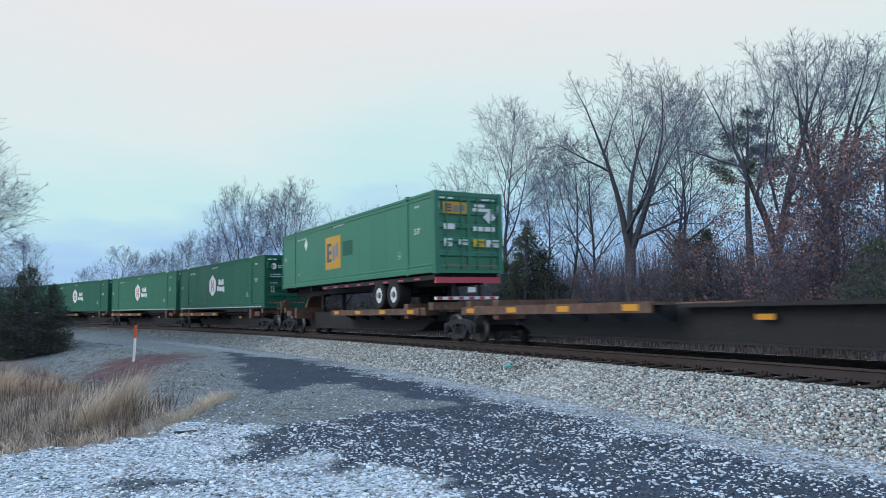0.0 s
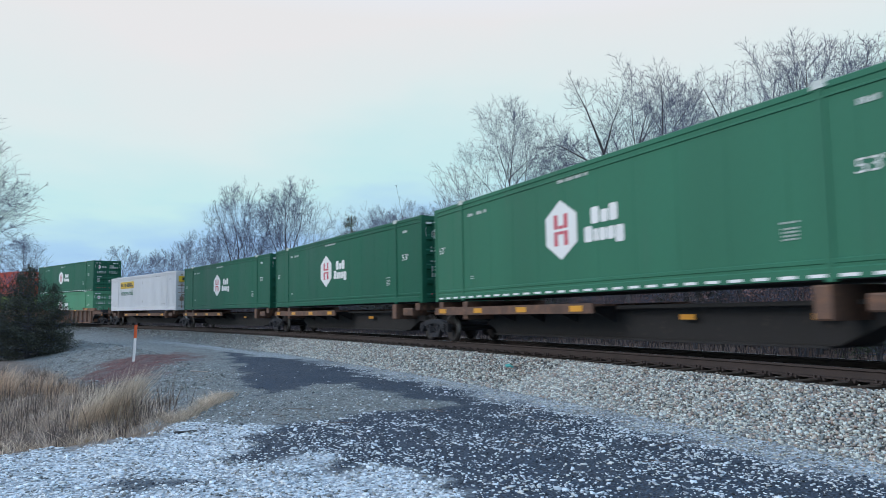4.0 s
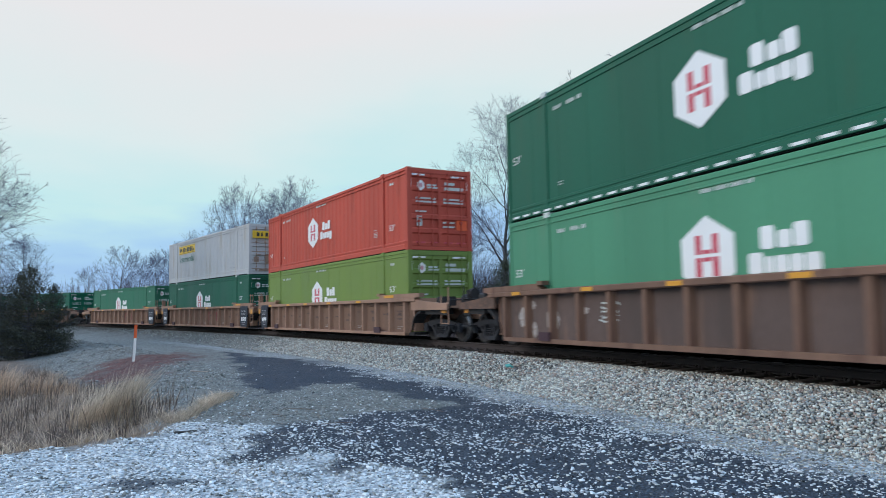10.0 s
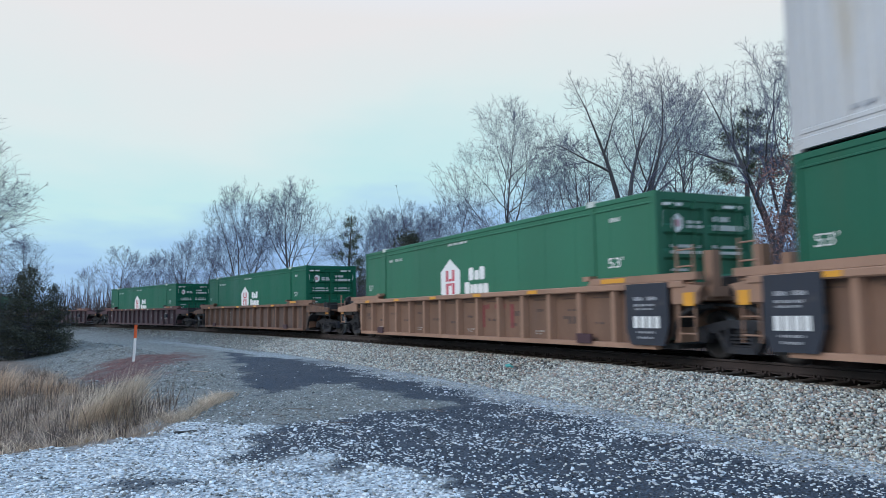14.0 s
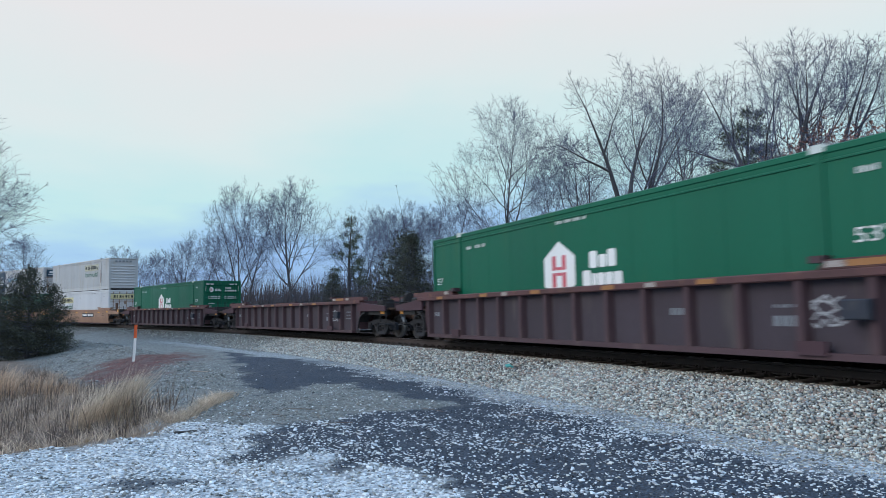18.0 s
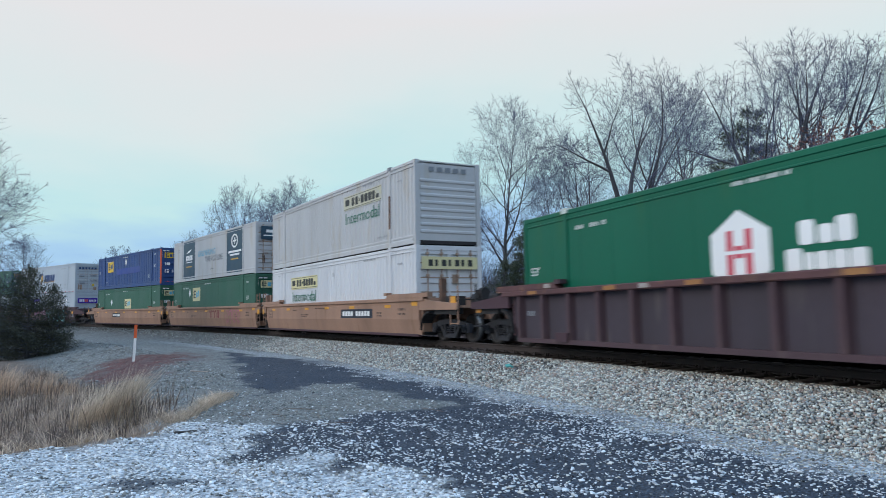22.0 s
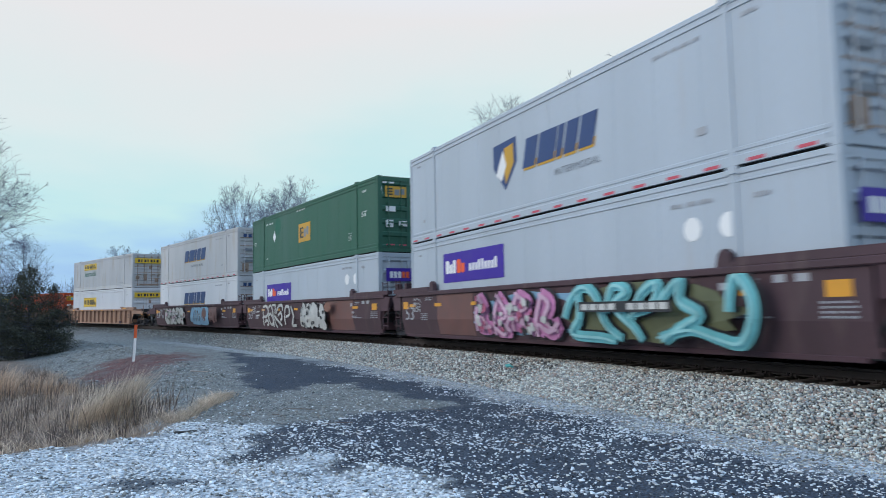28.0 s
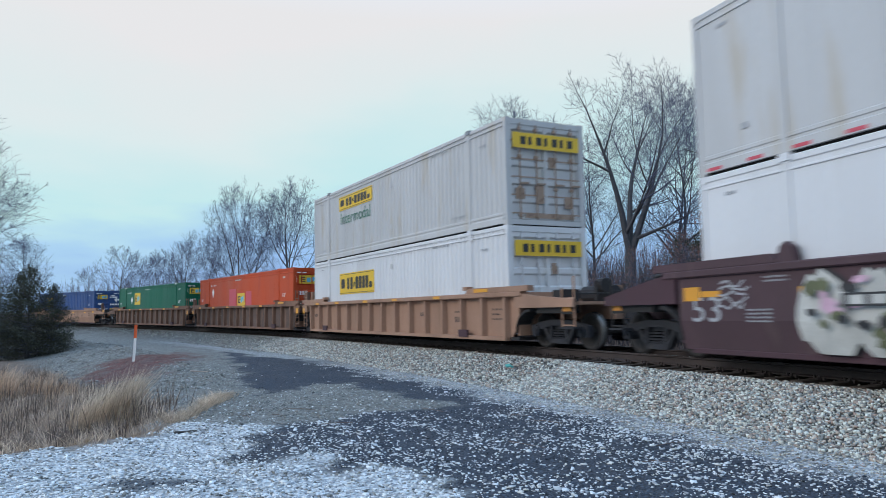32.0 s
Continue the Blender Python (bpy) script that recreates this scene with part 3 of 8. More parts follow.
def build_track():
    track = thing("track", "railway track with rusty rails on timber ties and grey ballast", "railway track", kind="structure")
    prof = [(-0.035, 0.0), (0.035, 0.0), (0.037, -0.035), (0.01, -0.05), (0.009, -0.15), (0.075, -0.165), (0.075, -0.185),
            (-0.075, -0.185), (-0.075, -0.165), (-0.009, -0.15), (-0.01, -0.05), (-0.037, -0.035)]
    for side in (-0.7525, 0.7525):
        g = sweep([(side + s, z) for s, z in prof], -60, 240, 2.0, [1] + [0] * 11)
        part("rail", g.mesh("rail", M_RAIL, M_RAILTOP), None, track, "rusty steel rail with a polished head")
    tie = Geo().box(-0.115, 0.115, -1.3, 1.3, -0.36, -0.2)
    me = tie.mesh("tie", M_TIE)
    plate = Geo().box(-0.09, 0.09, -0.18, 0.18, -0.2, -0.184)
    for s in (-1, 1):
        plate.box(-0.06, -0.03, s * 0.09 - 0.015, s * 0.09 + 0.015, -0.19, -0.145).box(0.03, 0.06, s * 0.09 - 0.015, s * 0.09 + 0.015, -0.19, -0.145)
        plate.box(0.115, 0.15, s * 0.085 - 0.03, s * 0.085 + 0.03, -0.215, -0.17)
    pm = plate.mesh("tie_plate", M_RAIL)
    q = -9.0
    while q < 95:
        m = car_pose(q, 0.5)
        ob = part("tie", me, None, track, at=m @ pose(0, random.uniform(-0.03, 0.03), random.uniform(-0.008, 0.004), 0, 0, random.uniform(-1, 1)))
        if q < 45:
            part("tie_plate", pm, None, track, at=m @ pose(0, -0.7525, 0))
        q += 0.53
    # the far end of the line, beyond the bush
    part("rail_bed", sweep([(-1.2, -0.245), (1.2, -0.245), (1.25, -0.4), (-1.25, -0.4)], 95, 400, 5.0), M_TIE, track)
    for side in (-0.7525, 0.7525):
        part("rail", sweep([(side + s, z) for s, z in prof[:2] + prof[6:8]], 240, 540, 10.0), M_RAIL, track)
        part("rail", sweep([(side + s, z) for s, z in prof[:2] + prof[6:8]], -460, -60, 10.0), M_RAIL, track)


build_track()

# ---- railway cars ----
def wheelset_geo():
    g = Geo()
    for s in (-1, 1):
        y = s * 0.7525
        prof = [(0.0, 0.02), (0.11, 0.05), (0.14, 0.0), (0.33, -0.03), (0.355, -0.065), (0.43, -0.065), (0.43, 0.035), (0.455, 0.055), (0.455, 0.075), (0.355, 0.06), (0.33, 0.01), (0.14, 0.06), (0.0, 0.075)]
        n, k = 20, len(prof)
        v = [(r * math.cos(6.28319 * i / n), y - s * d, r * math.sin(6.28319 * i / n)) for i in range(n) for r, d in prof]
        f, sl = [], []
        for i in range(n):
            for j in range(k - 1):
                a, b = i * k + j, ((i + 1) % n) * k + j
                f.append((a, b, b + 1, a + 1))
                sl.append(1 if j == 5 else 0)
        base = len(g.v)
        g.v.extend(v)
        g.f.extend([tuple(t + base for t in x) for x in f])
        g.m.extend(sl)
        for a in range(3):
            an = a * 2.094
            g.box(0.17 * math.cos(an) - 0.02, 0.17 * math.cos(an) + 0.02, y - s * 0.045 - 0.02, y - s * 0.045 + 0.02, 0.17 * math.sin(an) - 0.02, 0.17 * math.sin(an) + 0.02)
    g.cyl(0, 0, 0, 0.08, -1.1, 1.1, "y", 10)
    return g


def truck_frame_geo():
    g = Geo()
    for s in (-1, 1):
        a, b = (s * 0.93, s * 1.07)
        # upper chord, sloping to the boxes over the axles
        top = [(-1.13, 0.30), (-1.13, 0.56), (-0.62, 0.66), (-0.3, 0.70), (0.3, 0.70), (0.62, 0.66), (1.13, 0.56), (1.13, 0.30), (0.98, 0.30), (0.93, 0.44), (0.55, 0.50), (0.3, 0.56), (-0.3, 0.56), (-0.55, 0.50), (-0.93, 0.44), (-0.98, 0.30)]
        for lo, hi in (((0, 1, 14, 15)), ((1, 2, 13, 14))), ((2, 3, 12, 13), (3, 4, 11, 12)), ((4, 5, 10, 11), (5, 6, 9, 10)):
            for ring in (lo, hi):
                g.prism([top[i] for i in ring], a, b)
        g.prism([top[i] for i in (6, 7, 8, 9)], a, b)
        # lower chord and the columns beside the springs
        g.prism([(-0.62, 0.50), (-0.40, 0.17), (-0.30, 0.17), (-0.50, 0.50)], a, b)
        g.prism([(0.62, 0.50), (0.50, 0.50), (0.30, 0.17), (0.40, 0.17)], a, b)
        g.prism([(-0.40, 0.24), (-0.36, 0.13), (0.36, 0.13), (0.40, 0.24)], a, b)
        g.box(-0.36, -0.27, a, b, 0.2, 0.6).box(0.27, 0.36, a, b, 0.2, 0.6)
        for x in (-0.89, 0.89):
            g.cyl(x, 0, 0.43, 0.135, s * 0.9, s * 1.12, "y", 12)
            g.cyl(x, 0, 0.43, 0.075, s * 1.12, s * 1.15, "y", 10)
        for x in (-0.17, 0.0, 0.17):
            for k in range(4):
                g.cyl(x, s * 1.0, 0, 0.07, 0.245 + 0.06 * k, 0.28 + 0.06 * k, "z", 8)
    g.box(-0.22, 0.22, -0.98, 0.98, 0.48, 0.62)
    g.box(-0.28, -0.24, -0.95, 0.95, 0.3, 0.4).box(0.24, 0.28, -0.95, 0.95, 0.3, 0.4)
    g.cyl(0, 0, 0, 0.2, 0.62, 0.68, "z", 12)
    return g


WHEEL_MESH = wheelset_geo().mesh("wheelset", M_WHEEL, M_TREAD)
WHEEL_MESH.polygons.foreach_set("use_smooth", [True] * len(WHEEL_MESH.polygons))


def add_truck(car, s0, x):
    truck = part("truck", truck_frame_geo, M_TRUCK, car, "grimy cast steel truck", pose(x, 0, 0), key="truck")
    for dx in (-0.89, 0.89):
        ws = part("wheelset", WHEEL_MESH, None, truck, "", pose(dx, 0, 0.43))
        WHEELS.append((ws, s0, dx))


def coupler_geo():
    g = Geo().box(-0.9, 0.25, -0.09, 0.09, 0.72, 0.92).box(0.15, 0.42, -0.16, 0.16, 0.68, 0.98)
    g.cyl(0.33, -0.1, 0, 0.09, 0.66, 1.0, "z", 10)
    g.tube((0.1, -0.25, 0.72), (0.42, -0.22, 0.45), 0.03)
    return g


def add_reflectors(car, xs, y, z, w=0.42, h=0.10, material=None):
    for x in xs:
        part("reflector", lambda: Geo().box(-w / 2, w / 2, -0.004, 0.0, -h / 2, h / 2), material or M_AMBER, car, "faded reflector strip" if material else "amber reflector strip", pose(x, y, z), key=("reflector", w, h))


def bar_line(l, h):
    g = Geo()
    if h > 0.16 or l < 3 * h:
        return g.box(0, l, -0.004, 0.0, 0, h)
    n = max(2, int(l / (0.9 * h)))
    p = l / n
    for i in range(n):
        if n < 5 or (i * 7 + n) % 5:
            g.box(i * p, i * p + 0.68 * p, -0.004, 0.0, 0, h * (0.82 if (i * 3) % 4 == 1 else 1.0))
    return g


def add_bars(owner, rows, y, material, name="stencil_bar"):
    """Plain bars for writing that cannot be read: rows of (x, z, length, height); long lines are broken into short bars."""
    for x, z, l, h in rows:
        k = (round(l, 2), round(h, 3))
        ob = part(name, lambda: bar_line(*k), material, owner, "", pose(x, y, z), key=("bar", *k))
        if len(ob.data.polygons) > 6:
            tagged(ob, "line of worn stencil marks", kind="stuff")


def scrawl(seed):
    """A few looping chalk lines, unreadable."""
    r = random.Random(seed * 31)
    g = Geo()
    for k in range(5):
        z, x = 0.1 + 0.09 * k, r.uniform(0, 0.1)
        while x < 0.62:
            nx, nz = x + r.uniform(0.06, 0.14), 0.1 + 0.09 * k + r.uniform(-0.06, 0.08)
            d = math.hypot(nx - x, nz - z)
            ox, oz = -(nz - z) / d * 0.016, (nx - x) / d * 0.016
            g.prism([(x - ox, z - oz), (nx - ox, nz - oz), (nx + ox, nz + oz), (x + ox, z + oz)], -0.004, 0.0)
            x, z = nx, nz
    return g


def patch_geo(r, w, h):
    ring = [(w / 2 + w / 2 * math.cos(a * 0.5236) * r.uniform(0.7, 1.05), h / 2 + h / 2 * math.sin(a * 0.5236) * r.uniform(0.8, 1.15)) for a in range(12)]
    return Geo().prism(ring, -0.004, 0.0)


def add_ladder(car, x, y, z0, z1, paint):
    g = Geo()
    for dx in (-0.2, 0.2):
        g.tube((x + dx, y, z0), (x + dx, y, z1), 0.02)
    k = z0 + 0.12
    while k < z1:
        g.tube((x - 0.2, y, k), (x + 0.2, y, k), 0.016)
        k += 0.3
    part("ladder", g, paint, car)


def well_car(s0, style, paint, front, back, label, seed, top=1.42, wall=None):
    """A well car. front and back: 'truck' for an end of its own, 'shared' for a truck shared with the next unit (carried here), 'none' where the neighbour carries it."""
    r = random.Random(seed)
    # a ribbed car's set-back wall can take another colour than its ribs
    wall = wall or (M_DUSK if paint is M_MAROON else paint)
    chord = M_CHORD if paint is M_MAROON and style == "ribbed" else paint
    car = thing("well_car", label, "railway car", "cars of the freight train")
    hw = 1.50
    L = 8.55
    artic = {"truck": 11.45, "shared": 9.7, "none": 9.7}
    fx, bx = artic[front], -artic[back]
    for s in (-1, 1):
        y0, y1 = (s * hw - 0.0, s * (hw - 0.05))
        lo, hi = min(y0, y1), max(y0, y1)
        if style == "ribbed":
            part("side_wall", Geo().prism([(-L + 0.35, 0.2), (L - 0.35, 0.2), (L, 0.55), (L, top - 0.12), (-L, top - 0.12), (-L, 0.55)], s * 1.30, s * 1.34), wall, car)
            part("side_sill", Geo().box(-L + 0.4, L - 0.4, min(s * 1.34, s * 1.5), max(s * 1.34, s * 1.5), 0.16, 0.26), paint, car)
            n = 15
            for i in range(n):
                x = -L + 0.45 + i * (2 * L - 0.9) / (n - 1)
                part("rib", lambda: Geo().prism([(-0.10, 0.0), (0.10, 0.0), (0.055, s * 0.16), (-0.055, s * 0.16)], 0.24, top - 0.10, "z"),
                     paint, car, "", pose(x, s * 1.335, 0), key=("rib", s, top))
        else:
            part("side_wall", Geo().prism([(s * 1.36, top - 0.12), (s * 1.47, top - 0.12), (s * 1.47, 0.70), (s * 1.36, 0.2), (s * 1.26, 0.2), (s * 1.36, 0.70)], -L, L, "x"), paint, car)
            part("side_sill", Geo().box(-L + 0.2, L - 0.2, min(s * 1.24, s * 1.375), max(s * 1.24, s * 1.375), 0.13, 0.22, 0.01), M_PLUM, car)
        part("top_chord", Geo().box(-L - 0.4, L + 0.4, min(s * 1.32, s * 1.53), max(s * 1.32, s * 1.53), top - 0.13, top, 0.02), chord, car)
        # raised chord over each end of the well
        for e in (-1, 1):
            x0, x1 = sorted((e * 6.15, e * (L + 0.7)))
            part("end_chord", Geo().prism([(x0, top + 0.002), (x0 + (0.15 if e > 0 else 0.0), top + 0.14), (x1 - (0.0 if e > 0 else 0.15), top + 0.14), (x1, top + 0.002)], min(s * 1.33, s * 1.52), max(s * 1.33, s * 1.52)), chord, car)
            if style == "eared":
                part("guide_ear", Geo().prism([(e * 6.0 - 0.18, top), (e * 6.0 + 0.18, top), (e * 6.0 + 0.12, top + 0.22), (e * 6.0, top + 0.3), (e * 6.0 - 0.12, top + 0.22)], min(s * 1.36, s * 1.5), max(s * 1.36, s * 1.5)), paint, car)
            else:
                part("guide", Geo().box(e * 6.15 - 0.12, e * 6.15 + 0.12, min(s * 1.34, s * 1.54), max(s * 1.34, s * 1.54), top + 0.1, top + 0.2), paint, car)
    part("well_floor", Geo().box(-L, L, -1.34, 1.34, 0.18, 0.26), M_BLACK, car)
    for e, end in ((1, fx), (-1, bx)):
        part("bulkhead", Geo().box(min(e * L, e * (L + 0.08)), max(e * L, e * (L + 0.08)), -1.36, 1.36, 0.3, top - 0.02), paint, car)
        a = abs(end)
        inner = L + 0.08
        g = Geo().box(*sorted((e * inner, e * (a - 0.35))), -0.35, 0.35, 0.7, 1.05)
        g.box(*sorted((e * inner, e * (a - 0.45))), -1.3, 1.3, 1.05, 1.12)
        part("end_platform", g, M_RUSTY if style == "ribbed" and paint is not M_TAN else paint, car)
        sill = (M_PLUM if paint is M_MAROON else paint if paint is M_TAN else M_RUSTY) if a > 10 else paint
        part("end_sill", Geo().prism([(e * inner, top - 0.02), (e * (inner + 0.75), top - 0.12), (e * (a - 0.45), 1.18), (e * (a - 0.45), 1.0), (e * inner, 1.0)], -1.5, -1.42), sill, car)
        part("end_sill", Geo().prism([(e * inner, top - 0.02), (e * (inner + 0.75), top - 0.12), (e * (a - 0.45), 1.18), (e * (a - 0.45), 1.0), (e * inner, 1.0)], 1.42, 1.5), sill, car)
        # curved guard over the wheels
        g = Geo()
        arc = [(e * (L + 0.02 + 0.62 * (1 - math.cos(k * math.pi / 10))), 0.42 + 0.56 * math.sin(k * math.pi / 10)) for k in range(6)]
        arc2 = [(x, z - 0.07) for x, z in arc]
        for k in range(5):
            g.prism([arc[k], arc[k + 1], arc2[k + 1], arc2[k]], -1.44, -1.0)
        part("wheel_guard", g, M_BLACK, car)
        if a > 10:
            part("coupler", coupler_geo, M_TRUCK, car, "", pose(e * (a - 0.3), 0, 0, 0, 0, 0 if e > 0 else 180), key="coupler")
            add_truck(car, s0, e * 9.86)
            part("brake_stand", Geo().box(e * 10.6 - 0.05, e * 10.6 + 0.05, -0.5, -0.1, 1.12, 1.6).cyl(e * 10.6, -0.3, 1.5, 0.17, *sorted((e * 10.55, e * 10.75)), "x", 12), M_BLACK, car)
            for y in (-1.38, 1.38):
                g = Geo().tube((e * (a - 0.55), y, 0.55), (e * (a - 0.55), y, 1.7), 0.022).tube((e * (a - 1.0), y, 0.55), (e * (a - 1.0), y, 1.45), 0.022)
                for z in (0.58, 0.9, 1.2):
                    g.tube((e * (a - 0.55), y, z), (e * (a - 1.0), y, z), 0.018)
                part("end_ladder", g, paint if paint is M_TAN else M_BLACK, car)
            part("hand_rail", Geo().tube((e * (a - 0.5), -1.38, 1.3), (e * (a - 0.5), 1.38, 1.3), 0.02).tube((e * (a - 0.5), -1.38, 1.3), (e * (a - 0.5), -1.38, 1.0), 0.02).tube((e * (a - 0.5), 1.38, 1.3), (e * (a - 0.5), 1.38, 1.0), 0.02), M_BLACK, car)
            if style == "smooth":
                part("end_post", Geo().box(e * 9.35 - 0.09, e * 9.35 + 0.09, -1.1, -0.92, 1.12, 2.0).box(e * 9.35 - 0.16, e * 9.35 + 0.16, -1.14, -0.88, 1.12, 1.2), M_RUSTY, car)
            part("valve_box", Geo().box(e * 10.05 - 0.2, e * 10.05 + 0.2, -1.2, -0.7, 1.12, 1.42, 0.03), M_BLACK, car)
            part("air_reservoir", Geo().cyl(e * 9.95, 0.3, 1.32, 0.2, *sorted((e * 9.2, e * 10.4)), "x", 12), M_TRUCK, car)
            part("reflector_bracket", Geo().box(e * (a - 0.78) - 0.2, e * (a - 0.78) + 0.2, -1.41, -1.36, 0.84, 1.16), M_BLACK, car)
            part("reflector", lambda: Geo().box(-0.15, 0.15, -0.006, 0.0, -0.1, 0.1), M_AMBER if style == "smooth" else M_AMBER_DULL, car, "amber reflector plate", pose(e * (a - 0.78), -1.412, 1.3 if style == "smooth" else 1.0), key="end_reflector")
            part("step", Geo().box(*sorted((e * (a - 1.0), e * (a - 0.52))), -1.45, -1.2, 0.5, 0.54), M_TRUCK, car)
            part("side_frame_box", Geo().box(*sorted((e * (L + 0.9), e * (L + 2.2))), -1.40, -1.1, 0.86, 1.05), M_BLACK, car)
        else:
            for k in (-1.0, 1.0):
                part("connector_post", Geo().box(e * 9.15 - 0.1, e * 9.15 + 0.1, k - 0.1, k + 0.1, 1.12, 1.95).box(e * 9.15 - 0.18, e * 9.15 + 0.18, k - 0.2, k + 0.2, 1.12, 1.3), paint, car)
            part("valve_box", Geo().box(e * 9.2 - 0.24, e * 9.2 + 0.24, -0.6, -0.2, 1.12, 1.5, 0.03), M_BLACK, car)
            part("air_pipe", Geo().tube((e * 8.7, -0.9, 1.02), (e * 9.6, -0.7, 0.92), 0.03).tube((e * 9.6, -0.7, 0.92), (e * 9.68, -0.4, 0.7), 0.025), M_BLACK, car)
            if style != "eared":
                part("reflector", lambda: Geo().box(-0.13, 0.13, -0.006, 0.0, -0.12, 0.12), M_AMBER, car, "amber reflector plate", pose(e * 9.05, -1.505, 1.08), key="joint_reflector")
            add_ladder(car, e * 8.95, -1.46, 0.35, 2.05, paint)
    if back == "shared":
        add_truck(car, s0, -9.7)
    if front == "shared":
        add_truck(car, s0, 9.7)
    if style == "ribbed" and wall is M_TANPANEL:
        for x, used in ((7.42, front != "truck"), (-8.58, back != "truck")):
            if used:
                sp = part("stencil_panel", lambda: Geo().prism([(0.0, 1.40), (1.16, 1.40), (1.16, 0.62), (1.02, 0.24), (0.12, 0.24), (0.0, 0.5)], -0.02, 0.0), M_SLATE, car, "dark slate panel with white stencils", pose(x, -1.535, 0), key="stencil_panel")
                add_bars(sp, [(0.25, 1.08, 0.26, 0.07), (0.62, 1.08, 0.26, 0.07), (0.25, 0.97, 0.6, 0.045), (0.25, 0.90, 0.5, 0.035), (0.3, 0.46, 0.5, 0.04), (0.34, 0.36, 0.4, 0.04)], -0.022, M_MARK_FAINT)
                add_bars(sp, [(0.22 + 0.19 * i, 0.56, 0.13, 0.22) for i in range(4)], -0.022, M_MARK_WHITE)
    if style == "ribbed":
        add_reflectors(car, [x + r.uniform(-0.2, 0.2) for x in (-7.2, -4.3, -1.5, 1.4, 4.2)], -1.534, top - 0.065, 0.42, 0.085, M_AMBER_OLD if paint is M_MAROON else None)
        add_reflectors(car, [7.0], -1.524, top + 0.07, 0.75, 0.09, M_AMBER_OLD if paint is M_MAROON else None)
        if paint is M_MAROON:
            add_reflectors(car, [-6.6, 6.45, 7.75], -1.524, top + 0.07, 0.3, 0.09, M_MARK_DUSTY)
            add_reflectors(car, [-3.0, 2.6], -1.534, top - 0.065, 0.3, 0.085, M_MARK_DUSTY)
            part("side_box", Geo().box(6.55, 6.98, -1.62, -1.34, 0.72, 1.0, 0.02), M_SLATE, car, "small dark valve cover box")
            tagged(part("chalk_scrawl", scrawl(seed), M_MARK_FAINT, car, "white chalk scrawl", pose(5.75, -1.344, 0.55)), kind="stuff")
        elif wall is M_PANEL:
            for x, z, w, h in () if seed != 1 else ((-7.55, 0.5, 0.42, 0.5), (-6.9, 0.28, 0.3, 0.36), (-6.2, 0.4, 0.62, 0.62), (-4.9, 0.82, 0.55, 0.16), (-7.0, 0.95, 0.34, 0.22)):
                part("paint_patch", patch_geo(r, w, h), M_MARK_DUSTY, car, "worn whitish paint patch", pose(x, -1.344, z))
            tagged(part("chalk_scrawl", scrawl(seed), M_MARK_SOFT, car, "white chalk scrawl", pose(-4.0, -1.344, 0.6)), kind="stuff")
        add_bars(car, [(7.3, 0.95, 0.5, 0.05), (7.3, 0.82, 0.42, 0.05), (7.3, 0.69, 0.5, 0.05), (-7.9, 0.8, 0.4, 0.12), (2.9, 0.8, 0.5, 0.12), (5.2, 0.62, 0.5, 0.16), (5.2, 0.9, 0.5, 0.05)], -1.342, M_MARK_GREY if paint is M_MAROON else M_PANEL)
        if wall is M_TANPANEL:
            step_ = (2 * L - 0.9) / 14
            for i in range(14):
                x = -L + 0.45 + step_ * (i + 0.5)
                add_bars(car, [(x - 0.28, 1.16, 0.56, 0.03), (x - 0.2, r.uniform(0.55, 0.95), r.uniform(0.25, 0.45), r.choice((0.05, 0.07)))], -1.342, M_PANEL)
                if i % 3 == 1:
                    add_bars(car, [(x - 0.2, 0.42, 0.36, 0.035), (x - 0.2, 0.36, 0.3, 0.035)], -1.342, M_MARK_DUSTY)
        for x in (-6.0, 6.0):
            part("jack_pad", lambda: Geo().box(-0.25, 0.25, -0.03, 0.03, 0.22, 0.42), M_PLUM, car, "", pose(x, -1.52, 0), key="jack_pad")
    elif style == "smooth":
        add_reflectors(car, [x + r.uniform(-0.15, 0.15) for x in (-7.3, -4.9, -2.2, 0.1, 3.1, 6.2)], -1.474, top - 0.27, 0.5, 0.10)
        add_bars(car, [(-3.1, 0.86, 1.0, 0.05), (-3.1, 0.78, 0.85, 0.03), (-4.2, 1.08, 0.45, 0.04), (-1.2, 1.14, 1.4, 0.03), (5.3, 0.9, 0.45, 0.05), (5.3, 0.8, 0.45, 0.05), (7.0, 1.0, 0.6, 0.08), (7.0, 0.86, 0.6, 0.05)], -1.474, M_PANEL)
        add_reflectors(car, [8.25], -1.474, top - 0.12, 0.42, 0.3)
        part("capacity_mark", lettering("53", 0.62, 0.38, M_PANEL), None, car, "faded 53", pose(-8.1, -1.475, 0.74))
    else:
        add_reflectors(car, [x + r.uniform(-0.15, 0.15) for x in (-7.6, -5.6, -3.1, -0.6, 2.7, 6.4)], -1.474, 1.15, 0.5, 0.10)
        add_reflectors(car, [8.05, -8.2], -1.474, 1.16, 0.42, 0.24)
        part("capacity_mark", lettering("53", 0.72, 0.42, M_MARK_FAINT), None, car, "faded 53", pose(-8.2, -1.477, 0.68))
        add_bars(car, [(-6.9, 0.86 - 0.06 * k, 0.55, 0.03) for k in range(4)] + [(-6.5, 1.36, 0.5, 0.03), (-6.5, 1.30, 0.5, 0.03)], -1.476, M_MARK_FAINT)
        tagged(part("chalk_scrawl", scrawl(seed), M_MARK_FAINT, car, "white chalk scrawl", pose(-7.55, -1.476, 0.85)), kind="stuff")
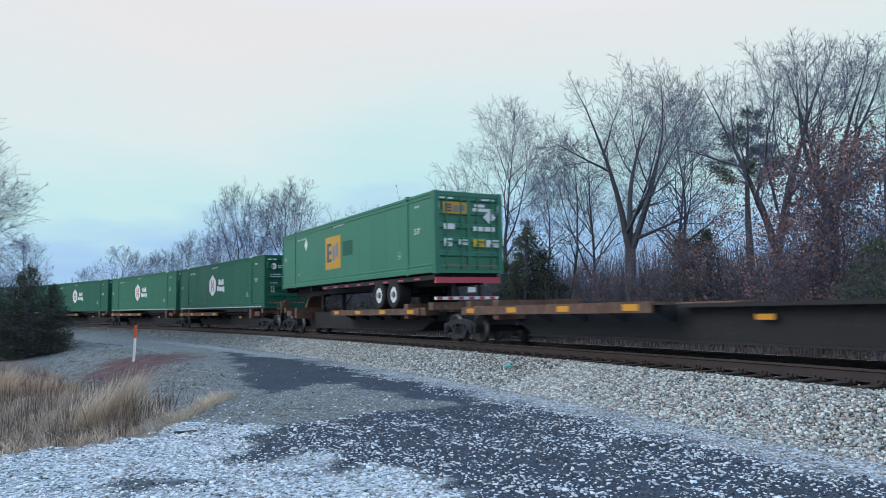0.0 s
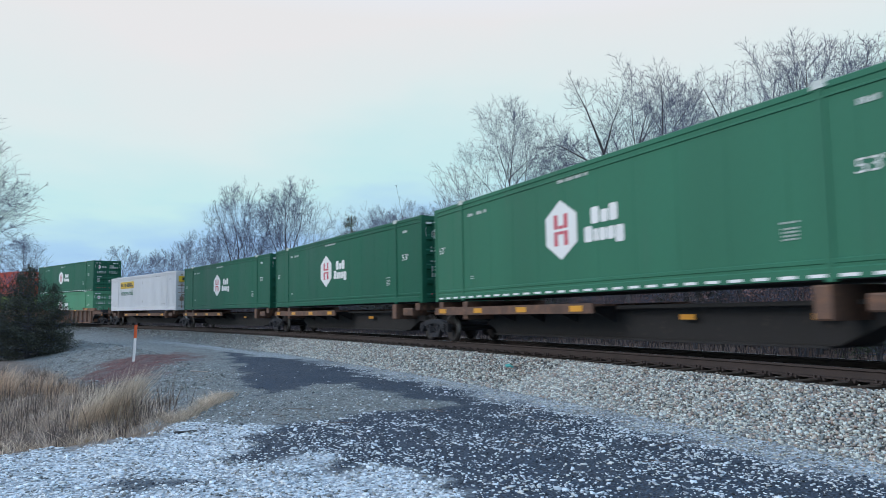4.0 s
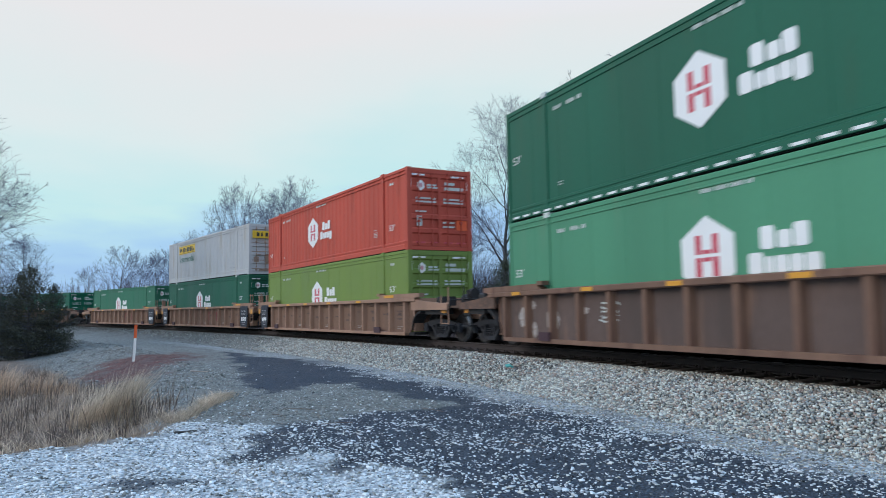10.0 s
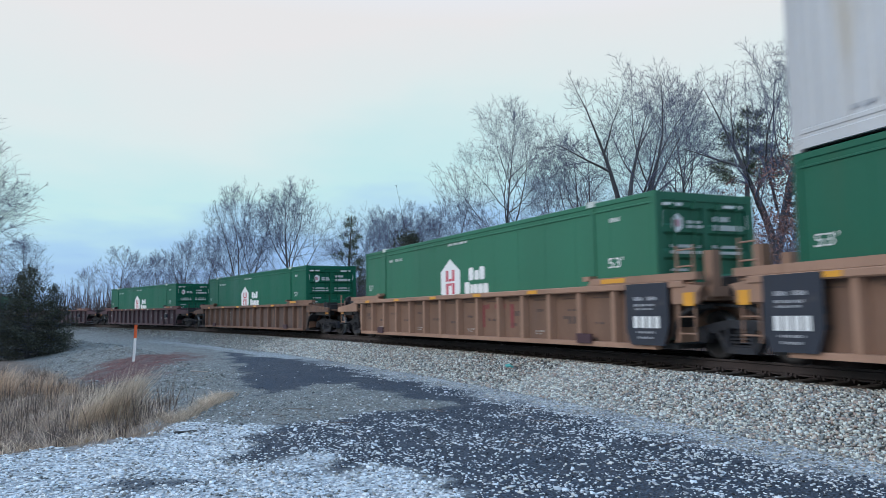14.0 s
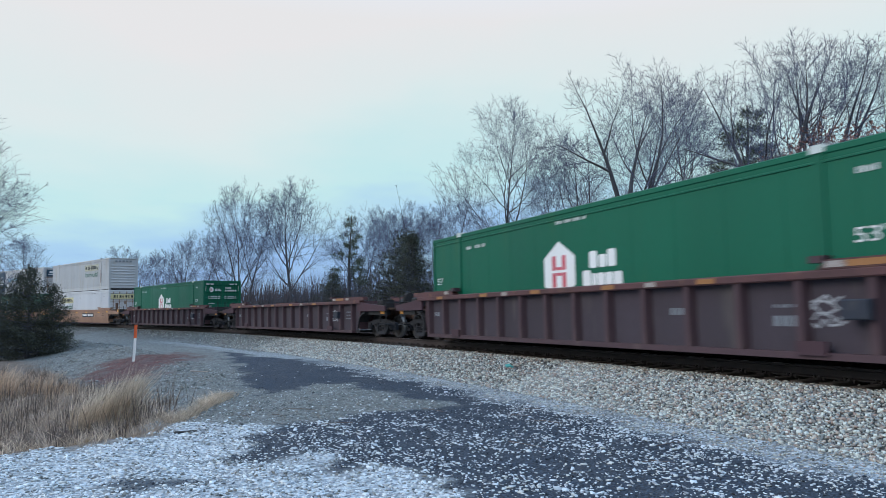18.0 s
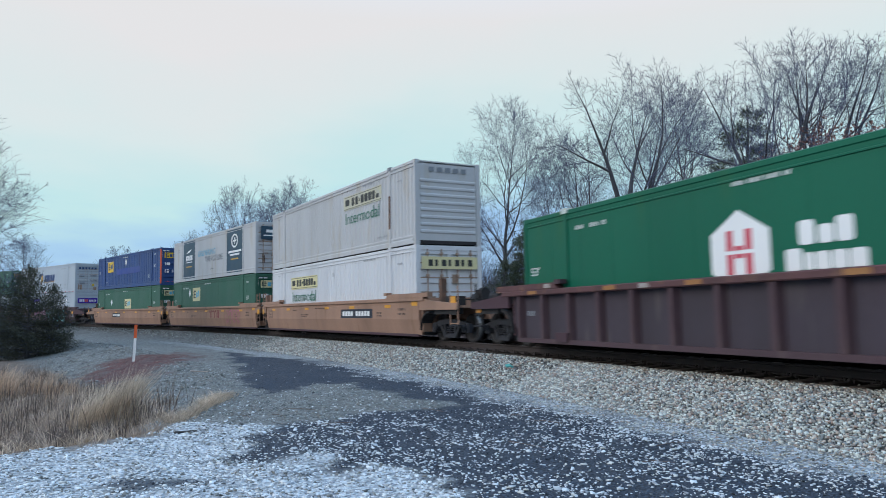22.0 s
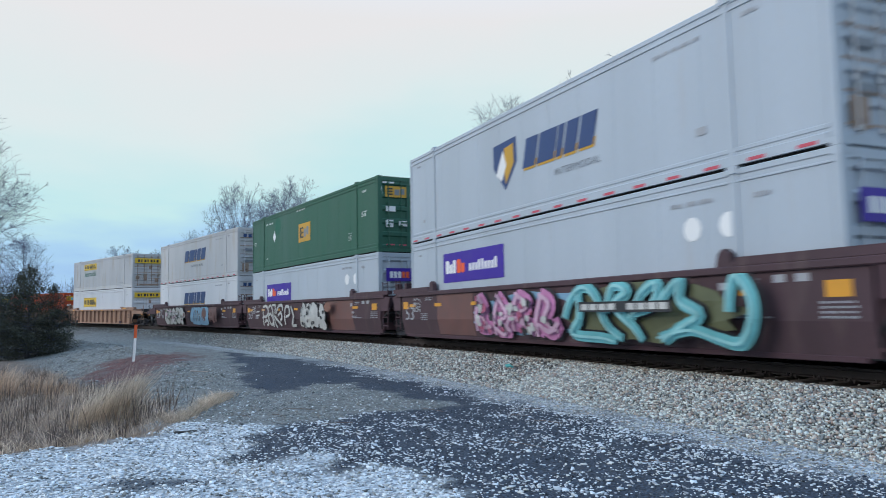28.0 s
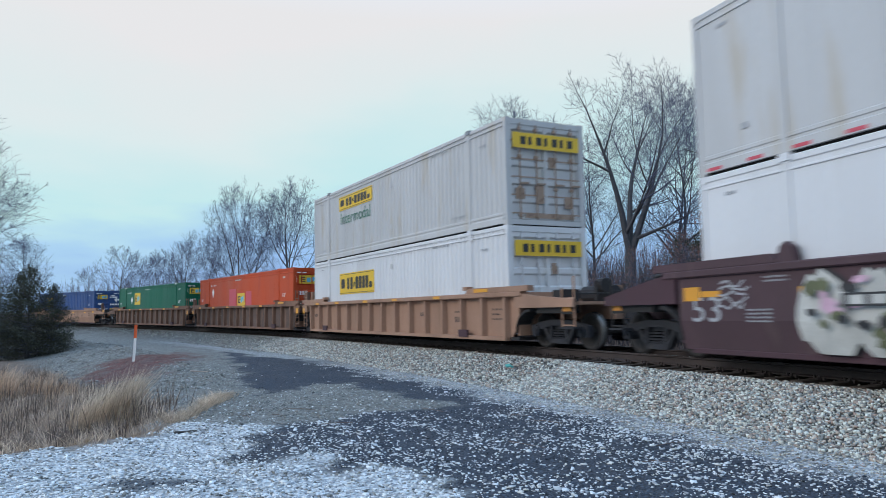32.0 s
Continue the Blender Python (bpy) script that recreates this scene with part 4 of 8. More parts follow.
        add_bars(car, [(6.3, 1.33, 0.4, 0.03), (6.3, 1.27, 0.4, 0.03), (6.95, 1.28, 0.22, 0.12), (7.35, 1.28, 0.24, 0.12), (5.85, 1.2, 0.2, 0.12), (6.0, 0.92, 0.2, 0.08), (7.75, 0.95, 0.55, 0.035), (7.75, 0.88, 0.62, 0.035), (7.75, 0.81, 0.6, 0.035), (7.75, 0.74, 0.62, 0.035),
                       (6.0, 0.80, 0.5, 0.03), (6.0, 0.74, 0.9, 0.03), (2.3, 1.36, 0.22, 0.04), (3.0, 1.36, 0.25, 0.04)], -1.476, M_MARK_FAINT)
    MOVERS.append((car, s0, 9.7, 0.0))
    return car


def spine_car(s0, front, back, deck, label):
    """One unit of a spine car: a deep centre sill with a side deck along part of it, and trucks at its ends."""
    car = thing("spine_car", label, "railway car", "cars of the freight train")
    fx = 9.4 if front == "truck" else 8.85
    bx = -9.4 if back == "truck" else -8.85
    part("centre_sill", Geo().prism([(bx + 0.5, 0.62), (bx + 2.6, 0.62), (bx + 3.4, 0.28), (fx - 3.4, 0.28), (fx - 2.6, 0.62), (fx - 0.5, 0.62), (fx - 0.5, 1.0), (bx + 0.5, 1.0)], -0.45, 0.45), M_BLACK, car)
    part("sill_flange", Geo().box(bx + 3.4, fx - 3.4, -0.6, 0.6, 0.26, 0.30), M_BLACK, car)
    for e, end in ((1, fx), (-1, bx)):
        part("bolster", Geo().box(e * 7.0 - 0.35, e * 7.0 + 0.35, -1.3, 1.3, 0.82, 1.08, 0.03), M_RUSTY, car)
        part("container_pedestal", Geo().box(e * 7.7 - 0.15, e * 7.7 + 0.15, -1.28, 1.28, 1.0, 1.24), M_RUSTY, car)
    part("bolster", Geo().box(5.8, 6.1, -1.3, 1.3, 0.7, 1.22, 0.03), M_RUSTY, car)
    part("bolster", Geo().box(-6.1, -5.8, -1.3, 1.3, 0.7, 1.22, 0.03), M_RUSTY, car)
    d0, d1 = deck
    for s in (-1, 1):
        part("side_deck", Geo().box(d0, d1, min(s * 0.75, s * 1.36), max(s * 0.75, s * 1.36), 0.99, 1.04, 0.015), M_RUSTY, car, "rust-brown side deck")
        part("deck_rail", Geo().box(d0, d1, min(s * 1.3, s * 1.365), max(s * 1.3, s * 1.365), 0.84, 1.06), M_RUSTY, car)
        n = max(2, int((d1 - d0) / 1.3))
        for i in range(n):
            x = d0 + 0.4 + i * (d1 - d0 - 0.8) / (n - 1)
            part("deck_bracket", lambda: Geo().prism([(0.0, 1.0), (s * -0.85, 1.0), (s * -0.85, 0.62)], -0.03, 0.03, "x"), M_BLACK, car, "", pose(x, s * 1.3, 0), key=("bracket", s))
        g = Geo().box(min(d1, fx - 0.6), fx - 0.6, min(s * 0.45, s * 0.75), max(s * 0.45, s * 0.75), 0.93, 1.0)
        part("walkway", g, M_BLACK, car)
    add_reflectors(car, [d0 + 0.6 + i * (d1 - d0 - 1.2) / 3 for i in range(4)], -1.368, 0.95, 0.5, 0.13)
    add_reflectors(car, [d1 + 2.0, d1 + 5.0] if d1 < 2 else [], -0.602, 0.75, 0.4, 0.1)
    if front == "truck":
        add_truck(car, s0, 7.6)
        part("coupler", coupler_geo, M_TRUCK, car, "", pose(9.1, 0, 0), key="coupler")
        part("brake_stand", Geo().box(8.7, 8.8, -0.6, -0.1, 1.0, 1.6).cyl(8.75, -0.35, 1.5, 0.17, 8.68, 8.88, "x", 12), M_RUSTY, car)
    if back == "truck":
        add_truck(car, s0, -7.6)
        part("coupler", coupler_geo, M_TRUCK, car, "", pose(-9.1, 0, 0, 0, 0, 180), key="coupler")
        g = Geo()
        for x in (-8.9, -8.4):
            g.tube((x, -1.3, 0.5), (x, -1.3, 1.6), 0.025)
        for z in (0.55, 0.85, 1.2, 1.5):
            g.tube((-8.9, -1.3, z), (-8.4, -1.3, z), 0.02)
        part("end_ladder", g, M_RUSTY, car)
    if back == "shared":
        add_truck(car, s0, -8.85)
    if front == "shared":
        add_truck(car, s0, 8.85)
    MOVERS.append((car, s0, 8.85, 0.0))
    return car


# ---- containers ----
CL, CW, CH = 8.077, 1.295, 2.896


def side_geo(kind, s):
    """A side wall between the rails; folded sheet for 'folded', flat plates with seams for 'plate'."""
    y = s * (CW - 0.02)
    xs = []
    x, x1 = -CL + 0.12, CL - 0.12
    if kind == "folded":
        p, d = 0.42, 0.032
        while x < x1 - p:
            xs += [(x, y), (x + 0.15, y), (x + 0.20, y - s * d), (x + 0.37, y - s * d)]
            x += p
        xs += [(x1, y)]
    elif kind == "fine":
        p, d = 0.26, 0.034
        while x < x1 - p:
            xs += [(x, y), (x + 0.13, y), (x + 0.165, y - s * d), (x + 0.225, y - s * d)]
            x += p
        xs += [(x1, y)]
    else:
        p = 1.22
        while x < x1 - 0.05:
            e = min(x + p, x1)
            xs += [(x, y), (e - 0.012, y), (e - 0.009, y - s * 0.006), (e - 0.003, y - s * 0.006)]
            x = e
        xs += [(x1, y)]
    g = Geo()
    n = len(xs)
    z0, z1 = 0.14, CH - 0.1
    g.v = [(a, b, z0) for a, b in xs] + [(a, b, z1) for a, b in xs] + [(a, y - s * 0.06, z0) for a, b in xs] + [(a, y - s * 0.06, z1) for a, b in xs]
    for i in range(n - 1):
        g.f.append((i, i + 1, n + i + 1, n + i))
        g.f.append((2 * n + i, 3 * n + i, 3 * n + i + 1, 2 * n + i + 1))
    g.m = [0] * len(g.f)
    return g


def door_geo(e=1):
    """One door leaf, 1.16 wide, its outside at x = 0, with pressed horizontal panels."""
    g = Geo()
    w, h = 1.17, 2.56
    z = 0.0
    rows = [(0.0, 0.10, 0.0)]
    k = 5
    ph = (h - 0.10) / k
    for i in range(k):
        a = 0.10 + i * ph
        rows += [(a, a + 0.05, None), (a + 0.05, a + ph - 0.17, -0.045), (a + ph - 0.17, a + ph - 0.12, None), (a + ph - 0.12, a + ph, 0.0)]
    pts = [(0.0, 0.0)]
    for a, b, d in rows:
        if d is not None:
            pts += [(d, a), (d, b)]
    ring = pts[1:] + [(-0.09, h), (-0.09, 0.0)]
    g.prism([(x, z) for x, z in ring], -w / 2, w / 2, "y")
    g.box(-0.05, 0.004, -w / 2, -w / 2 + 0.07, 0, h).box(-0.05, 0.004, w / 2 - 0.07, w / 2, 0, h)
    return g


def lock_rod_geo():
    g = Geo().cyl(0.035, 0, 0, 0.02, 0.0, 2.6, "z", 6)
    for z in (0.1, 0.85, 1.7, 2.45):
        g.box(0.0, 0.06, -0.05, 0.05, z - 0.04, z + 0.04)
    g.box(0.03, 0.06, -0.02, 0.28, 0.95, 1.0)
    return g


def container(s0, half, lift, paint, skin, label, end="doors", post=None, tape=None, rods=None, foot=0.2, name="container"):
    post = post or paint
    c = thing(name, label, "shipping container", "containers on the train")
    for s in (-1, 1):
        part("side_panel", lambda: side_geo(skin, s), paint, c, key=("side", skin, s))
        part("top_rail", lambda: Geo().box(-CL, CL, min(s * (CW - 0.07), s * CW), max(s * (CW - 0.07), s * CW), CH - 0.11, CH, 0.015), paint, c, key=("top_rail", s))
        part("bottom_rail", lambda: Geo().prism([(s * (CW - 0.08), 0.045), (s * (CW + 0.004), 0.045), (s * (CW + 0.004), foot), (s * (CW - 0.018), foot + 0.02), (s * (CW - 0.018), foot + 0.06), (s * (CW - 0.003), foot + 0.075), (s * (CW - 0.003), foot + 0.13), (s * (CW - 0.03), foot + 0.15), (s * (CW - 0.08), foot + 0.15)], -CL + 0.17, CL - 0.17, "x"), paint, c, key=("bottom_rail", s, foot))
        part("rail_lip", lambda: Geo().prism([(s * (CW - 0.024), CH - 0.235), (s * (CW + 0.002), CH - 0.225), (s * (CW + 0.002), CH - 0.20), (s * (CW - 0.024), CH - 0.19)], -CL + 0.13, CL - 0.13, "x"), paint, c, key=("rail_lip", s))
        for x in (-CL + 0.06, CL - 0.06):
            part("corner_post", lambda: Geo().box(-0.06, 0.06, -0.08, 0.08, 0.12, CH - 0.12), post, c, "", pose(x, s * (CW - 0.078), 0), key="corner_post")
        for x in (-6.096, 6.096):
            part("lift_post", lambda: Geo().box(-0.075, 0.075, -0.04, 0.04, 0.0, CH), post, c, "", pose(x, s * (CW - 0.032), 0), key="lift_post")
            part("lift_casting", lambda: Geo().box(-0.12, 0.12, -0.09, 0.09, -0.03, 0.09), M_MARK_GREY if paint is M_WHITE_OLD else (M_MARK_SOFT if paint in (M_GREEN, M_GREEN_NEW, M_GREEN_PALE, M_GREEN_MID) else post), c, "", pose(x, s * (CW - 0.06), CH - 0.05), key="lift_casting")
        for x in (-CL + 0.085, CL - 0.085):
            for z in (0.0, CH - 0.12):
                part("corner_casting", lambda: Geo().box(-0.09, 0.09, -0.085, 0.085, 0, 0.124), post, c, "", pose(x, s * (CW - 0.083), z), key="casting")
    part("roof", lambda: Geo().box(-CL + 0.02, CL - 0.02, -CW + 0.03, CW - 0.03, CH - 0.06, CH - 0.015), paint, c, key="roof")
    part("underframe", lambda: Geo().box(-CL + 0.02, CL - 0.02, -CW + 0.06, CW - 0.06, 0.03, 0.15), M_BLACK, c, key="underframe")
    part("rear_wall", lambda: Geo().box(-CL, -CL + 0.06, -CW + 0.06, CW - 0.06, 0.1, CH - 0.1), paint, c, key="rear_wall")
    if end == "doors":
        part("header", lambda: Geo().box(CL - 0.1, CL - 0.01, -CW + 0.14, CW - 0.14, CH - 0.17, CH - 0.01), post, c, key="header")
        part("door_sill", lambda: Geo().box(CL - 0.1, CL - 0.005, -CW + 0.14, CW - 0.14, 0.02, 0.15), post, c, key="door_sill")
        for y in (-0.583, 0.583):
            d = part("door", door_geo, paint, c, "", pose(CL - 0.03, y, 0.16), key="door")
            for k in (-0.27, 0.27):
                part("lock_rod", lock_rod_geo, rods or paint, d, "", pose(0, k, 0), key="lock_rod")
        if rods:
            add_plates(c, [(-1.12, 0.30 + 0.492 * i, 1.08, 0.035) for i in range(5)] + [(0.04, 0.30 + 0.492 * i, 1.08, 0.035) for i in range(5)], M_RUST_PALE, "rust_seam", "rust along the door panels")
    else:
        part("front_wall", Geo().box(CL - 0.1, CL - 0.03, -CW + 0.1, CW - 0.1, 0.1, CH - 0.1), paint, c, "ribbed white front wall")
        for i in range(8):
            part("front_rib", lambda: Geo().prism([(CL - 0.032, -0.07), (CL, -0.03), (CL, 0.03), (CL - 0.032, 0.07)], -1.08, 1.08), paint, c, "", pose(0, 0, 0.45 + i * 0.25), key="front_rib")
    if tape:
        g = Geo()
        x = -CL + 0.3
        i = 0
        while x < CL - 0.4:
            g.box(x, x + 0.3, -CW - 0.009, -CW - 0.004, 0.07, 0.12)
            x += 0.52
        tagged(part("reflective_tape", g, tape, c, "dashes of reflective tape"), kind="stuff")
    MOVERS.append((c, s0, half, lift))
    return c


FACE = -CW + 0.014     # just proud of the near side wall


def sign(c, name, geo, material, y=FACE, label="", parent=None):
    return part(name, geo, material, parent or c, label, pose(0, y, 0))


def write(c, text, x, z, w, h, material):
    return part("lettering", lettering(text, w, h, material), None, c, "", pose(x, FACE - 0.005, z))


def blocks(rows, round_=0.04):
    """Plain blocks with cut corners, rows of (x, z, width, height), as one mesh in the plane y = 0."""
    g = Geo()
    for x, z, w, h in rows:
        k = min(round_, w * 0.3, h * 0.3)
        g.prism([(x + k, z), (x + w - k, z), (x + w, z + k), (x + w, z + h - k), (x + w - k, z + h), (x + k, z + h), (x, z + h - k), (x, z + k)], -0.004, 0.0)
    return g


def small_marks(c, ink=M_MARK_WHITE, size_z=1.47):
    write(c, "53'", 6.6, size_z, 0.46, 0.22, ink)
    write(c, "53'", -7.75, size_z, 0.4, 0.2, ink)
    add_bars(c, [(-0.9, 2.58, 1.2, 0.075), (6.6, 2.42, 0.42, 0.09), (-5.75, 2.40, 0.42, 0.09), (-5.1, 2.40, 0.62, 0.09)], FACE - 0.004, M_MARK_SOFT)
    add_bars(c, [(5.3, 0.66 + 0.055 * i, 0.3, 0.03) for i in range(4)] + [(-5.55, 0.6, 0.2, 0.03), (-5.55, 0.66, 0.2, 0.03), (5.28, 0.92, 0.34, 0.03)], FACE - 0.004, M_MARK_SOFT)


def hub_marks(c, ink=M_MARK_WHITE, shift=0.0, size_z=1.47):
    """A white hexagon with four red bars, and two rows of white blocks beside it."""
    cx, cz, w, h = -0.82 + shift, 1.5, 0.64, 0.69
    hexa = Geo().prism([(cx, cz - h), (cx + w, cz - h + 0.37), (cx + w, cz + h - 0.37), (cx, cz + h), (cx - w, cz + h - 0.37), (cx - w, cz - h + 0.37)], -0.004, 0.0)
    hx = sign(c, "hexagon_logo", hexa, ink, label="white hexagon with red bars")
    g = Geo()
    for s in (-1, 1):
        a, b = sorted((cx + s * 0.13, cx + s * 0.28))
        g.box(a, b, -0.004, 0, cz - 0.36, cz - 0.03).box(a, b, -0.004, 0, cz + 0.03, cz + 0.36)
    g.box(cx - 0.1, cx + 0.1, -0.004, 0, cz - 0.1, cz - 0.03).box(cx - 0.1, cx + 0.1, -0.004, 0, cz + 0.03, cz + 0.1)
    part("logo_shape", g, M_MARK_RED, hx, "", pose(0, -0.004, 0))
    sign(c, "logo_wordmark", blocks([(x + shift, z, a, b) for x, z, a, b in ((0.36, 1.50, 0.28, 0.36), (0.70, 1.50, 0.26, 0.27), (1.0, 1.50, 0.28, 0.36), (0.10, 1.12, 0.30, 0.34), (0.44, 1.12, 0.16, 0.27), (0.63, 1.12, 0.25, 0.27), (0.91, 1.12, 0.25, 0.27), (1.19, 1.04, 0.28, 0.35))]), ink, label="white blocks of a company name")
    small_marks(c, ink, size_z)
    door_marks(c)


def end_sign(c, geo, material, name="placard", label="", out=0.0):
    return part(name, geo, material, c, label, pose(CL - 0.018 + out, 0, 0))


def add_plates(c, rows, material, name="door_marking", label="", out=0.0):
    for y, z, w, h in rows:
        k = (round(w, 2), round(h, 2))
        part(name, lambda: Geo().box(0.0, 0.006, 0, k[0], 0, k[1]), material, c, label, pose(CL - 0.018 + out, y, z), key=("plate", *k))


def door_marks(c, hub=True):
    add_plates(c, [(-1.1, 2.62, 0.5, 0.06), (0.5, 2.62, 0.5, 0.06), (-1.22, 2.2, 0.1, 0.3), (1.12, 2.2, 0.1, 0.3)], M_MARK_WHITE)
    if hub:
        ring = [(-0.75 + 0.16 * math.cos(k * 1.047 + 0.52), 2.28 + 0.19 * math.sin(k * 1.047 + 0.52)) for k in range(6)]
        end_sign(c, Geo().prism(ring, 0, 0.006, "x"), M_MARK_WHITE, "door_logo", "white hexagon")
        ring = [(-0.75 + 0.07 * math.cos(k * 1.047 + 0.52), 2.28 + 0.09 * math.sin(k * 1.047 + 0.52)) for k in range(6)]
        end_sign(c, Geo().prism(ring, 0.006, 0.009, "x"), M_MARK_PINK, "logo_shape", "small pink core of the hexagon")
        add_plates(c, [(-0.5, 2.28, 0.36, 0.055), (-0.5, 2.19, 0.42, 0.055), (0.2, 2.34, 0.42, 0.1), (0.2, 2.16, 0.78, 0.11), (-0.95, 1.80, 0.78, 0.06), (-0.95, 1.68, 0.8, 0.06), (0.15, 1.80, 0.8, 0.06), (0.15, 1.68, 0.8, 0.06),
                       (-0.95, 1.34, 0.42, 0.05), (-0.92, 0.85, 0.2, 0.36), (0.12, 0.97, 0.46, 0.06), (0.12, 0.82, 0.46, 0.06)], M_MARK_SOFT)
        add_plates(c, [(0.66, 0.74, 0.45, 0.36)], M_MARK_ORANGE, "placard", "orange placard")
    add_plates(c, [(-0.95, 0.26, 0.35, 0.05), (-0.4, 0.26, 0.3, 0.05), (0.15, 0.26, 0.35, 0.05), (0.65, 0.26, 0.35, 0.05)], M_MARK_RED, "reflective_strip", "red reflective strip")


def box_logo(c, x, z, w, h, material=M_MARK_YELLOW, ink=M_MARK_BLACK, tint=M_MARK_BLUE):
    """A yellow panel with one dark and one tinted block of bars in it."""
    pl = sign(c, "logo_panel", Geo().box(x, x + w, -0.004, 0, z, z + h), material, label="yellow logo panel with dark bars")
    b, hh = z + 0.22 * h, 0.58 * h
    part("logo_shape", blocks([(x + 0.12 * w, b, 0.11 * w, hh), (x + 0.25 * w, b, 0.15 * w, 0.16 * hh), (x + 0.25 * w, b + 0.42 * hh, 0.15 * w, 0.16 * hh), (x + 0.25 * w, b + 0.84 * hh, 0.15 * w, 0.16 * hh)], 0.01), ink, pl, "", pose(0, -0.004, 0))
    part("logo_shape", blocks([(x + 0.46 * w, b + 0.04 * hh, 0.18 * w, 0.78 * hh), (x + 0.67 * w, b + 0.2 * hh, 0.17 * w, 0.78 * hh)], 0.06), tint, pl, "", pose(0, -0.004, 0))


def emp_marks(c, x=-4.9, w=1.5, h=1.55, z=0.75, ink=M_MARK_BLACK, tint=M_MARK_BLUE, panel=M_MARK_YELLOW, diamond=(-4.45, 1.85)):
    box_logo(c, x, z, w, h, panel, ink, tint)
    small_marks(c)
    dx, dz = diamond
    sign(c, "diamond_placard", Geo().prism([(dx, dz - 0.3), (dx + 0.24, dz), (dx, dz + 0.3), (dx - 0.24, dz)], -0.004, 0), M_MARK_WHITE, label="white diamond placard")
    door_marks(c, hub=False)
    add_plates(c, [(-0.98, 2.1, 0.9, 0.42)], panel, "logo_panel", "yellow logo panel on the door")
    add_plates(c, [(-0.9, 2.18, 0.06, 0.26), (-0.83, 2.18, 0.17, 0.05), (-0.83, 2.29, 0.17, 0.05), (-0.83, 2.39, 0.17, 0.05)], ink, "logo_shape", out=0.007)
    add_plates(c, [(-0.58, 2.18, 0.2, 0.22), (-0.34, 2.22, 0.18, 0.22)], tint, "logo_shape", out=0.007)
    add_plates(c, [(0.22, 2.38, 0.4, 0.1), (0.15, 2.22, 0.75, 0.12), (-0.95, 1.55, 0.4, 0.2), (0.15, 1.52, 0.4, 0.16), (0.6, 1.52, 0.4, 0.16), (-0.95, 0.95, 0.3, 0.28), (-0.4, 1.0, 0.34, 0.2), (0.65, 0.95, 0.5, 0.26)], M_MARK_WHITE)
    add_plates(c, [(0.15, 0.95, 0.45, 0.28)], M_MARK_YELLOW, "placard", "yellow placard")
    end_sign(c, Geo().prism([(0.8, 1.78), (1.05, 2.03), (0.8, 2.28), (0.55, 2.03)], 0, 0.006, "x"), M_MARK_WHITE, "diamond_placard", "white diamond placard")


def van_marks(c, x=-5.4, z=1.9, word=True, end_panel=True, wide=3.65, high=0.57, panel=M_MARK_YELLOW):
    """A yellow panel of dark blocks with the word Intermodal below."""
    pl = sign(c, "logo_panel", Geo().box(x, x + wide, -0.004, 0, z, z + high), panel, label="yellow logo panel with dark blocks")
    k = wide / 3.65
    b, hh = z + 0.22 * high, 0.56 * high
    rows = [(x + a * k, b + d, w * k, hh * f) for a, w, d, f in ((0.18, 0.42, 0.05, 0.8), (0.85, 0.24, 0, 1), (1.2, 0.28, 0, 1), (1.56, 0.12, 0.1, 0.4), (1.76, 0.3, 0, 1), (2.12, 0.28, 0, 1), (2.46, 0.3, 0, 1), (2.82, 0.26, 0, 1), (3.16, 0.28, 0, 0.5))]
    rows += [(x + 0.05, z + high - 0.06, wide - 0.1, 0.018), (x + 0.05, z + 0.04, wide - 0.1, 0.018)]
    part("logo_shape", blocks(rows), M_MARK_BLACK, pl, "", pose(0, -0.004, 0))
    if word:
        write(c, "Intermodal", x + 0.2 * k, z - 0.58, 3.25 * k, 0.46, M_MARK_GREEN)
    add_bars(c, [(5.0, 0.47, 0.35, 0.06), (5.45, 0.47, 0.45, 0.06), (-7.0, 0.42, 0.5, 0.06), (3.7, 2.6, 0.4, 0.06), (4.2, 2.6, 0.6, 0.06), (-7.2, 2.5, 0.4, 0.05), (6.7, 2.3, 0.35, 0.06)], FACE - 0.004, M_MARK_FAINT)
    for zz in (2.25, 0.75):
        sign(c, "rivet_patch", Geo().cyl(0.5, 0, zz, 0.1, -0.004, 0, "y", 12), M_WHITE_OLD, label="round patch")
    if end_panel:
        add_plates(c, [(-1.1, 2.08, 2.2, 0.42)], panel, "logo_panel", "yellow logo panel across the doors", 0.06)
        add_plates(c, [(-0.85 + 0.26 * i, 2.18, 0.1 if i % 2 else 0.17, 0.22) for i in range(7)], M_MARK_BLACK, "logo_shape", "", 0.067)
        add_plates(c, [(-0.35, 0.6, 0.28, 0.5), (-1.0, 0.7, 0.3, 0.3), (0.6, 0.5, 0.3, 0.3), (0.1, 1.6, 0.25, 0.3), (-0.7, 0.2, 1.5, 0.12)], M_RUST_PALE, "rust_patch", "rust patch")
    else:
        add_plates(c, [(-0.75 + 0.32 * i, 2.52, 0.2, 0.16) for i in range(5)], M_MARK_GREY, "logo_shape", "", 0.02)


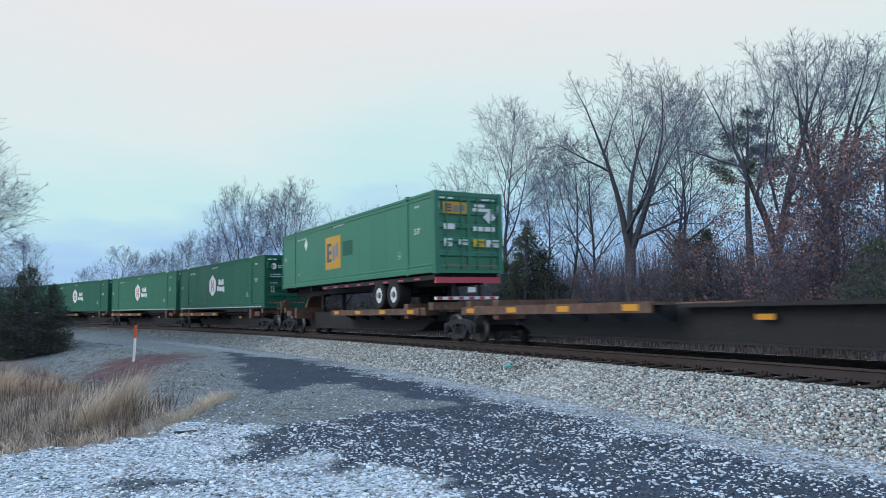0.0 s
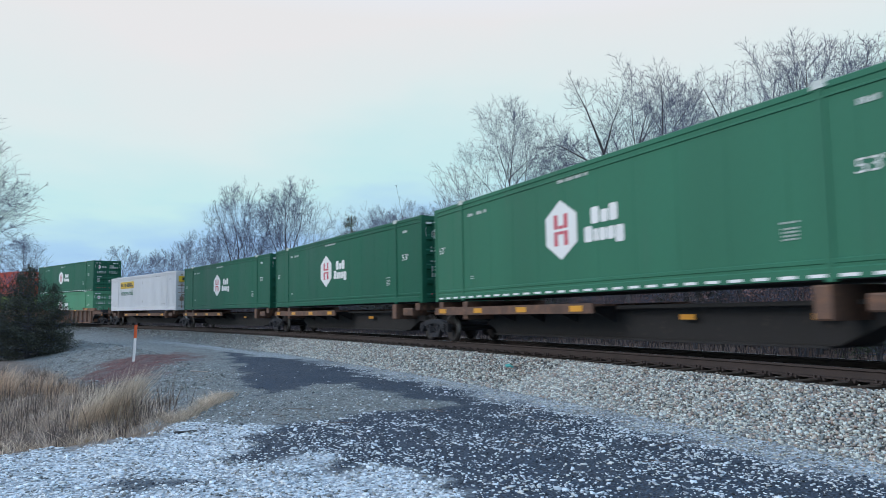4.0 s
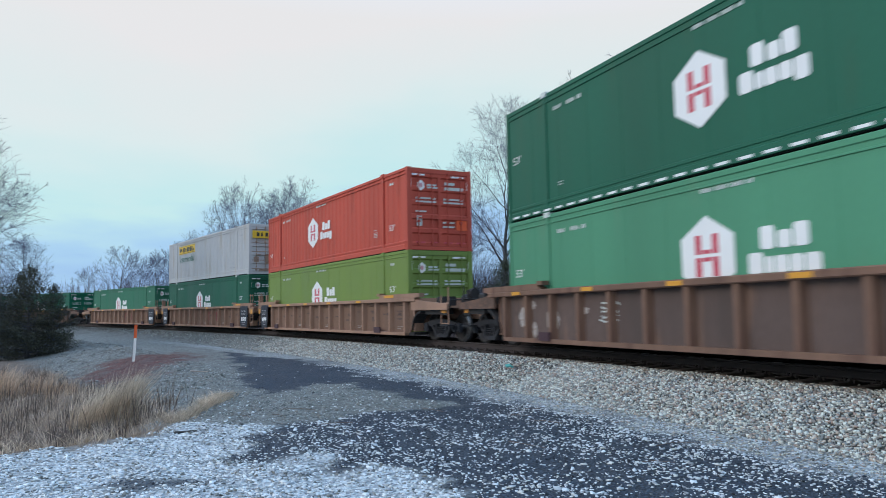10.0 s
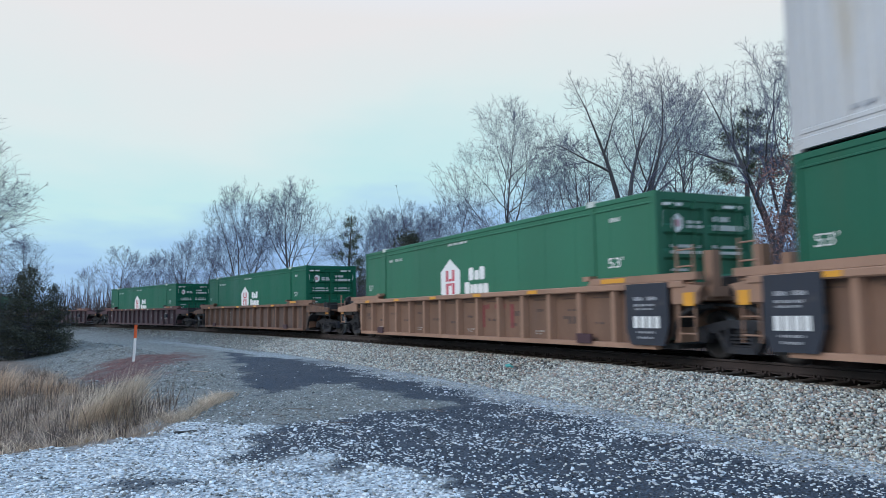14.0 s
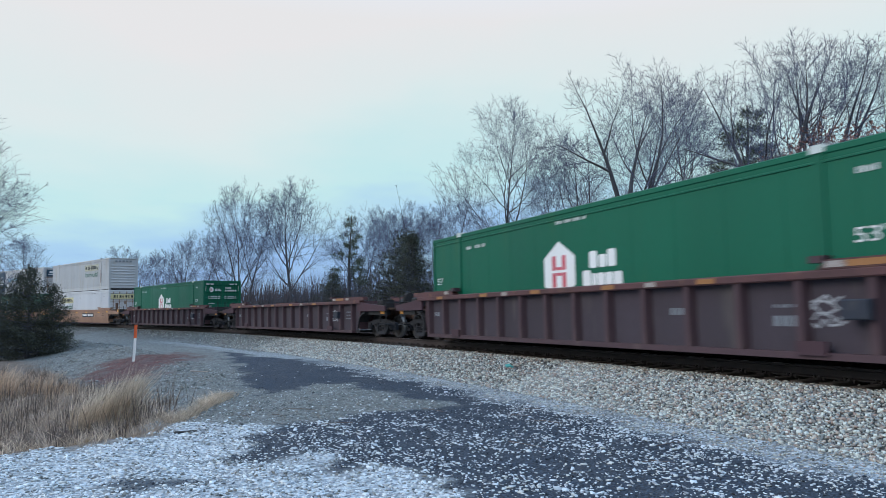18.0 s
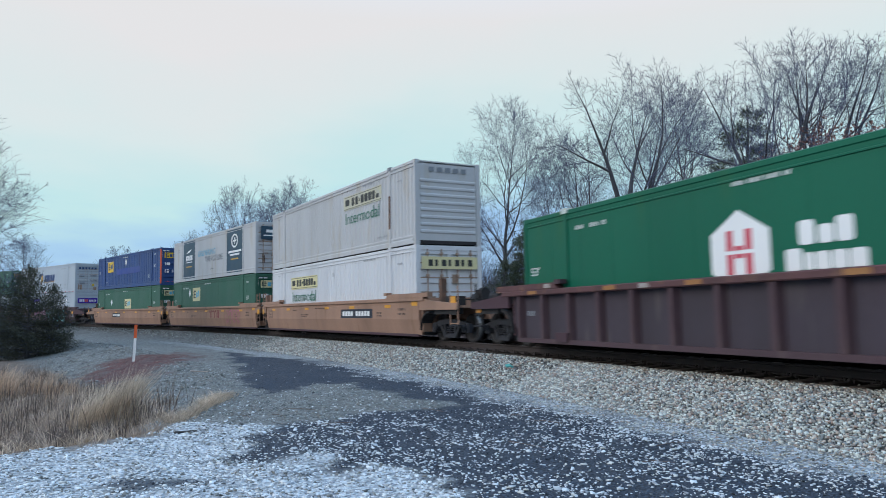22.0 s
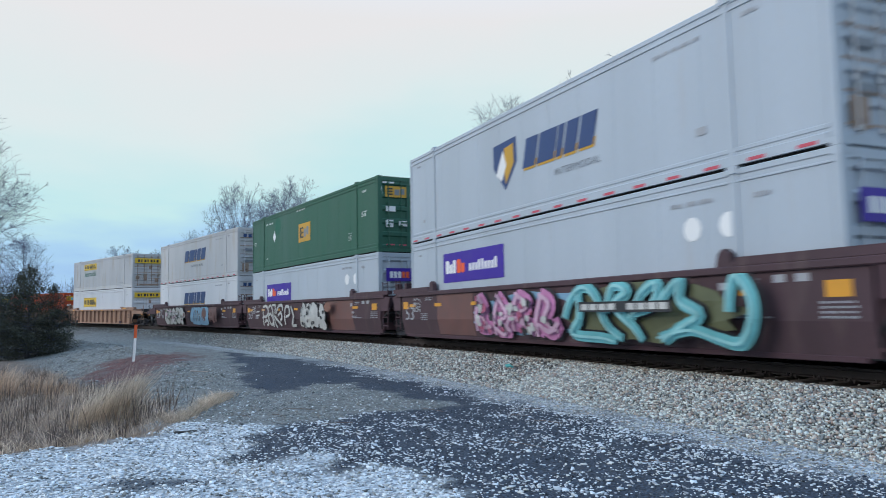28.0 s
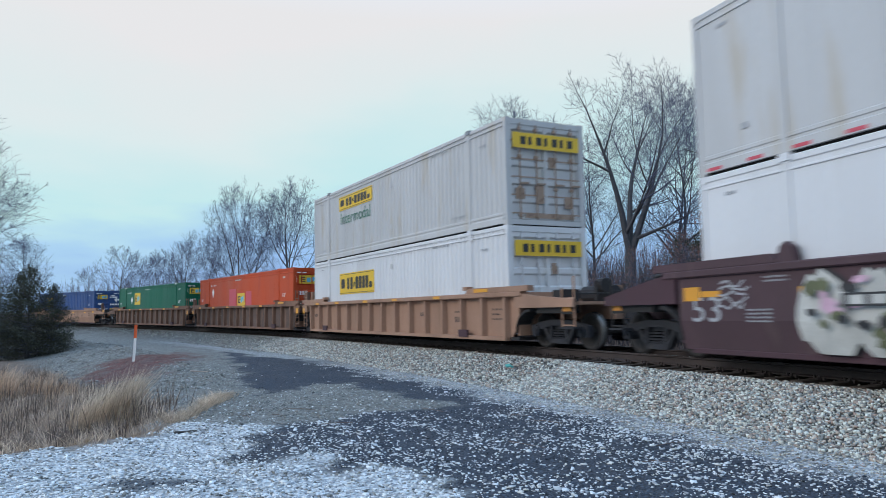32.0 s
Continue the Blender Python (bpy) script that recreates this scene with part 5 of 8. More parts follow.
def swift_marks(c, crest=False, x=-2.18, z=1.37, wide=4.4, high=0.76):
    """Slanted dark blue blocks over gold shadows, with a crest where there is one."""
    sl = 0.3

    def row(dx, dz, cut):
        g = Geo()
        for a, w in ((0.0, 0.19), (0.22, 0.25), (0.49, 0.08), (0.6, 0.16), (0.79, 0.19)):
            x0, x1, z0, z1 = x + dx + a * wide, x + dx + (a + w) * wide, z + dz, z + dz + high * cut
            g.prism([(x0 + sl * (z0 - z), z0), (x1 + sl * (z0 - z), z0), (x1 + sl * (z1 - z), z1), (x0 + sl * (z1 - z), z1)], -0.004, 0)
        return g

    sh = sign(c, "logo_shadow", row(0.06, -0.06, 0.3), M_MARK_GOLD, label="gold shadow under the blocks")
    sign(c, "logo_wordmark", row(0, 0, 1.0), M_MARK_NAVY, y=FACE - 0.005, label="slanted dark blue blocks of a company name")
    write(c, "INTERMODAL", x + 1.45, z - 0.42, 0.58 * wide, 0.16, M_MARK_GREY)
    add_bars(c, [(4.25, 2.42, 0.45, 0.07), (4.8, 2.42, 0.7, 0.07), (6.45, 2.47, 0.32, 0.08), (5.3, 0.72, 0.24, 0.14), (-7.0, 0.62, 0.16, 0.1), (-7.5, 2.5, 0.3, 0.06)], FACE - 0.004, M_MARK_FAINT)
    if crest:
        k, m = -2.15, 1.0
        sh = sign(c, "crest", Geo().prism([(k, 2.1), (k + 1.2, 2.15), (k + 1.22, 1.5), (k + 0.62, 0.85), (k, 1.5)], -0.004, 0), M_MARK_NAVY, label="shield-shaped crest in navy and gold")
        part("crest_shape", Geo().prism([(k + 0.6, 1.95), (k + 1.05, 2.0), (k + 1.08, 1.5), (k + 0.64, 1.0), (k + 0.6, 1.3)], -0.004, 0), M_MARK_GOLD, sh, "", pose(0, -0.004, 0))
        part("crest_shape", Geo().prism([(k + 0.15, 1.3), (k + 0.52, 1.9), (k + 0.7, 1.5), (k + 0.45, 1.1)], -0.004, 0), M_MARK_WHITE, sh, "", pose(0, -0.007, 0))
    g = Geo()
    xx = -CL + 0.25
    while xx < CL - 0.5:
        g.box(xx, xx + 0.34, -CW - 0.009, -CW - 0.004, 0.065, 0.12)
        xx += 0.95
    tagged(part("reflective_tape", g, M_MARK_RED, c, "red dashes of reflective tape"), kind="stuff")
    add_plates(c, [(-0.95 + 0.3 * i, 2.3, 0.2, 0.2) for i in range(6)], M_MARK_NAVY, "logo_shape", "", 0.06)
    add_plates(c, [(-0.9, 1.5, 0.5, 0.15), (0.2, 1.6, 0.6, 0.12), (-0.9, 0.8, 0.6, 0.15), (0.2, 1.1, 0.6, 0.12)], M_MARK_GREY)
    add_plates(c, [(-1.0, 0.25, 0.4, 0.5), (0.5, 0.2, 0.3, 0.3)], M_RUST_PALE, "rust_patch", "rust patch")
    add_plates(c, [(0.35, 0.6, 0.24, 0.24)], M_MARK_YELLOW, "placard", "yellow placard")


def parcel_marks(c, z=1.5):
    """A purple panel with white and orange blocks."""
    x, w, h = -5.5, 3.78, 0.88
    pl = sign(c, "logo_panel", Geo().box(x, x + w, -0.004, 0, z, z + h), M_MARK_PURPLE, label="purple panel with white and orange blocks")
    part("logo_shape", blocks([(x + 0.18, z + 0.26, 0.24, 0.4), (x + 0.45, z + 0.26, 0.2, 0.28), (x + 0.68, z + 0.26, 0.2, 0.4)]), M_MARK_WHITE, pl, "", pose(0, -0.004, 0))
    part("logo_shape", blocks([(x + 0.95, z + 0.26, 0.26, 0.4), (x + 1.24, z + 0.26, 0.22, 0.28)]), M_MARK_ORANGE, pl, "", pose(0, -0.004, 0))
    part("logo_shape", blocks([(x + 1.75 + 0.19 * i, z + 0.28, 0.13, 0.3 if i in (3, 4, 8) else 0.22) for i in range(9)], 0.03), M_MARK_WHITE, pl, "", pose(0, -0.004, 0))
    add_bars(c, [(4.5, 2.42, 0.4, 0.08), (5.0, 2.42, 0.7, 0.08), (6.5, 2.37, 0.35, 0.08), (-7.5, 2.45, 0.3, 0.06)], FACE - 0.004, M_MARK_FAINT)
    for xx in (5.1, 5.95):
        sign(c, "white_patch", Geo().cyl(xx, 0, 2.0, 0.22, -0.004, 0, "y", 10), M_MARK_WHITE, label="round white patch")
    add_plates(c, [(-1.0, 1.8, 1.9, 0.5)], M_MARK_PURPLE, "logo_panel", "purple panel across the doors", 0.06)
    add_plates(c, [(-0.85 + 0.17 * i, 1.93, 0.13, 0.24) for i in range(3)], M_MARK_WHITE, "logo_shape", "", 0.067)
    add_plates(c, [(-0.34 + 0.17 * i, 1.93, 0.13, 0.24) for i in range(2)], M_MARK_ORANGE, "logo_shape", "", 0.067)
    add_plates(c, [(0.1 + 0.14 * i, 1.93, 0.09, 0.2) for i in range(5)], M_MARK_WHITE, "logo_shape", "", 0.067)


def reefer_marks(c):
    """Two dark picture panels and two lines of slogan."""
    for x, w in ((-5.7, 2.6), (3.3, 2.75)):
        pl = sign(c, "picture_panel", Geo().box(x, x + w, -0.004, 0, 0.18, CH - 0.12), M_MARK_TEAL, label="dark teal picture panel with white shapes")
        g = Geo()
        cx = x + w / 2
        if x > 0:
            n = 20
            for i in range(n):
                a0, a1 = i * 2 * math.pi / n, (i + 1) * 2 * math.pi / n
                g.prism([(cx + 0.55 * math.cos(a0), 2.1 + 0.42 * math.sin(a0)), (cx + 0.55 * math.cos(a1), 2.1 + 0.42 * math.sin(a1)), (cx + 0.42 * math.cos(a1), 2.1 + 0.32 * math.sin(a1)), (cx + 0.42 * math.cos(a0), 2.1 + 0.32 * math.sin(a0))], -0.004, 0)
            g.box(cx - 0.28, cx + 0.28, -0.004, 0, 2.05, 2.15).box(cx - 0.06, cx + 0.06, -0.004, 0, 1.9, 2.3)
            g.box(cx - 1.1, cx + 1.1, -0.004, 0, 1.4, 1.52).box(cx - 0.8, cx + 0.8, -0.004, 0, 1.22, 1.33)
        else:
            g.prism([(cx - 0.65, 1.95), (cx - 0.1, 2.12), (cx + 0.65, 2.22), (cx + 0.1, 2.02)], -0.004, 0)
            for i in range(4):
                g.box(cx - 0.75 + 0.39 * i, cx - 0.43 + 0.39 * i, -0.004, 0, 1.45, 1.8)
            g.box(cx - 0.7, cx + 0.75, -0.004, 0, 1.3, 1.36)
        part("logo_shape", g, M_MARK_WHITE, pl, "", pose(0, -0.004, 0))
        part("logo_shape", Geo().box(cx - 0.65, cx + 0.65, -0.004, 0, 0.98, 1.06), M_MARK_GOLD, pl, "", pose(0, -0.004, 0))
    write(c, "DELIVERING", -2.32, 1.58, 3.46, 0.36, M_MARK_BLUE)
    write(c, "THE FUTURE", -0.9, 1.13, 3.46, 0.36, M_MARK_GREY)
    add_bars(c, [(-7.2, 2.3, 0.5, 0.06), (-7.2, 2.15, 0.6, 0.06), (0.2, 0.62, 0.6, 0.05)], FACE - 0.004, M_MARK_GREY)
    add_plates(c, [(-1.0, 1.9, 0.95, 0.75), (0.05, 1.9, 0.95, 0.75)], M_MARK_TEAL, "picture_panel", "dark teal picture panel on the door", 0.06)
    add_plates(c, [(-0.7, 2.3, 0.4, 0.16), (0.35, 2.3, 0.4, 0.16), (-0.85, 2.1, 0.7, 0.06), (0.2, 2.1, 0.7, 0.06)], M_MARK_WHITE, "logo_shape", "", 0.067)
    add_plates(c, [(-0.9, 0.6, 0.16, 0.4), (0.8, 0.7, 0.12, 0.3), (-0.1, 0.4, 0.1, 0.5)], M_RUSTY, "rust_patch", "rust patch")


def wall_y(z):
    """How far out the smooth side of a well car stands at a height."""
    return -1.4745 if z > 0.70 else -1.4745 + 0.11 * (0.70 - z) / 0.5


class Paint:
    """Sprayed shapes on a smooth car side; each lies a hair above the last."""

    def __init__(self, car):
        self.car, self.lift = car, 0.0

    def shape(self, rings, colour, name="graffiti"):
        g = Geo()
        for ring in rings:
            self.lift += 0.0004
            g.add([(x, wall_y(z) - self.lift, z) for x, z in ring], [tuple(range(len(ring)))])
        tagged(part(name, g, M_SPRAY[colour], self.car, colour + " spray paint"), kind="stuff")

    @staticmethod
    def stroke(pts, w):
        out = []
        for (x0, z0), (x1, z1) in zip(pts[:-1], pts[1:]):
            d = math.hypot(x1 - x0, z1 - z0) or 1.0
            nx, nz = -(z1 - z0) / d * w / 2, (x1 - x0) / d * w / 2
            ex, ez = (x1 - x0) / d * w * 0.3, (z1 - z0) / d * w * 0.3
            out.append([(x0 - ex + nx, z0 - ez + nz), (x0 - ex - nx, z0 - ez - nz), (x1 + ex - nx, z1 + ez - nz), (x1 + ex + nx, z1 + ez + nz)])
        return out

    @staticmethod
    def blob(r, cx, cz, a, b, n=11, rough=0.18):
        t = r.uniform(0, 6.28)
        return [(cx + a * math.cos(t + 6.283 * i / n) * r.uniform(1 - rough, 1 + rough), min(1.42, max(0.26, cz + b * math.sin(t + 6.283 * i / n) * r.uniform(1 - rough, 1 + rough)))) for i in range(n)]

    @staticmethod
    def ribbon(pts, w, n=6):
        """A brush stroke that runs smoothly through a few points."""
        p = [pts[0]] + list(pts) + [pts[-1]]
        c = []
        for i in range(1, len(p) - 2):
            for k in range(n):
                t = k / n
                c.append(tuple(0.5 * (2 * p[i][j] + (p[i + 1][j] - p[i - 1][j]) * t + (2 * p[i - 1][j] - 5 * p[i][j] + 4 * p[i + 1][j] - p[i + 2][j]) * t * t + (3 * p[i][j] - p[i - 1][j] - 3 * p[i + 1][j] + p[i + 2][j]) * t ** 3) for j in (0, 1)))
        c.append(tuple(pts[-1]))
        side = []
        for i in range(len(c)):
            a, b = c[max(0, i - 1)], c[min(len(c) - 1, i + 1)]
            d = math.hypot(b[0] - a[0], b[1] - a[1]) or 1.0
            k = w / 2 * (0.75 + 0.25 * math.sin(math.pi * (i + 0.5) / len(c)))
            side.append((-(b[1] - a[1]) / d * k, (b[0] - a[0]) / d * k))
        lim = lambda z: min(1.44, max(0.24, z))
        return [[(c[i][0] + side[i][0], lim(c[i][1] + side[i][1])), (c[i + 1][0] + side[i + 1][0], lim(c[i + 1][1] + side[i + 1][1])), (c[i + 1][0] - side[i + 1][0], lim(c[i + 1][1] - side[i + 1][1])), (c[i][0] - side[i][0], lim(c[i][1] - side[i][1]))] for i in range(len(c) - 1)]

    def brush(self, strokes, layers):
        """The same strokes laid over each other, from the widest to the finest."""
        for colour, w in layers:
            self.shape([q for s in strokes for q in self.ribbon(s, w)], colour)

    def piece(self, seed, x0, x1, letters, layers, glint):
        """A row of unreadable interlocking letter forms with spots of other colours in them."""
        r = random.Random(seed)
        w = (x1 - x0) / letters
        strokes = []
        for i in range(letters):
            x = x0 + w * (i + 0.5)
            j = lambda k: r.uniform(-k, k)
            lean = j(0.15)
            strokes.append([(x - w * 0.36 + j(0.1), 0.36 + j(0.06)), (x - w * 0.3 + lean, 0.85 + j(0.1)), (x - w * 0.1 + lean, 1.3 + j(0.08))])
            strokes.append([(x - w * 0.2 + lean, 1.28 + j(0.08)), (x + w * 0.25 + j(0.1), 1.0 + j(0.2)), (x + j(0.1), 0.75 + j(0.1)), (x + w * 0.42, 0.4 + j(0.08))])
            strokes.append([(x - w * 0.3, 0.62 + j(0.15)), (x + w * 0.1, 0.5 + j(0.15)), (x + w * 0.5, 0.66 + j(0.25))])
        self.brush(strokes, layers)
        for colour in glint:
            self.shape([self.blob(r, x0 + (x1 - x0) * r.uniform(0.05, 0.95), r.uniform(0.4, 1.25), r.uniform(0.05, 0.14), r.uniform(0.05, 0.12), 7, 0.35) for _ in range(letters * 4)], colour)

    def throw(self, seed, x0, x1, colour, width, letters):
        """A quick outline tag of looping lines."""
        r = random.Random(seed)
        w = (x1 - x0) / letters
        lines = []
        for i in range(letters):
            x, z = x0 + w * (i + 0.5), 0.82
            a, k = r.uniform(0, 6.28), r.uniform(3.5, 6.0)
            pts = [(x + w * 0.4 * math.cos(a + k * j / 10), z + 0.36 * math.sin(a + k * j / 10) * r.uniform(0.85, 1.1)) for j in range(11)]
            lines += self.stroke(pts, width)
            lines += self.stroke([(x - w * 0.3, 0.4), (x + r.uniform(-0.1, 0.2), 0.9), (x + w * 0.3, r.uniform(0.3, 1.3))], width)
        self.shape(lines, colour)


HUBGREEN = "green container with white hexagon logo"
LOW, HIGH, DECK = 0.30, 3.205, 1.25


def build_spine_train():
    spine_car(-199.0, "shared", "shared", (-8.0, 0.5), "empty black spine car with a rust-brown side deck")
    spine_car(-180.9, "none", "truck", (-1.0, 7.0), "black spine car with a rust-brown deck under a road trailer")
    spine_car(-161.8, "truck", "shared", (-8.0, 0.4), "black spine car under a green container")
    for s in (-144.6, -127.3, -110.1):
        spine_car(s, "none", "shared", (-8.0, 0.4), "black spine car under a green container")
    spine_car(-91.9, "none", "truck", (-4.0, 6.0), "black spine car under a white container")
    for s, h in ((-161.8, 8.85), (-144.6, 8.85), (-127.3, 8.85), (-110.1, 8.85)):
        c = container(s, h, DECK, M_GREEN_MID if s == -144.6 else M_GREEN, "plate", ("sun-dulled " if s == -144.6 else "") + HUBGREEN + " on a spine car", tape=M_MARK_WHITE if s < -140 else None)
        hub_marks(c)
    c = container(-91.9, 8.85, DECK, M_WHITE, "fine", "white ribbed container with a yellow logo panel on a spine car", rods=M_RUST_PALE)
    van_marks(c)


def build_trailer():
    """A container on a road chassis, its wheels on the deck of the spine car."""
    s0 = -180.9
    c = container(s0, 8.85, 2.16, M_EMERALD_PALE, "plate", "blue-green container with a gold logo panel on a road chassis", foot=0.22)
    emp_marks(c, x=-1.88, w=1.78, h=1.5, z=0.7, ink=M_MARK_NAVY, tint=M_MARK_GREY, panel=M_MARK_GOLD, diamond=(-4.46, 2.13))
    sign(c, "faded_patch", Geo().box(0.15, 1.2, -0.003, 0, 1.2, 1.85), M_GREEN, label="darker green patch")
    # this one is nearly a foot lower than the rest
    for ob in c.children:
        ob.matrix_basis = Matrix.Diagonal((1, 1, 0.925, 1)) @ ob.matrix_basis
    t = thing("road_chassis", "black steel road chassis with white-rimmed tandem wheels", "trailer chassis")
    for y in (-0.55, 0.55):
        part("main_beam", Geo().box(-7.9, 7.9, y - 0.06, y + 0.06, 1.80, 2.16), M_BLACK, t)
    for x in (-7.7, -4.0, -1.0, 2.0, 5.4, 7.8):
        part("cross_member", Geo().box(x - 0.06, x + 0.06, -1.2, 1.2, 1.96, 2.17), M_BLACK, t)
    part("side_rail", Geo().box(-2.5, 7.9, -1.22, -1.14, 1.97, 2.12), M_BLACK, t)
    g = Geo()
    for i in range(8):
        g.box(-2.3 + 1.25 * i, -1.9 + 1.25 * i, -1.228, -1.221, 2.0, 2.06)
    tagged(part("reflective_tape", g, M_MARK_RED, t, "red and white tape"), kind="stuff")
    for x in (3.56, 4.8):
        part("axle", Geo().cyl(x, 0, 1.56, 0.07, -1.1, 1.1, "y", 10), M_BLACK, t)
        part("hanger", Geo().box(x - 0.5, x + 0.5, -0.62, -0.5, 1.62, 1.8).box(x - 0.5, x + 0.5, 0.5, 0.62, 1.62, 1.8), M_BLACK, t)
        for s in (-1, 1):
            y0, y1 = sorted((s * 0.72, s * 1.24))
            w = part("wheel", Geo().cyl(0, 0, 0, 0.3, *sorted((s * 0.75, s * 1.16)), "y", 20), M_BLACK, t, "", pose(x, 0, 1.57))
            tyre = Geo()
            prof = [(0.3, y0), (0.47, y0), (0.505, y0 + 0.05), (0.505, y1 - 0.05), (0.47, y1), (0.3, y1)]
            n = 24
            tyre.v = [(r * math.cos(6.28319 * i / n), y, r * math.sin(6.28319 * i / n)) for i in range(n) for r, y in prof]
            k = len(prof)
            tyre.f = [(i * k + j, ((i + 1) % n) * k + j, ((i + 1) % n) * k + j + 1, i * k + j + 1) for i in range(n) for j in range(k - 1)]
            tyre.m = [0] * len(tyre.f)
            part("tyre", tyre, M_RUBBER, w)
            rim = Geo()
            for i in range(24):
                a0, a1 = i * 6.28319 / 24, (i + 1) * 6.28319 / 24
                rim.prism([(0.30 * math.cos(a0), 0.30 * math.sin(a0)), (0.30 * math.cos(a1), 0.30 * math.sin(a1)), (0.13 * math.cos(a1), 0.13 * math.sin(a1)), (0.13 * math.cos(a0), 0.13 * math.sin(a0))], *sorted((s * 1.17, s * 1.2)))
            part("rim", rim, M_POSTWHITE, w, "white wheel rim")
            part("hub", Geo().cyl(0, 0, 0, 0.09, *sorted((s * 1.16, s * 1.26)), "y", 10), M_MARK_GREY, w)
    for y in (-0.5, 0.5):
        part("landing_leg", Geo().box(-4.3, -4.15, y - 0.07, y + 0.07, 1.06, 1.9).box(-4.4, -4.05, y - 0.15, y + 0.15, 1.06, 1.1), M_BLACK, t)
        part("bumper_post", Geo().box(7.8, 7.88, y - 0.04, y + 0.04, 1.35, 1.95), M_BLACK, t)
    part("leg_brace", Geo().tube((-4.2, -0.5, 1.2), (-2.9, -0.5, 1.9), 0.03).tube((-4.2, 0.5, 1.2), (-2.9, 0.5, 1.9), 0.03), M_BLACK, t)
    part("bumper", Geo().box(7.8, 7.9, -1.2, 1.2, 1.32, 1.42), M_MARK_WHITE, t, "white bumper bar with red bands")
    g = Geo()
    for i in range(6):
        g.box(7.9, 7.905, -1.15 + 0.4 * i, -0.95 + 0.4 * i, 1.325, 1.415)
    tagged(part("reflective_tape", g, M_MARK_RED, t, "red tape"), kind="stuff")
    part("tail_bar", Geo().box(7.86, 7.98, -1.22, 1.22, 1.86, 2.05), M_MARK_RED, t, "red tail bar")
    part("number_plate", Geo().box(7.985, 7.995, -0.05, 0.25, 1.55, 1.72), M_MARK_WHITE, t, "white plate")
    # the hitch that holds the nose of the chassis
    part("hitch", Geo().prism([(-7.6, 1.04), (-7.3, 1.04), (-6.6, 1.75), (-6.2, 1.78), (-6.9, 1.78)], -0.35, 0.35).box(-7.4, -6.0, -0.45, 0.45, 1.72, 1.79), M_RUSTY, t)
    MOVERS.append((t, s0, 8.85, 0.0))


def build_wells():
    rb, tn, mr = "ribbed", "smooth", "eared"
    cars = {}
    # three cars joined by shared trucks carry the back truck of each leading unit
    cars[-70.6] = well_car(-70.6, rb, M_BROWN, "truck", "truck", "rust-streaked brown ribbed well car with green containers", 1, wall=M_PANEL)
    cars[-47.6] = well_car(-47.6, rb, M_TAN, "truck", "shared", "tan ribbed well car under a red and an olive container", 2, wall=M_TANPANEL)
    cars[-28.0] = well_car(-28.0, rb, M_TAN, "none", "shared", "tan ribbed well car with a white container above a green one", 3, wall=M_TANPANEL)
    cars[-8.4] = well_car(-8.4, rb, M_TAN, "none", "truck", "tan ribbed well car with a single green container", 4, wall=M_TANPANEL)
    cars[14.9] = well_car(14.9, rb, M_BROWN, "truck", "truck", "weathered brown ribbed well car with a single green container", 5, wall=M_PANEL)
    cars[38.3] = well_car(38.3, rb, M_MAROON, "truck", "truck", "dark maroon ribbed well car with a single green container", 6)
    cars[61.5] = well_car(61.5, rb, M_MAROON, "truck", "truck", "empty dark maroon ribbed well car", 7)
    cars[84.8] = well_car(84.8, rb, M_MAROON, "truck", "truck", "dark maroon ribbed well car with a single green container", 8)
    cars[107.9] = well_car(107.9, tn, M_TAN, "truck", "shared", "tan smooth-sided well car under two white containers", 9)
    cars[127.0] = well_car(127.0, tn, M_TAN, "none", "shared", "tan smooth-sided well car under a white refrigerated container", 10)
    cars[146.5] = well_car(146.5, tn, M_TAN, "none", "truck", "tan smooth-sided well car under a blue and a green container", 11)
    cars[169.5] = well_car(169.5, mr, M_MAROON, "truck", "shared", "maroon well car with pink and turquoise graffiti", 12, 1.58)
    cars[188.7] = well_car(188.7, mr, M_MAROON, "none", "shared", "maroon well car with silver graffiti", 13, 1.58)
    cars[207.7] = well_car(207.7, mr, M_MAROON, "none", "truck", "maroon well car with pale blue graffiti", 14, 1.58)
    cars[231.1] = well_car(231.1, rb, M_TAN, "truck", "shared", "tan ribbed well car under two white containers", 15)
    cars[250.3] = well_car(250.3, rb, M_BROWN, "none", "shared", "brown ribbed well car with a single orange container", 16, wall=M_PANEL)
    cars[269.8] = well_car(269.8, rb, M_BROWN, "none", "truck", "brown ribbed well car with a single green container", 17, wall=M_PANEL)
    cars[293.0] = well_car(293.0, tn, M_TAN, "truck", "truck", "tan smooth-sided well car with a single blue container", 18)
    h = 9.7
    stacked = " on a well car"
    hub_marks(container(-70.6, h, LOW, M_GREEN_PALE, "plate", "faded " + HUBGREEN + stacked))
    hub_marks(container(-70.6, h, HIGH, M_GREEN, "plate", "dark " + HUBGREEN + stacked, tape=M_MARK_WHITE))
    hub_marks(container(-47.6, h, LOW - 0.12, M_OLIVE, "plate", "olive green container with white hexagon logo" + stacked))
    hub_marks(container(-47.6, h, HIGH - 0.14, M_RED, "folded", "faded red ribbed container with white hexagon logo" + stacked), shift=-0.5, size_z=0.78)
    hub_marks(container(-28.0, h, LOW, M_GREEN, "plate", HUBGREEN + stacked))
    van_marks(container(-28.0, h, HIGH, M_WHITE_OLD, "fine", "weathered white container with rust-stained doors" + stacked, rods=M_RUST_PALE), x=-5.57, z=1.98)
    hub_marks(container(-8.4, h, LOW, M_GREEN_MID, "plate", "faded " + HUBGREEN + " alone on a well car"))
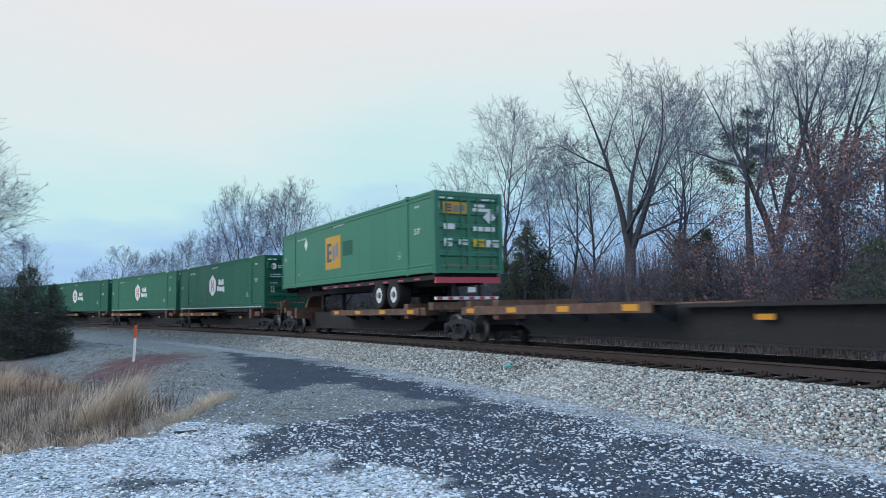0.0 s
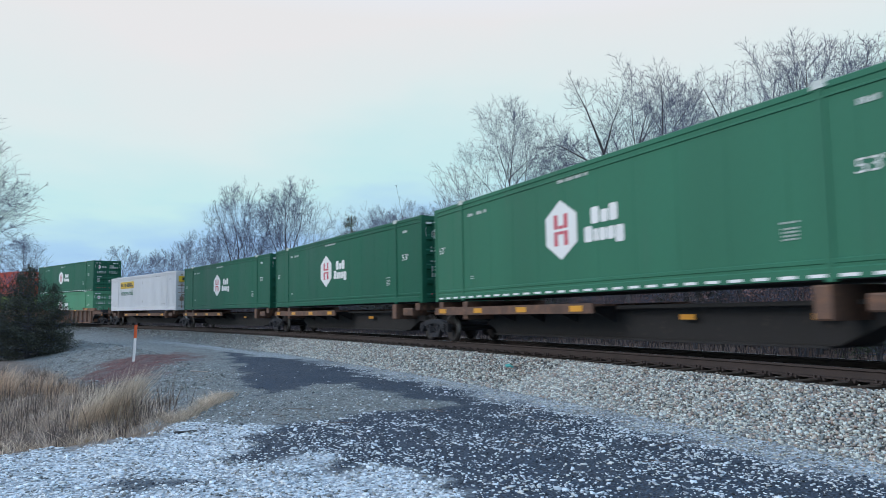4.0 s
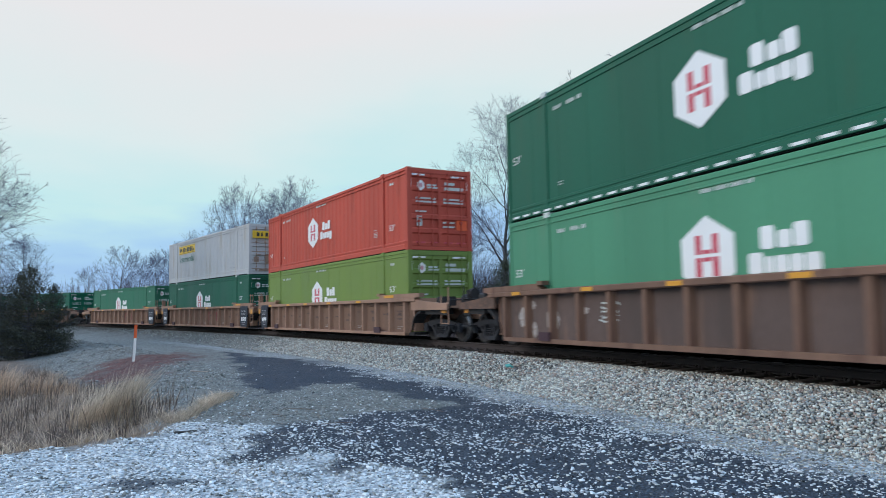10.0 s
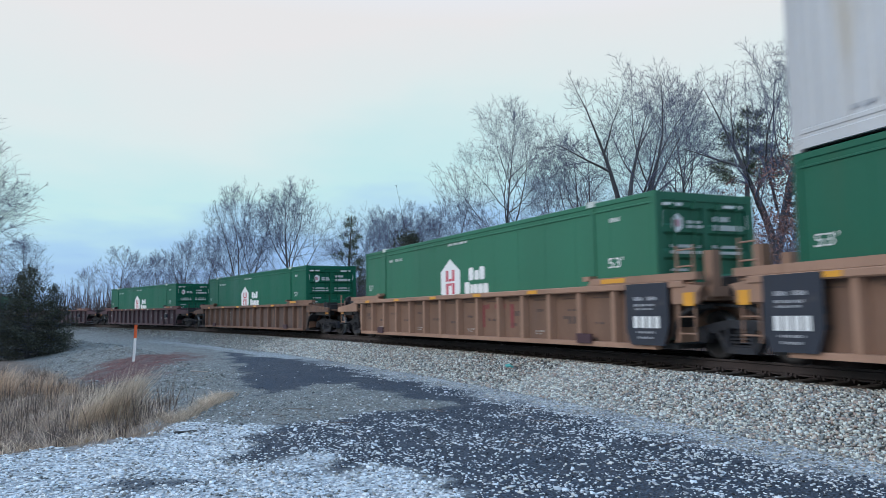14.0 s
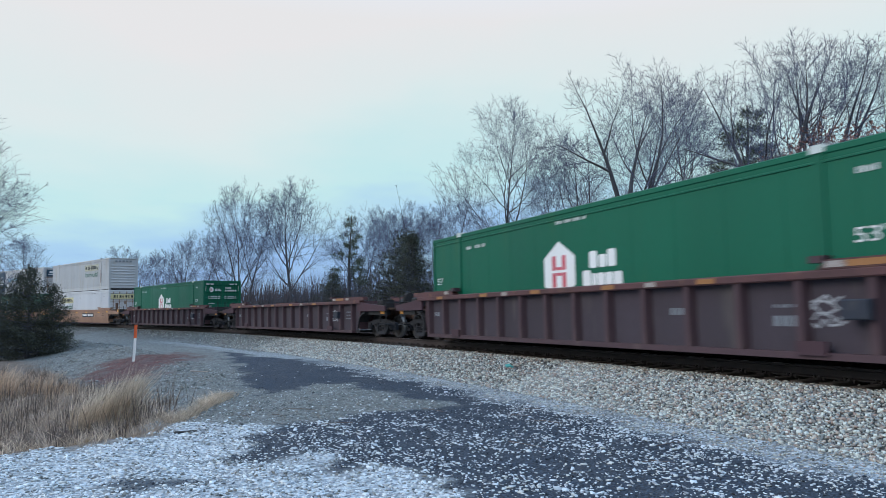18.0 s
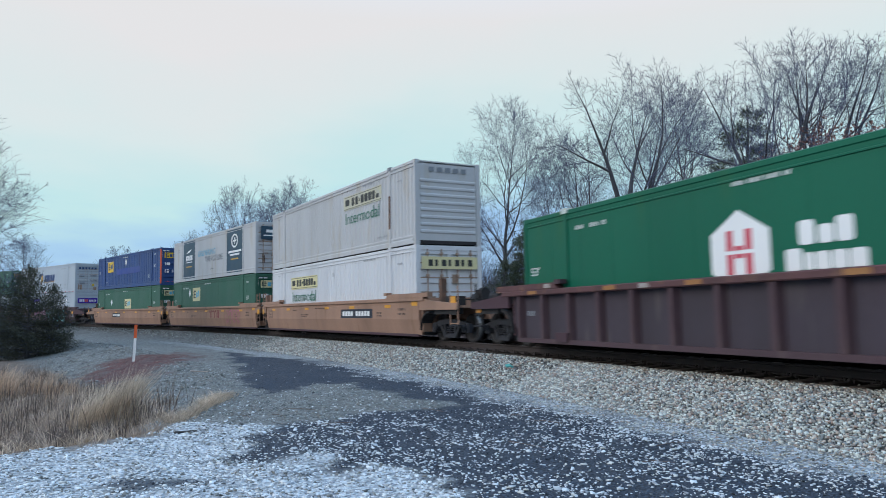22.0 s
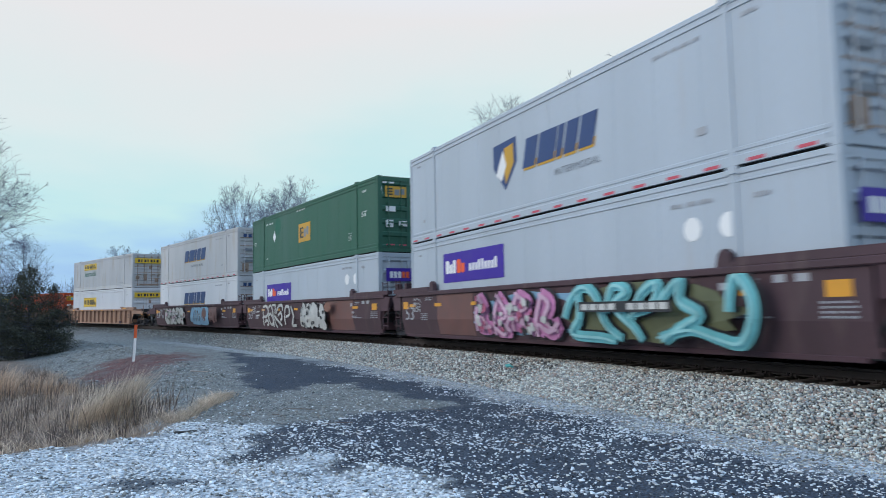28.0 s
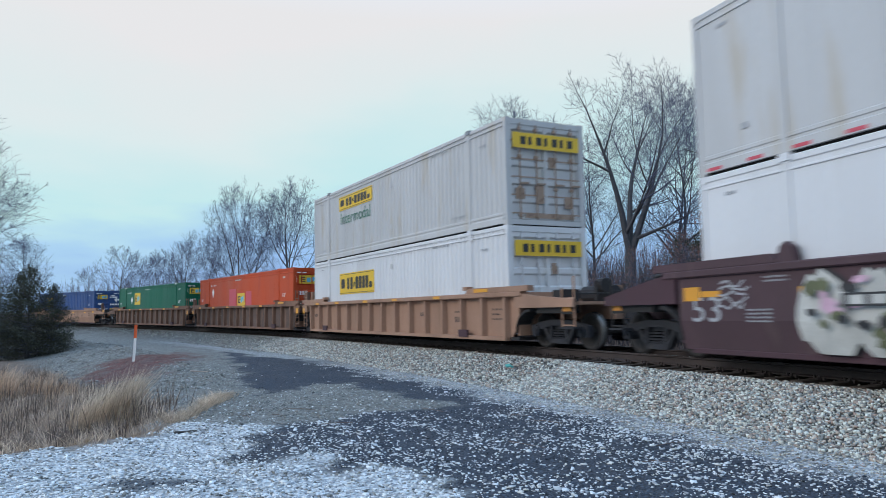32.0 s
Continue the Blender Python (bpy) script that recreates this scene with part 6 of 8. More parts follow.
    for s in (14.9, 38.3, 84.8):
        hub_marks(container(s, h, LOW, M_GREEN_NEW, "plate", "bright " + HUBGREEN + " alone on a well car"))
    van_marks(container(107.9, h, LOW, M_WHITE, "fine", "white container with rust-stained doors" + stacked, rods=M_RUST_PALE), x=-5.07, z=1.79, panel=M_MARK_PALE)
    c = container(107.9, h, HIGH, M_WHITE_OLD, "fine", "weathered white container with a ribbed front wall" + stacked, end="front")
    van_marks(c, x=1.73, z=1.88, panel=M_MARK_WORN, end_panel=False)
    sign(c, "rust_streak", Geo().box(6.03, 6.16, -0.004, 0, 0.7, 1.9), M_RUSTY, y=-CW - 0.009, label="rust streak down the lifting post")
    emp_marks(container(127.0, h, LOW, M_EMERALD, "plate", "blue-green container with a pale yellow logo panel" + stacked), x=-3.47, w=1.6, h=0.9, z=1.53, panel=M_MARK_PALE, diamond=(-4.16, 2.1))
    reefer_marks(container(127.0, h, HIGH, M_WHITE_OLD, "plate", "white refrigerated container with dark picture panels" + stacked, rods=M_RUST_PALE))
    emp_marks(container(146.5, h, LOW, M_EMERALD, "plate", "blue-green container with a yellow logo panel" + stacked), x=-0.37, w=1.6, h=0.8, z=1.17, panel=M_MARK_PALE, diamond=(-3.99, 1.72))
    c = container(146.5, h, HIGH, M_BLUE, "folded", "blue ribbed container with a yellow logo panel" + stacked)
    emp_marks(c, x=-5.18, w=1.56, h=0.95, z=1.5, tint=M_MARK_NAVY, diamond=(-0.2, 2.2))
    part("door_edge", Geo().box(CL - 0.01, CL + 0.004, -CW, -CW + 0.09, 0.12, CH - 0.12), M_SIGNAL, c, "orange edge beside the door")
    part("door_edge", Geo().box(CL - 0.09, CL + 0.0, -CW - 0.005, -CW, 0.12, CH - 0.12), M_SIGNAL, c, "orange edge beside the door")
    add_bars(c, [(-2.7, 1.2, 6.0, 0.5)], FACE - 0.003, M_BLUE_GHOST, "faded_patch")
    parcel_marks(container(169.5, h, LOW, M_GREY, "plate", "pale grey container with a purple logo panel" + stacked))
    swift_marks(container(169.5, h, HIGH, M_GREY, "plate", "pale grey container with crest and blue blocks" + stacked, rods=M_WHITE_OLD), crest=True, x=-0.65, z=1.24, wide=3.0, high=0.72)
    parcel_marks(container(188.7, h, LOW, M_GREY, "plate", "pale grey container with a purple logo panel" + stacked), z=1.28)
    c = container(188.7, h, HIGH, M_EMERALD, "plate", "blue-green container with a gold logo panel" + stacked, foot=0.2)
    emp_marks(c, x=-0.62, w=1.55, h=0.87, z=1.08, tint=M_MARK_GREY, panel=M_MARK_GOLD, diamond=(-4.27, 1.7))
    sign(c, "faded_patch", Geo().cyl(-3.7, 0, 2.2, 0.45, -0.003, 0, "y", 14), M_GREEN_NEW, label="round bright green patch")
    for lift, nm in ((LOW, "white container with slanted dark blue blocks"), (HIGH, "weathered white container with slanted dark blue blocks")):
        swift_marks(container(207.7, h, lift, M_WHITE if lift == LOW else M_WHITE_OLD, "plate", nm + stacked, rods=M_WHITE))
    van_marks(container(231.1, h, LOW, M_WHITE, "fine", "white container with a yellow logo panel" + stacked), x=-4.8, z=1.4, word=False, wide=3.7, high=0.85)
    van_marks(container(231.1, h, HIGH, M_WHITE_OLD, "fine", "white container with rust-stained doors" + stacked, rods=M_RUST_PALE), x=-4.83, z=1.96, wide=3.6)
    c = container(250.3, h, LOW, M_ORANGE, "plate", "orange-red container with a yellow logo panel alone on a well car")
    emp_marks(c, x=-0.42, w=1.3, h=0.72, z=1.12, diamond=(-5.2, 2.0))
    add_bars(c, [(-1.9, 1.12, 1.2, 1.0), (1.1, 1.12, 0.9, 0.8)], FACE - 0.003, M_MARK_RED, "faded_patch")
    emp_marks(container(269.8, h, LOW, M_GREEN_NEW, "plate", "green container with a yellow logo panel alone on a well car"), x=-3.7, w=1.5, h=0.95, z=1.46)
    emp_marks(container(293.0, h, LOW, M_BLUE, "folded", "blue ribbed container alone on a well car"), x=-5.2, w=1.5, h=0.9, z=1.5)
    paint_cars(cars)


def paint_cars(cars):
    """Spray paint, number panels and company marks on the smooth cars."""
    p = Paint(cars[169.5])
    p.shape([[(-5.6, 0.26), (-3.2, 0.26), (-3.2, 0.71), (-5.6, 0.71)], [(-5.6, 0.71), (-3.2, 0.71), (-3.2, 1.44), (-5.6, 1.44)]], "earth")
    p.shape([Paint.blob(random.Random(21), 0.0, 0.85, 3.4, 0.5, 22, 0.12)], "sky")
    p.piece(5, -3.0, 1.3, 4, (("black", 0.52), ("pink", 0.40), ("rose", 0.12)), ("black", "magenta", "silver"))
    p.shape([Paint.blob(random.Random(22), 4.1, 0.85, 2.4, 0.55, 22, 0.12)], "moss")
    turquoise = [[(1.75, 0.75), (2.0, 1.15), (2.45, 1.38), (2.85, 1.2), (3.2, 0.6), (3.6, 0.36)], [(2.3, 1.25), (2.3, 0.75), (2.0, 0.42), (3.0, 0.36), (3.4, 0.3)],
                 [(3.2, 0.85), (3.45, 1.36), (3.9, 1.25), (3.5, 1.0), (4.0, 0.6), (4.2, 0.34)], [(4.0, 0.75), (4.3, 1.2), (4.75, 1.38), (4.6, 1.0), (4.1, 0.85)],
                 [(4.75, 1.0), (5.3, 1.4), (5.3, 1.05), (5.75, 0.8), (5.2, 0.55), (4.8, 0.35)], [(4.7, 0.4), (5.5, 0.55), (6.1, 0.42), (6.55, 0.36), (6.85, 0.7), (6.85, 1.1), (6.6, 1.42), (6.45, 1.2), (6.4, 0.85)]]
    p.brush(turquoise, (("black", 0.30), ("cyan", 0.23), ("mint", 0.06)))
    p.shape([[(2.45, 0.88), (5.2, 0.86), (5.2, 1.06), (2.45, 1.08)]], "black")
    p.shape([[(2.55 + 0.29 * i, 0.91), (2.78 + 0.29 * i, 0.91), (2.78 + 0.29 * i, 1.03), (2.55 + 0.29 * i, 1.03)] for i in range(9) if i != 4], "silver")
    p = Paint(cars[188.7])
    p.shape([[(3.4, 0.26), (6.1, 0.26), (6.1, 0.71), (3.4, 0.71)], [(3.4, 0.71), (6.1, 0.71), (6.1, 1.44), (3.4, 1.44)]], "earth")
    silver = [[(-5.6, 1.3), (-5.0, 1.34), (-4.65, 1.05), (-5.0, 0.8), (-5.5, 0.82)], [(-5.55, 1.2), (-5.5, 0.7), (-5.6, 0.3)], [(-5.3, 0.5), (-4.9, 0.62), (-4.7, 0.45), (-5.0, 0.35)],
              [(-4.6, 1.25), (-4.2, 1.36), (-3.85, 1.0), (-3.9, 0.5), (-4.3, 0.42), (-4.5, 0.8), (-4.2, 0.95), (-3.9, 0.8)], [(-3.85, 1.1), (-3.75, 0.7), (-3.85, 0.28)],
              [(-3.9, 1.38), (-3.4, 1.36), (-3.45, 0.95)], [(-3.3, 0.95), (-2.9, 1.3), (-2.4, 1.36), (-2.2, 1.1)], [(-3.5, 0.85), (-3.0, 0.6), (-2.5, 0.35)], [(-3.5, 0.7), (-3.4, 0.4), (-3.2, 0.28)], [(-2.9, 0.85), (-2.5, 1.0), (-2.3, 0.75), (-2.6, 0.6)],
              [(-1.9, 0.4), (-1.8, 1.2), (-1.3, 1.25), (-1.2, 0.9), (-1.7, 0.8)], [(-1.0, 1.3), (-0.6, 0.8), (-0.9, 0.4), (-0.3, 0.4)]]
    p.brush(silver, (("silver", 0.15),))
    p.brush([[(-6.5, 1.05), (-5.9, 1.08)], [(-6.5, 0.85), (-5.9, 0.88)]], (("silver", 0.08),))
    p.piece(6, 0.5, 3.7, 4, (("black", 0.5), ("silver", 0.42)), ("black",))
    p.shape([Paint.blob(random.Random(3), 4.0, 1.2, 0.36, 0.2, 12, 0.1)], "rust")
    p = Paint(cars[207.7])
    p.piece(11, -5.7, -1.3, 5, (("black", 0.56), ("silver", 0.48)), ("rose", "moss", "black"))
    p.shape([[(-4.9, 0.9), (-2.0, 0.9), (-2.0, 1.08), (-4.9, 1.08)]], "black")
    p.shape([[(-4.8 + 0.34 * i, 0.93), (-4.56 + 0.34 * i, 0.93), (-4.56 + 0.34 * i, 1.05), (-4.8 + 0.34 * i, 1.05)] for i in range(8)], "silver")
    p.brush([[(0.75, 0.45), (0.85, 0.9), (1.1, 1.3)], [(1.2, 0.3), (1.25, 0.8), (1.5, 1.36)], [(1.75, 0.28), (1.8, 1.4)], [(2.3, 0.26), (2.25, 0.8), (2.35, 1.42)], [(2.85, 0.28), (2.9, 0.9), (2.85, 1.4)], [(3.35, 0.26), (3.4, 1.42)], [(3.85, 0.3), (3.8, 0.8), (3.9, 1.4)]], (("sky", 0.66),))
    p.shape([Paint.blob(random.Random(5), 3.3, 0.95, 0.45, 0.42, 16, 0.04)], "clay")
    p.shape([Paint.blob(random.Random(6), 3.3, 0.95, 0.33, 0.3, 14, 0.06)], "earth")
    p.brush([[(3.05, 1.05), (3.55, 1.05)], [(3.1, 0.95), (3.5, 0.93)], [(3.1, 0.85), (3.5, 0.85)]], (("rust", 0.04),))
    p.brush([[(1.3, 0.5), (1.35, 1.1), (1.75, 1.15), (1.8, 0.5)], [(2.1, 0.5), (2.1, 1.2)], [(2.1, 0.9), (2.5, 0.95), (2.5, 0.5)]], (("black", 0.07), ("silver", 0.03)))
    p.brush([[(4.5, 0.5), (4.6, 1.1), (5.1, 1.15), (5.0, 0.8), (4.6, 0.8)], [(5.2, 0.45), (5.3, 1.1), (5.6, 1.1), (5.7, 0.5)], [(4.4, 1.2), (5.8, 1.22)]], (("earth", 0.4), ("clay", 0.14)))
    p.shape([Paint.blob(random.Random(8), -0.6, 0.92, 0.3, 0.2, 14, 0.04)], "silver")
    p.shape([Paint.blob(random.Random(8), -0.6, 0.92, 0.22, 0.14, 14, 0.04)], "earth")
    c = cars[107.9]
    pl = part("number_panel", Geo().box(1.82, 4.9, -0.004, 0, 0.74, 1.08), M_SLATE, c, "dark panel with white bars", pose(0, -1.474, 0))
    add_bars(pl, [(2.0, 0.82, 0.22, 0.18), (2.28, 0.82, 0.22, 0.18), (2.56, 0.82, 0.22, 0.18), (2.84, 0.82, 0.22, 0.18), (3.35, 0.82, 0.2, 0.18), (3.62, 0.82, 0.2, 0.18), (3.89, 0.82, 0.2, 0.18), (4.16, 0.82, 0.2, 0.18), (4.43, 0.82, 0.2, 0.18)], -0.004, M_MARK_WHITE)
    pl = part("number_panel", Geo().box(-3.0, -0.9, -0.004, 0, 0.74, 1.08), M_SLATE, cars[146.5], "dark panel with white bars", pose(0, -1.474, 0))
    add_bars(pl, [(-2.85 + 0.24 * i, 0.82, 0.17, 0.18) for i in range(8)], -0.004, M_MARK_WHITE)
    add_bars(cars[127.0], [(0.68, 1.07, 0.6, 0.11), (0.9, 0.73, 0.14, 0.34), (1.38, 1.07, 0.6, 0.11), (1.6, 0.73, 0.14, 0.34), (2.1, 0.73, 0.16, 0.45), (2.36, 0.73, 0.16, 0.45)], -1.474, M_COMPANY, "company_bar")
    p = Paint(cars[127.0])
    p.throw(12, 3.6, 6.2, "magenta", 0.05, 4)
    for s, x in ((-28.0, 0.95), (-8.4, 0.95)):
        add_bars(cars[s], [(x, 0.98, 0.7, 0.13), (x + 0.28, 0.5, 0.14, 0.48), (x + 0.85, 0.98, 0.7, 0.13), (x + 1.12, 0.5, 0.14, 0.48), (x + 1.75, 0.5, 0.16, 0.6)], -1.342, M_COMPANY, "company_bar")


build_spine_train()
build_trailer()
build_wells()

# ---- stones ----
M_BALLAST = mat("ballast stone", (0.87, 0.87, 0.81), 0.9, vary=0.12, scale=9.0, grain=60.0, tones=(
    (0.40, 0.40, 0.40), (0.54, 0.46, 0.42), (0.20, 0.20, 0.22), (0.74, 0.77, 0.77), (0.36, 0.40, 0.44), (0.60, 0.58, 0.55), (0.29, 0.25, 0.24), (0.53, 0.56, 0.56), (0.82, 0.84, 0.85), (0.43, 0.33, 0.31), (0.27, 0.29, 0.31)))
M_LIMESTONE = mat("pale limestone", (0.95, 0.95, 0.95), 0.9, vary=0.16, scale=9.0, grain=60.0, tones=(
    (0.76, 0.80, 0.84), (0.66, 0.71, 0.76), (0.82, 0.86, 0.90), (0.48, 0.52, 0.57), (0.72, 0.73, 0.72), (0.80, 0.85, 0.90), (0.36, 0.39, 0.43), (0.70, 0.75, 0.81)))
M_TARSTONE = mat("tarry stone", (0.024, 0.036, 0.058), 0.8, vary=0.4, scale=9.0, grain=60.0, island=0.6)
M_GREYSTONE = mat("grey gravel stone", (0.95, 0.95, 0.95), 0.9, vary=0.25, scale=9.0, grain=60.0, tones=(
    (0.26, 0.28, 0.278), (0.18, 0.195, 0.195), (0.34, 0.355, 0.35), (0.24, 0.245, 0.235), (0.11, 0.12, 0.125), (0.28, 0.265, 0.24), (0.40, 0.42, 0.425)))


def chip():
    """A broken block with eight corners."""
    v = np.array([(i, j, k) for i in (-1, 1) for j in (-1, 1) for k in (-1, 1)], float) * 0.72
    q = [(0, 1, 3, 2), (4, 6, 7, 5), (0, 4, 5, 1), (2, 3, 7, 6), (0, 2, 6, 4), (1, 5, 7, 3)]
    return v, np.array([t for a, b, c, d in q for t in ((a, b, c), (a, c, d))])


def octa():
    v = np.array([(1, 0, 0), (-1, 0, 0), (0, 1, 0), (0, -1, 0), (0, 0, 1), (0, 0, -1)], float)
    f = np.array([(0, 2, 4), (2, 1, 4), (1, 3, 4), (3, 0, 4), (2, 0, 5), (1, 2, 5), (3, 1, 5), (0, 3, 5)])
    return v, f


def stones(name, x, y, size, flat, material, label, seed, shape=octa, sink=0.3):
    """Many broken stones on the ground, joined as one thing of stuff."""
    r = np.random.RandomState(seed)
    n = len(x)
    base, tris = shape()
    k = len(base)
    z = ground_height(x, y)
    v = base[None] * (1 + r.uniform(-0.36, 0.36, (n, k, 1)))
    ax = np.stack([r.uniform(0.75, 1.35, n), r.uniform(0.6, 1.0, n), r.uniform(0.75, 1.1, n) * flat], 1) * size[:, None] / 2
    # tumble a little, then turn about the upright
    tilt = r.uniform(-0.8, 0.8, n)
    v = v * ax[:, None]
    c, s = np.cos(tilt)[:, None], np.sin(tilt)[:, None]
    v = np.stack([v[..., 0], v[..., 1] * c - v[..., 2] * s, v[..., 1] * s + v[..., 2] * c], -1)
    a = r.uniform(0, 6.28, n)
    c, s = np.cos(a)[:, None], np.sin(a)[:, None]
    v = np.stack([v[..., 0] * c - v[..., 1] * s, v[..., 0] * s + v[..., 1] * c, v[..., 2]], -1)
    v = v + np.stack([x, y, z + ax[:, 2] * (1 - 2 * sink)], 1)[:, None]
    f = (tris[None] + (np.arange(n) * k)[:, None, None]).reshape(-1, 3)
    tagged(new(name, tri_mesh(name, v.reshape(-1, 3), f, material)), label, "gravel", kind="stuff")


def tri_mesh(name, v, f, *mats, slots=None, smooth=False):
    me = bpy.data.meshes.new(name)
    me.vertices.add(len(v))
    me.vertices.foreach_set("co", np.asarray(v, np.float32).ravel())
    me.loops.add(f.size)
    me.loops.foreach_set("vertex_index", f.ravel().astype(np.int32))
    me.polygons.add(len(f))
    me.polygons.foreach_set("loop_start", (np.arange(len(f)) * f.shape[1]).astype(np.int32))
    for m in mats:
        me.materials.append(m)
    if slots is not None:
        me.polygons.foreach_set("material_index", np.asarray(slots, np.int32))
    if smooth:
        me.polygons.foreach_set("use_smooth", np.ones(len(f), bool))
    me.update(calc_edges=True)
    me.validate()
    return me


def field(r, n, w0, w1, q0, q1):
    """Random points beside the track, between two distances from it."""
    q, w = r.uniform(q0, q1, n), r.uniform(w0, w1, n)
    x0, y0 = line(q + 0.5)
    x1, y1 = line(q - 0.5)
    dx, dy = x1 - x0, y1 - y0
    d = np.hypot(dx, dy)
    x, y = line(q)
    return x + dy / d * w, y - dx / d * w, w


def build_stones():
    r = np.random.RandomState(5)
    # shoulder of the track, near, middle and far
    for n, q0, q1, lo, hi, shape, seed in ((26000, 1.0, 13.0, 0.020, 0.058, chip, 1), (20000, 11.0, 36.0, 0.028, 0.068, chip, 2)):
        x, y, w = field(r, n, 1.25, 3.3, q0, q1)
        stones("ballast", x, y, r.uniform(lo, hi, n), 0.8, M_BALLAST, "grey and buff crushed stone ballast beside the rails", seed, shape, 0.12)
    x, y, w = field(r, 3500, -1.2, 1.2, -2.0, 40.0)
    stones("ballast", x, y, r.uniform(0.04, 0.08, len(x)), 0.75, M_BALLAST, "grey and buff crushed stone ballast between the rails", 4, octa, 0.2)
    x, y, w = field(r, 7000, 1.25, 3.3, 33.0, 62.0)
    m = r.uniform(0, 1, len(x)) < np.clip((62.0 - near_line(x, y)[1]) / 29.0, 0, 1)
    stones("ballast", x[m], y[m], r.uniform(0.035, 0.075, m.sum()), 0.8, M_BALLAST, "grey and buff crushed stone ballast beside the rails", 6, octa, 0.12)
    x, y, w = field(r, 9000, 1.25, 3.6, 33.0, 85.0)
    stones("ballast", x, y, r.uniform(0.05, 0.10, len(x)), 0.8, M_GREYSTONE, "grey crushed stone ballast far along the curve", 3, octa, 0.2)
    # the bank on the far side of the ditch
    x, y, w = field(r, 19000, 3.3, 12.0, 16.0, 66.0)
    m = (beside(LEFT_EDGE, x, y) > -0.5) & (ground_masks(x, y)[3] < 0.4) & (ground_masks(x, y)[2] < 0.35 + 0.3 * r.uniform(0, 1, len(x)))
    stones("grey_gravel", x[m], y[m], r.uniform(0.04, 0.11, m.sum()), 0.5, M_GREYSTONE, "grey crushed stone on the track bank", 15, octa, 0.3)
    # the pad in front of the camera
    n = 185000
    d = np.sqrt(r.uniform(5.2 ** 2, 26.0 ** 2, n))
    a = r.uniform(-0.62, 0.62, n)
    x, y = d * np.sin(a), d * np.cos(a)
    w, q = near_line(x, y)
    road, chalk, red, grass, leaf, bed = ground_masks(x, y)
    keep = (w > 3.0) & (grass < 0.4) & (red < 0.5) & (r.uniform(0, 1, n) < np.clip(11.0 / d, 0, 1) ** 1.6)
    patch = step(0.1, 0.9, 0.5 + 0.5 * waves(x, y, 2.2, 21))
    u = r.uniform(0, 1, n)
    white = keep & (u < np.where(chalk > 0.45, 0.80, np.where(road > 0.5, (0.26 + 0.44 * patch) * np.clip(10.5 / y, 0.02, 1.0) ** 3 * np.where((y > 12.5) & (x < 0.5), 0.12, 1.0), 0.10)))
    size = np.where((r.uniform(0, 1, n) < 0.06), r.uniform(0.045, 0.075, n), r.uniform(0.012, 0.040, n))
    size = np.where((chalk > 0.45) & (road < 0.5), np.where(r.uniform(0, 1, n) < 0.06, r.uniform(0.045, 0.07, n), r.uniform(0.018, 0.048, n)), size)
    near = d < 11
    grit = white & (w < 4.6) & (road < 0.5)
    stones("pale_gravel", x[grit], y[grit], size[grit], 0.4, M_BALLAST, "pale mixed grit along the foot of the ballast", 16, octa, 0.3)
    white = white & ~grit
    for k, m in ((1, white & near), (2, white & ~near)):
        stones("white_gravel", x[m], y[m], size[m] * (1.0 if k == 1 else 1.2), 0.34, M_LIMESTONE, "pale limestone gravel scattered over the ground", 10 + k, chip if k == 1 else octa, 0.3)
    dark = keep & ~white & ~grit & (road > 0.5) & (u > 0.55)
    stones("dark_gravel", x[dark], y[dark], size[dark] * 0.7, 0.6, M_TARSTONE, "dark crumbs of asphalt millings on the track-side road", 13, octa, 0.35)
    grey = keep & ~white & ~grit & (road < 0.5) & (u > 0.35)
    stones("grey_gravel", x[grey], y[grey], size[grey], 0.6, M_GREYSTONE, "grey crushed gravel on the pad and its bank", 14, octa, 0.3)


build_stones()

# ---- marker post ----
def build_marker():
    x, y = -11.4, 27.7
    z = float(ground_height(np.array([x]), np.array([y]))[0])
    p = thing("marker_post", "slim white marker post with an orange top beside the track", "marker post")
    p.matrix_basis = pose(x, y, z, 0, 1.0, 12)
    ring = [(-0.047, -0.012), (-0.02, 0.0), (0.02, 0.0), (0.047, -0.012), (0.047, 0.004), (0.02, 0.016), (-0.02, 0.016), (-0.047, 0.004)]
    part("post", Geo().prism(ring, -0.1, 0.86, "z"), M_POSTWHITE, p, "white plastic blade")
    part("cap_sleeve", Geo().prism([(a * 1.1, b * 1.1 - 0.001) for a, b in ring], 0.86, 1.36, "z"), M_SIGNAL, p, "orange sleeve")


build_marker()

# ---- trees ----
M_BARK = mat("grey bark", (0.074, 0.077, 0.090), 0.95, vary=0.35, scale=4.0, grain=30.0, bump=0.5)
M_TWIG = mat("grey twigs", (0.092, 0.112, 0.185), 0.95, vary=0.25, scale=2.0, bump=0.0)
M_LEAF_RED = mat("withered oak leaves", (0.205, 0.118, 0.112), 0.85, vary=0.3, scale=3.0, bump=0.0, island=0.5)
M_CEDAR = mat("cedar foliage", (0.052, 0.060, 0.044), 0.85, vary=0.35, scale=2.5, bump=0.0, island=0.5)
M_PINE = mat("pine needles", (0.058, 0.082, 0.050), 0.8, vary=0.3, scale=2.5, bump=0.0, island=0.45)
M_STRAW = mat("dry straw", (0.58, 0.45, 0.335), 0.9, vary=0.2, scale=1.5, bump=0.0, island=0.35)
M_STRAW_GREY = mat("grey dead grass", (0.40, 0.31, 0.25), 0.9, vary=0.25, scale=1.5, bump=0.0, island=0.4)
M_SEDGE = mat("orange broom sedge", (0.56, 0.38, 0.26), 0.9, vary=0.2, scale=1.5, bump=0.0, island=0.35)
